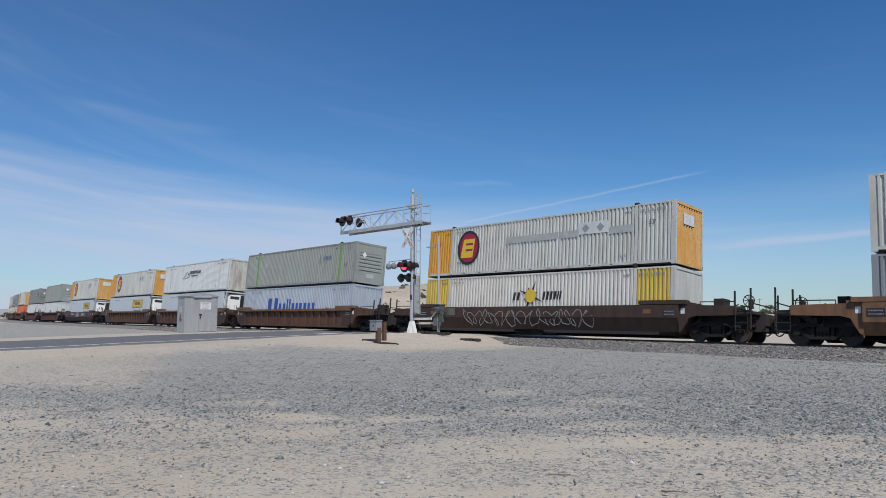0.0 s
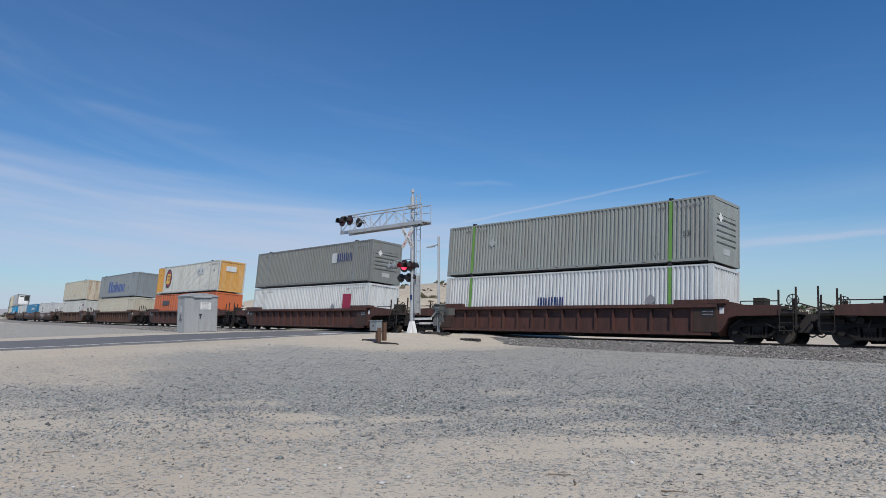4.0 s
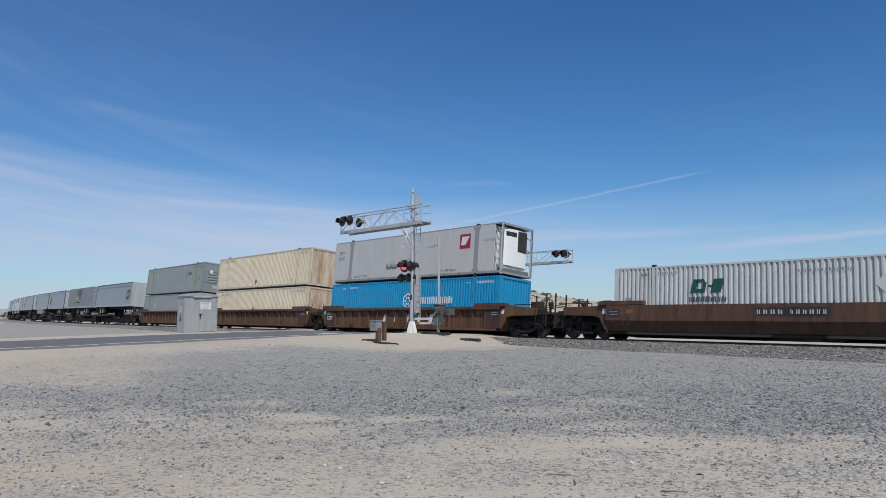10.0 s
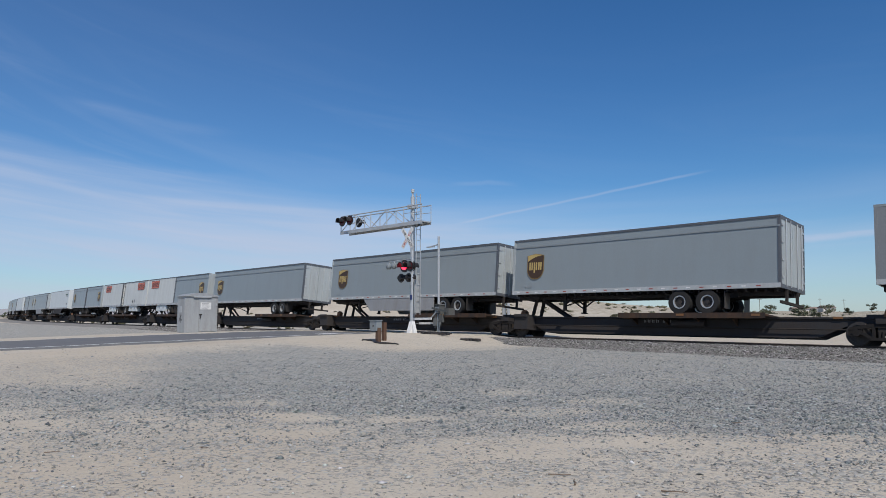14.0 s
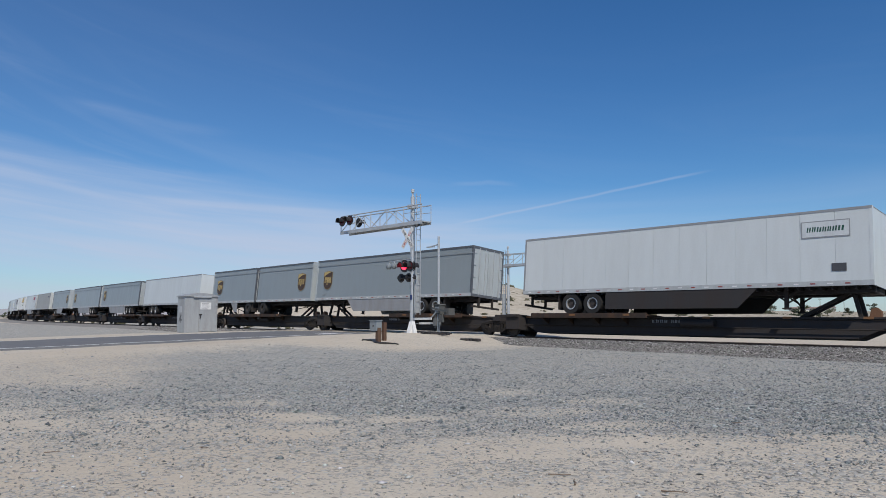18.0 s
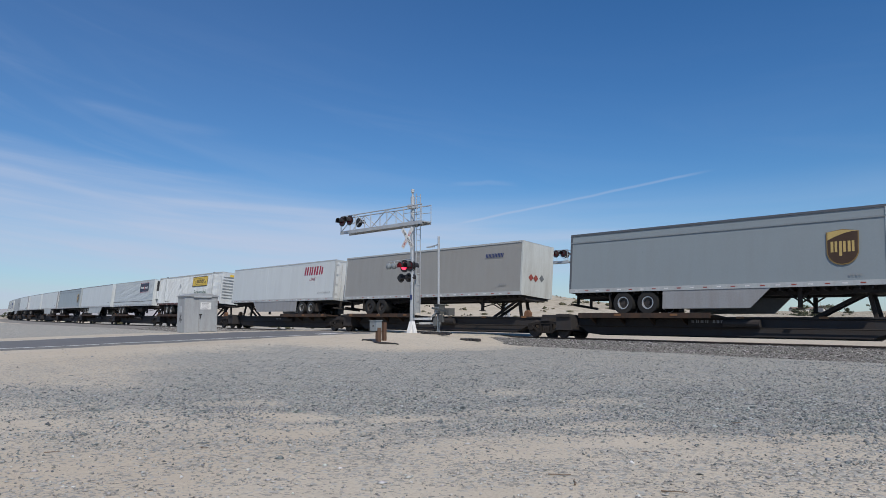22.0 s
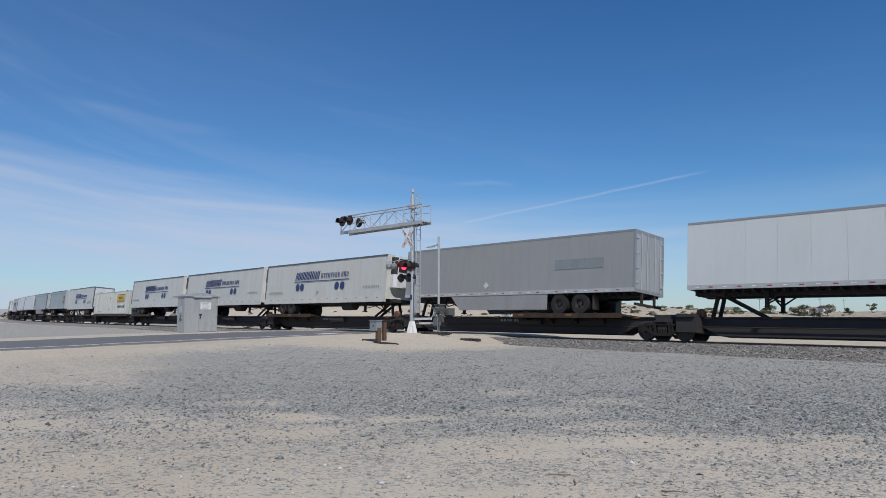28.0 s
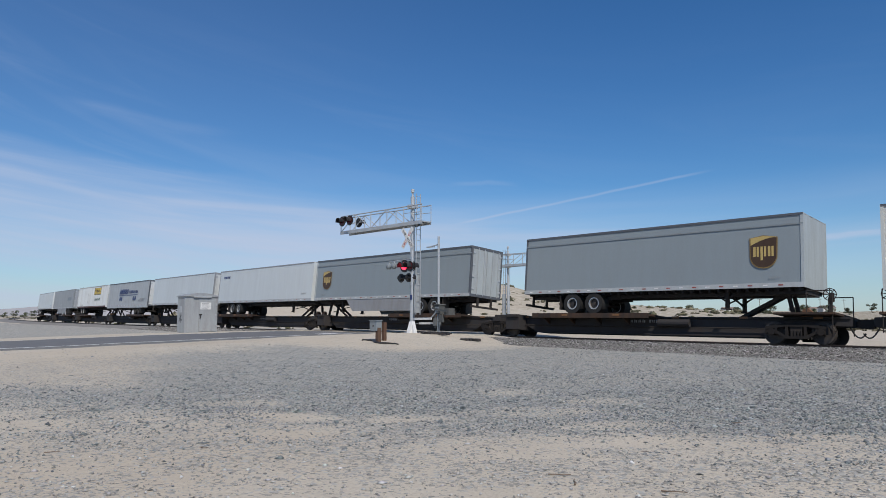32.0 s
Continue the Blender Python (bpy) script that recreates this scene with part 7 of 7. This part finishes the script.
    part("counterweight_arm", Shape().bar((-.25, -.26, 1.36), (.85, -.26, 1.16), .035, .10).bar((-.25, .26, 1.36), (.85, .26, 1.16), .035, .10), MECHGREY, c)
    part("counterweight", Shape().box(.62, .96, -.22, .22, .98, 1.34), MECHGREY, c, "dark counterweight")
    part("counterweight", Shape().box(.30, .52, -.28, -.1, .62, .98), MECHGREY, c, "dark counterweight")
    part("gate_arm", Shape().bar((-.2, -.32, .80), (-1.75, -.32, .78), .05, .12), WMARK, c, "white gate arm")
    part("gate_arm", Shape().bar((-.2, .22, .56), (-1.75, .22, .54), .05, .11), WMARK, c, "white gate arm")
    part("arm_bracket", Shape().bar((-.3, -.32, .80), (.1, -.2, 1.2), .05, .07).bar((-.3, .22, .56), (.1, .2, 1.1), .05, .07), MGREY, c)
    part("foot", Shape().box(-.3, .3, -.3, .3, 0, .06), GALV, c)
    cb = Shape()
    rng = random.Random(3)
    for k in range(5):
        last = Vector((-1.2 + rng.random(), -.5 - rng.random() * .7, .04))
        for i in range(8):
            nxt = last + Vector((rng.uniform(-.05, .4), rng.uniform(-.22, .22), 0))
            nxt.z = ground_z(x + nxt.x, y + nxt.y) - g0 + .05 + .04 * rng.random()
            cb.rod(last, nxt, .03, 6)
            last = nxt
    solid("cable_bundle", cb, BLACK, "loose black cables lying on the sandy mound", "cable", m=pose(x, y, g0))
    # small junction box on a weathered post
    x, y = -24.1, -9.66
    g0 = ground_z(x, y)
    c = thing("junction_box", "small grey junction box on weathered brown posts", "junction box", m=pose(x, y, g0))
    part("post", Shape().box(-.09, .09, -.09, .09, -.1, .62), DARKWOOD, c, "weathered brown post")
    part("post", Shape().box(-.28, -.12, .42, .58, -.1, .85), DARKWOOD, c, "weathered brown post")
    bx = part("box", Shape().box(-.42, .04, -.16, .16, .48, .92).box(-.45, .07, -.19, .19, .92, .95), MGREY, c, "dented grey steel box")
    part("latch", Shape().box(-.2, -.14, -.175, -.16, .66, .74), TRUCK, bx)
    cb = Shape()
    for k in range(3):
        last = Vector((-.7 + .2 * k, -.35 + .1 * k, .03))
        for i in range(7):
            nxt = Vector((-.7 + .2 * k + .28 * i, -.35 + .1 * k + .18 * math.sin(i * 1.1 + k), 0))
            nxt.z = ground_z(x + nxt.x, y + nxt.y) - g0 + .04
            cb.rod(last, nxt, .028, 6)
            last = nxt
    solid("cable_loop", cb, BLACK, "black cable looped on the sand by a post", "cable", m=pose(x, y, g0))
    # dark scraps on the mound
    for (sx, sy, n) in ((-22.6, -5.2, 6), (-25.2, -5.0, 5)):
        g0 = ground_z(sx, sy)
        s = Shape()
        for i in range(n):
            px, py = rng.uniform(-.9, .9), rng.uniform(-.4, .4)
            s.prism([(px - .3, -.03), (px + .25, -.03), (px + .2, .08 + .05 * rng.random()), (px - .1, .1)], "y", py - .12, py + .12)
        solid("scrap", s, BLACK, "dark scraps of rubber lying by the ballast", "debris", m=pose(sx, sy, g0 + .02))
    # equipment bungalow
    x0, y0 = -43.86, -9.96
    g0 = min(ground_z(x0, y0), ground_z(x0 + 1, y0 + 2))
    c = thing("signal_bungalow", "grey aluminium signal bungalow with a door and a white notice", "signal cabinet", m=pose(x0, y0, g0 - .03))
    hx, wy, hh = 1.05, 2.25, 2.38
    body = part("body", Shape().box(-hx / 2, hx / 2, 0, wy, .05, hh), BOXGREY, c)
    part("roof", Shape().prism([(-.06, hh), (wy + .06, hh), (wy + .06, hh + .05), (wy * .82, hh + .17), (wy * .62, hh + .23), (wy * .38, hh + .23), (wy * .18, hh + .17), (-.06, hh + .05)], "x", -hx / 2 - .07, hx / 2 + .07), BOXGREY, c, "low-pitched grey roof")
    part("roof_beam", Shape().box(hx / 2 + .04, hx / 2 + .12, .55, wy - .5, hh - .06, hh + .05), GALV, c)
    dr = part("door", Shape().box(hx / 2, hx / 2 + .03, .95, wy - .12, .12, hh - .12), BOXGREY, c, "grey door")
    part("handle", Shape().box(hx / 2 + .03, hx / 2 + .09, 1.02, 1.06, .95, 1.25).box(hx / 2 + .03, hx / 2 + .08, .98, 1.16, 1.18, 1.24), TRUCK, dr, "dark handle")
    for z in (.5, 1.1, 1.8):
        part("hinge", Shape().rod((hx / 2 + .035, wy - .12, z), (hx / 2 + .035, wy - .12, z + .14), .025, 8), GALV, dr)
    nt = part("notice", Shape().box(hx / 2 + .03, hx / 2 + .038, 1.05, 1.78, 1.55, 2.0), WMARK, dr, "white notice")
    s = Shape()
    for i in range(5):
        s.box(hx / 2 + .038, hx / 2 + .041, 1.12, 1.12 + .58 * (.7 + .3 * ((i * 7) % 3) / 2), 1.61 + .075 * i, 1.64 + .075 * i)
    part("notice_text", s, FADE, nt)
    part("vent", Shape().box(-.2, .15, -.02, 0, 1.35, 1.75), GALV, body, "pale vent panel")
    part("scrawl", Shape().bar((-.25, -.008, .75), (.1, -.008, 1.2), .012, .05).bar((.05, -.008, .7), (-.1, -.008, 1.25), .012, .05).bar((-.2, -.008, 1.0), (.2, -.008, .85), .012, .05), MARK, body, "dark spray-paint scrawl")
    part("skid", Shape().box(-hx / 2 + .05, hx / 2 - .05, .1, .3, -.05, .06).box(-hx / 2 + .05, hx / 2 - .05, wy - .3, wy - .1, -.05, .06), CONC, c)


build_crossing()

# dry sticks and chips of wood on the sand
def litter():
    rng = random.Random(77)
    kinds = []
    for k in range(4):
        st = Shape()
        n = 3 + k % 2
        last, r = Vector((-.11, rng.uniform(-.02, .02), .010)), .009 - .0012 * k
        for i in range(n):
            p = last + Vector((.22 / n, rng.uniform(-.025, .025), rng.uniform(-.003, .006)))
            p.z = max(.008, p.z)
            st.rod(last, p, r, 6, r * .85)
            last, r = p, r * .85
        if k % 2:
            st.rod((.02, 0, .014), (.07, -.05, .026), .004, 5)
        kinds.append(solid("stick", st, mat("sun_bleached_wood", (0.17, 0.125, 0.09), 0.9, dirt=0.4, bump=0.3), "dry brown stick lying on the sandy gravel", "stick", group="sticks on the ground"))
    spots = [(-4.0, -23.62), (-3.14, -23.31), (-4.29, -23.49)]
    while len(spots) < 22:
        d = 6.0 + 6.5 * rng.random() ** 1.4
        b = rng.uniform(-.60, .60) * d
        spots.append((FWD.x * d + RGT.x * b, -29.388 + FWD.y * d + RGT.y * b))
    for i, (sx, sy) in enumerate(spots):
        f = rng.uniform(.35, .85) if i > 2 else 1.05
        m = pose(sx, sy, ground_z(sx, sy) + .002, 0, 0, rng.uniform(20, 70) if i % 3 else rng.uniform(0, 180)) @ Matrix.Diagonal((f, f, f, 1))
        if i < 4:
            kinds[i].matrix_basis = m
        else:
            copy_thing(kinds[i % 4], m)


litter()


def pale_pebbles():
    """A sparse strew of larger pale stones among the gravel."""
    rng = np.random.default_rng(41)
    d = 6.0 / (1 - rng.random(520) * (1 - 6.0 / 26))
    b = rng.uniform(-.66, .66, 520) * d
    x, y = FWD.x * d + RGT.x * b, -29.388 + FWD.y * d + RGT.y * b
    k = y < -5.5
    return np.stack([x[k], y[k], np.array([ground_z(p, q) for p, q in zip(x[k], y[k])]) + .008], 1)


stones("pebbles", "larger pale stones lying among the gravel", pale_pebbles(), (0.018, 0.042), stone_material("pale_pebble", (0.34, 0.33, 0.31), (0.78, 0.77, 0.74)), 43)

# ================= plants and distance =================
LEAFY = mat("grey_green_leaves", (0.185, 0.18, 0.115), .9, dirt=.4, dirt_col=(0.16, 0.13, 0.09), streak=False, rnd=.2)
TREELEAF = mat("dusty_green_leaves", (0.085, 0.10, 0.06), .85, dirt=.3, streak=False, rnd=.2)
TWIG = mat("dry_twigs", (0.13, 0.095, 0.06), .9, dirt=.3)


def leaf_cloud(rng, blobs, count, size):
    """Many small leaf tufts round a few centres."""
    s = Shape()
    for _ in range(count):
        cx, cy, cz, r = rng.choice(blobs)
        while True:
            q = Vector((rng.uniform(-1, 1), rng.uniform(-1, 1), rng.uniform(-1, 1)))
            if .25 < q.length < 1:
                break
        p = Vector((cx, cy, cz)) + Vector((q.x * r, q.y * r, q.z * r * .75))
        a = Vector((rng.uniform(-1, 1), rng.uniform(-1, 1), rng.uniform(-.4, 1))).normalized()
        b = a.orthogonal().normalized()
        k = size * rng.uniform(.6, 1.4)
        n = len(s.v)
        s.v += [tuple(p - b * k * .5), tuple(p + a * k - b * k * .15), tuple(p + b * k * .5), tuple(p - a * k * .4 + a.cross(b) * k * .3)]
        s.f += [(n, n + 1, n + 2), (n, n + 2, n + 3), (n + 1, n, n + 3)]
    return s


def bush(seed, r, h):
    rng = random.Random(seed)
    c = thing("desert_bush", "grey-green desert bush on the sand", "bush", group="bushes on the dunes")
    st = Shape()
    blobs = []
    for i in range(9):
        a, t = rng.uniform(0, 6.28), rng.uniform(.3, 1)
        tip = (r * t * math.cos(a) * .8, r * t * math.sin(a) * .8, h * rng.uniform(.12, .72))
        st.rod((0, 0, -.1), (tip[0] * .5, tip[1] * .5, tip[2] * .45), .03, 5, .02).rod((tip[0] * .5, tip[1] * .5, tip[2] * .45), tip, .02, 5, .008)
        blobs.append((*tip, r * rng.uniform(.35, .6)))
    part("stems", st, TWIG, c)
    part("foliage", leaf_cloud(rng, blobs, 560, .12), LEAFY, c)
    return c


def tree(seed, r, h):
    rng = random.Random(seed)
    c = thing("tree", "small dark green tree on the plain", "tree", group="trees on the plain")
    st = Shape().rod((0, 0, -.2), (.1, 0, h * .4), .16, 8, .11)
    blobs = []
    for i in range(11):
        a, t = rng.uniform(0, 6.28), rng.uniform(.2, 1)
        tip = (r * t * math.cos(a), r * t * math.sin(a), h * rng.uniform(.25, .92))
        st.rod((.1, 0, h * .38), tip, .06, 6, .02)
        blobs.append((*tip, r * rng.uniform(.28, .5)))
    part("trunk", st, TWIG, c)
    part("crown", leaf_cloud(rng, blobs, 750, .26), TREELEAF, c)
    return c


def plants():
    rng = random.Random(12)
    kinds = [bush(20 + i, .75 + .15 * i, .85 + .12 * i) for i in range(3)]
    places = []
    while len(places) < 210:
        a, b = rng.uniform(58, 190), rng.uniform(-75, 100)
        x, y = FWD.x * a + RGT.x * b, -29.388 + FWD.y * a + RGT.y * b
        if y < 9 or ROAD_X0 - 2 < x < ROAD_X1 + 2:
            continue
        if rng.random() < .35 and abs(a - 110) > 40:
            continue
        places.append((x, y))
    while len(places) < 270:
        a, b = rng.uniform(100, 135), rng.uniform(-45, 30)
        x, y = FWD.x * a + RGT.x * b, -29.388 + FWD.y * a + RGT.y * b
        if y > 9 and not ROAD_X0 - 2 < x < ROAD_X1 + 2:
            places.append((x, y))
    while len(places) < 360:
        a, b = rng.uniform(58, 115), rng.uniform(2, 70)
        x, y = FWD.x * a + RGT.x * b, -29.388 + FWD.y * a + RGT.y * b
        if not ROAD_X0 - 2 < x < ROAD_X1 + 2:
            places.append((x, y))
    for i, (x, y) in enumerate(places):
        m = pose(x, y, ground_z(x, y) - .05, 0, 0, rng.uniform(0, 360)) @ Matrix.Diagonal((*(Vector((1.15, 1.0, .8)) * rng.choice((.4, .5, .6, .75, 1.0, 1.25))), 1))
        k = kinds[i % 3]
        if i < 3:
            k.matrix_basis = m
        else:
            copy_thing(k, m)
    trees = [tree(41, 1.9, 3.6), tree(42, 2.5, 4.6)]
    spots = [(-109.3, 187.3, 0), (-83.6, 192.0, 0), (-88.0, 211.8, 1), (-72.6, 188.8, 0), (-73.3, 198.2, 1), (-79.9, 231.3, 0), (-83.6, 256.0, 1), (-115.9, 209.1, 1), (-112.0, 241.5, 0), (-98.9, 340.2, 0), (-94.1, 359.3, 1), (-473.9, 88.3, 1), (-471.9, 83.3, 0), (-493.1, 83.1, 1), (-491.8, 77.3, 0), (-492.1, 69.9, 1), (-492.7, 97.7, 0)]
    used = [False, False]
    for x, y, k in spots:
        m = pose(x, y, ground_z(x, y), 0, 0, x * 37 % 360)
        if used[k]:
            copy_thing(trees[k], m)
        else:
            trees[k].matrix_basis = m
            used[k] = True


plants()


def far_scrub():
    """Low dry scrub dotted over the plain behind the line."""
    rng = np.random.default_rng(31)
    pts = []
    while len(pts) < 5200:
        a, b = 55 + 500 * rng.random() ** 1.7, rng.uniform(-1, 1)
        b *= a * .8
        x, y = FWD.x * a + RGT.x * b, -29.388 + FWD.y * a + RGT.y * b
        if y < 9 or ROAD_X0 - 2 < x < ROAD_X1 + 2:
            continue
        if noise.noise(Vector((x * .03, y * .03, 7.0))) + .5 * rng.random() < .12:
            continue
        for k in range(4):
            px, py = x + rng.normal(0, .35), y + rng.normal(0, .35)
            pts.append((px, py, ground_z(px, py) + .08))
    scrub = stone_material("dry_scrub", (0.075, 0.072, 0.042), (0.24, 0.215, 0.14))
    tagged(stones("scrub", "low dry grey-green scrub dotted over the desert plain", np.array(pts), (.16, .75), scrub, 33), category="scrub")


far_scrub()


def mountains():
    """Far ridges round the plain, the haze painted into their pale rock colour."""
    stone = mat("haze_tinted_mountain_rock", (0.34, 0.33, 0.33), .95, dirt=.4, dirt_col=(0.24, 0.23, 0.24), scale=.004, streak=False)
    s = Shape()
    n = 160
    for i in range(n + 1):
        a = radians(60 + 220 * i / n)
        r = 3700
        h = 28 + 60 * max(0, noise.noise(Vector((i * .06, 0, 1.1))) + .25) + 26 * noise.noise(Vector((i * .21, 2, 1.1))) + 8 * noise.noise(Vector((i * .7, 5, 1)))
        # high range to the west, only a low rim to the north
        h *= .35 + .95 * smooth(118, 150, math.degrees(a))
        for k, (rr, hh) in enumerate(((r - 300, -4), (r, max(3, h)), (r + 500, -4))):
            s.v.append((rr * math.cos(a), rr * math.sin(a), hh))
        if i:
            q = 3 * (i - 1)
            s.f += [(q, q + 3, q + 4, q + 1), (q + 1, q + 4, q + 5, q + 2)]
    solid("mountains", s, stone, "desert mountains on the horizon, painted in a pale haze colour", "mountains", kind="structure")


mountains()


def bearing(a, d):
    """Ground point set to fit the camera's view: d metres off, a degrees right of its aim."""
    v = FWD * (d * math.cos(radians(a))) + RGT * (d * math.sin(radians(a)))
    return v.x, v.y - 29.388


def far_settlement():
    """Small pale houses and utility poles far out on the plain."""
    pale = mat("sunlit_stucco", (0.55, 0.53, 0.49), .8, dirt=.2)
    tiles = mat("dull_roof", (0.22, 0.17, 0.14), .8, dirt=.3)
    pole_wood = mat("grey_pole_wood", (0.16, 0.13, 0.10), .9, dirt=.3)
    for a, d, w in ((27.2, 470, 9), (28.0, 500, 12), (29.0, 455, 7), (22.5, 520, 10)):
        x, y = bearing(a, d)
        c = thing("house", "small pale house far out on the plain", "house", group="houses on the plain", m=pose(x, y, ground_z(x, y) - .1, 0, 0, 45))
        part("wall", Shape().box(-w / 2, w / 2, -3, 3, 0, 2.7), pale, c)
        part("roof", Shape().prism([(-3.4, 2.7), (3.4, 2.7), (0, 4.0)], "x", -w / 2 - .4, w / 2 + .4), tiles, c)
        for k in (-.25, .25):
            part("window", Shape().box(k * w - .6, k * w + .6, -3.03, -2.98, 1.0, 2.1), DGREY, c)
    first = None
    for a, d in ((24.6, 430), (28.6, 455), (30.1, 470)):
        x, y = bearing(a, d)
        m = pose(x, y, ground_z(x, y) - .2, 0, 0, 40)
        if first is None:
            first = thing("utility_pole", "weathered wooden utility pole on the plain", "utility pole", group="utility poles on the plain", m=m)
            part("pole", Shape().rod((0, 0, 0), (0, 0, 8.2), .16, 8, .11), pole_wood, first)
            part("crossarm", Shape().box(-1.2, 1.2, -.06, .06, 7.4, 7.55), pole_wood, first)
        else:
            copy_thing(first, m)


far_settlement()


# ================= movement =================
def motions():
    times = [float(t) for t in range(0, 33)]
    for ob, u, z in MOVERS:
        walk(ob, [(t, on_track(u + SPEED * t, 0.0, z)) for t in times])


motions()
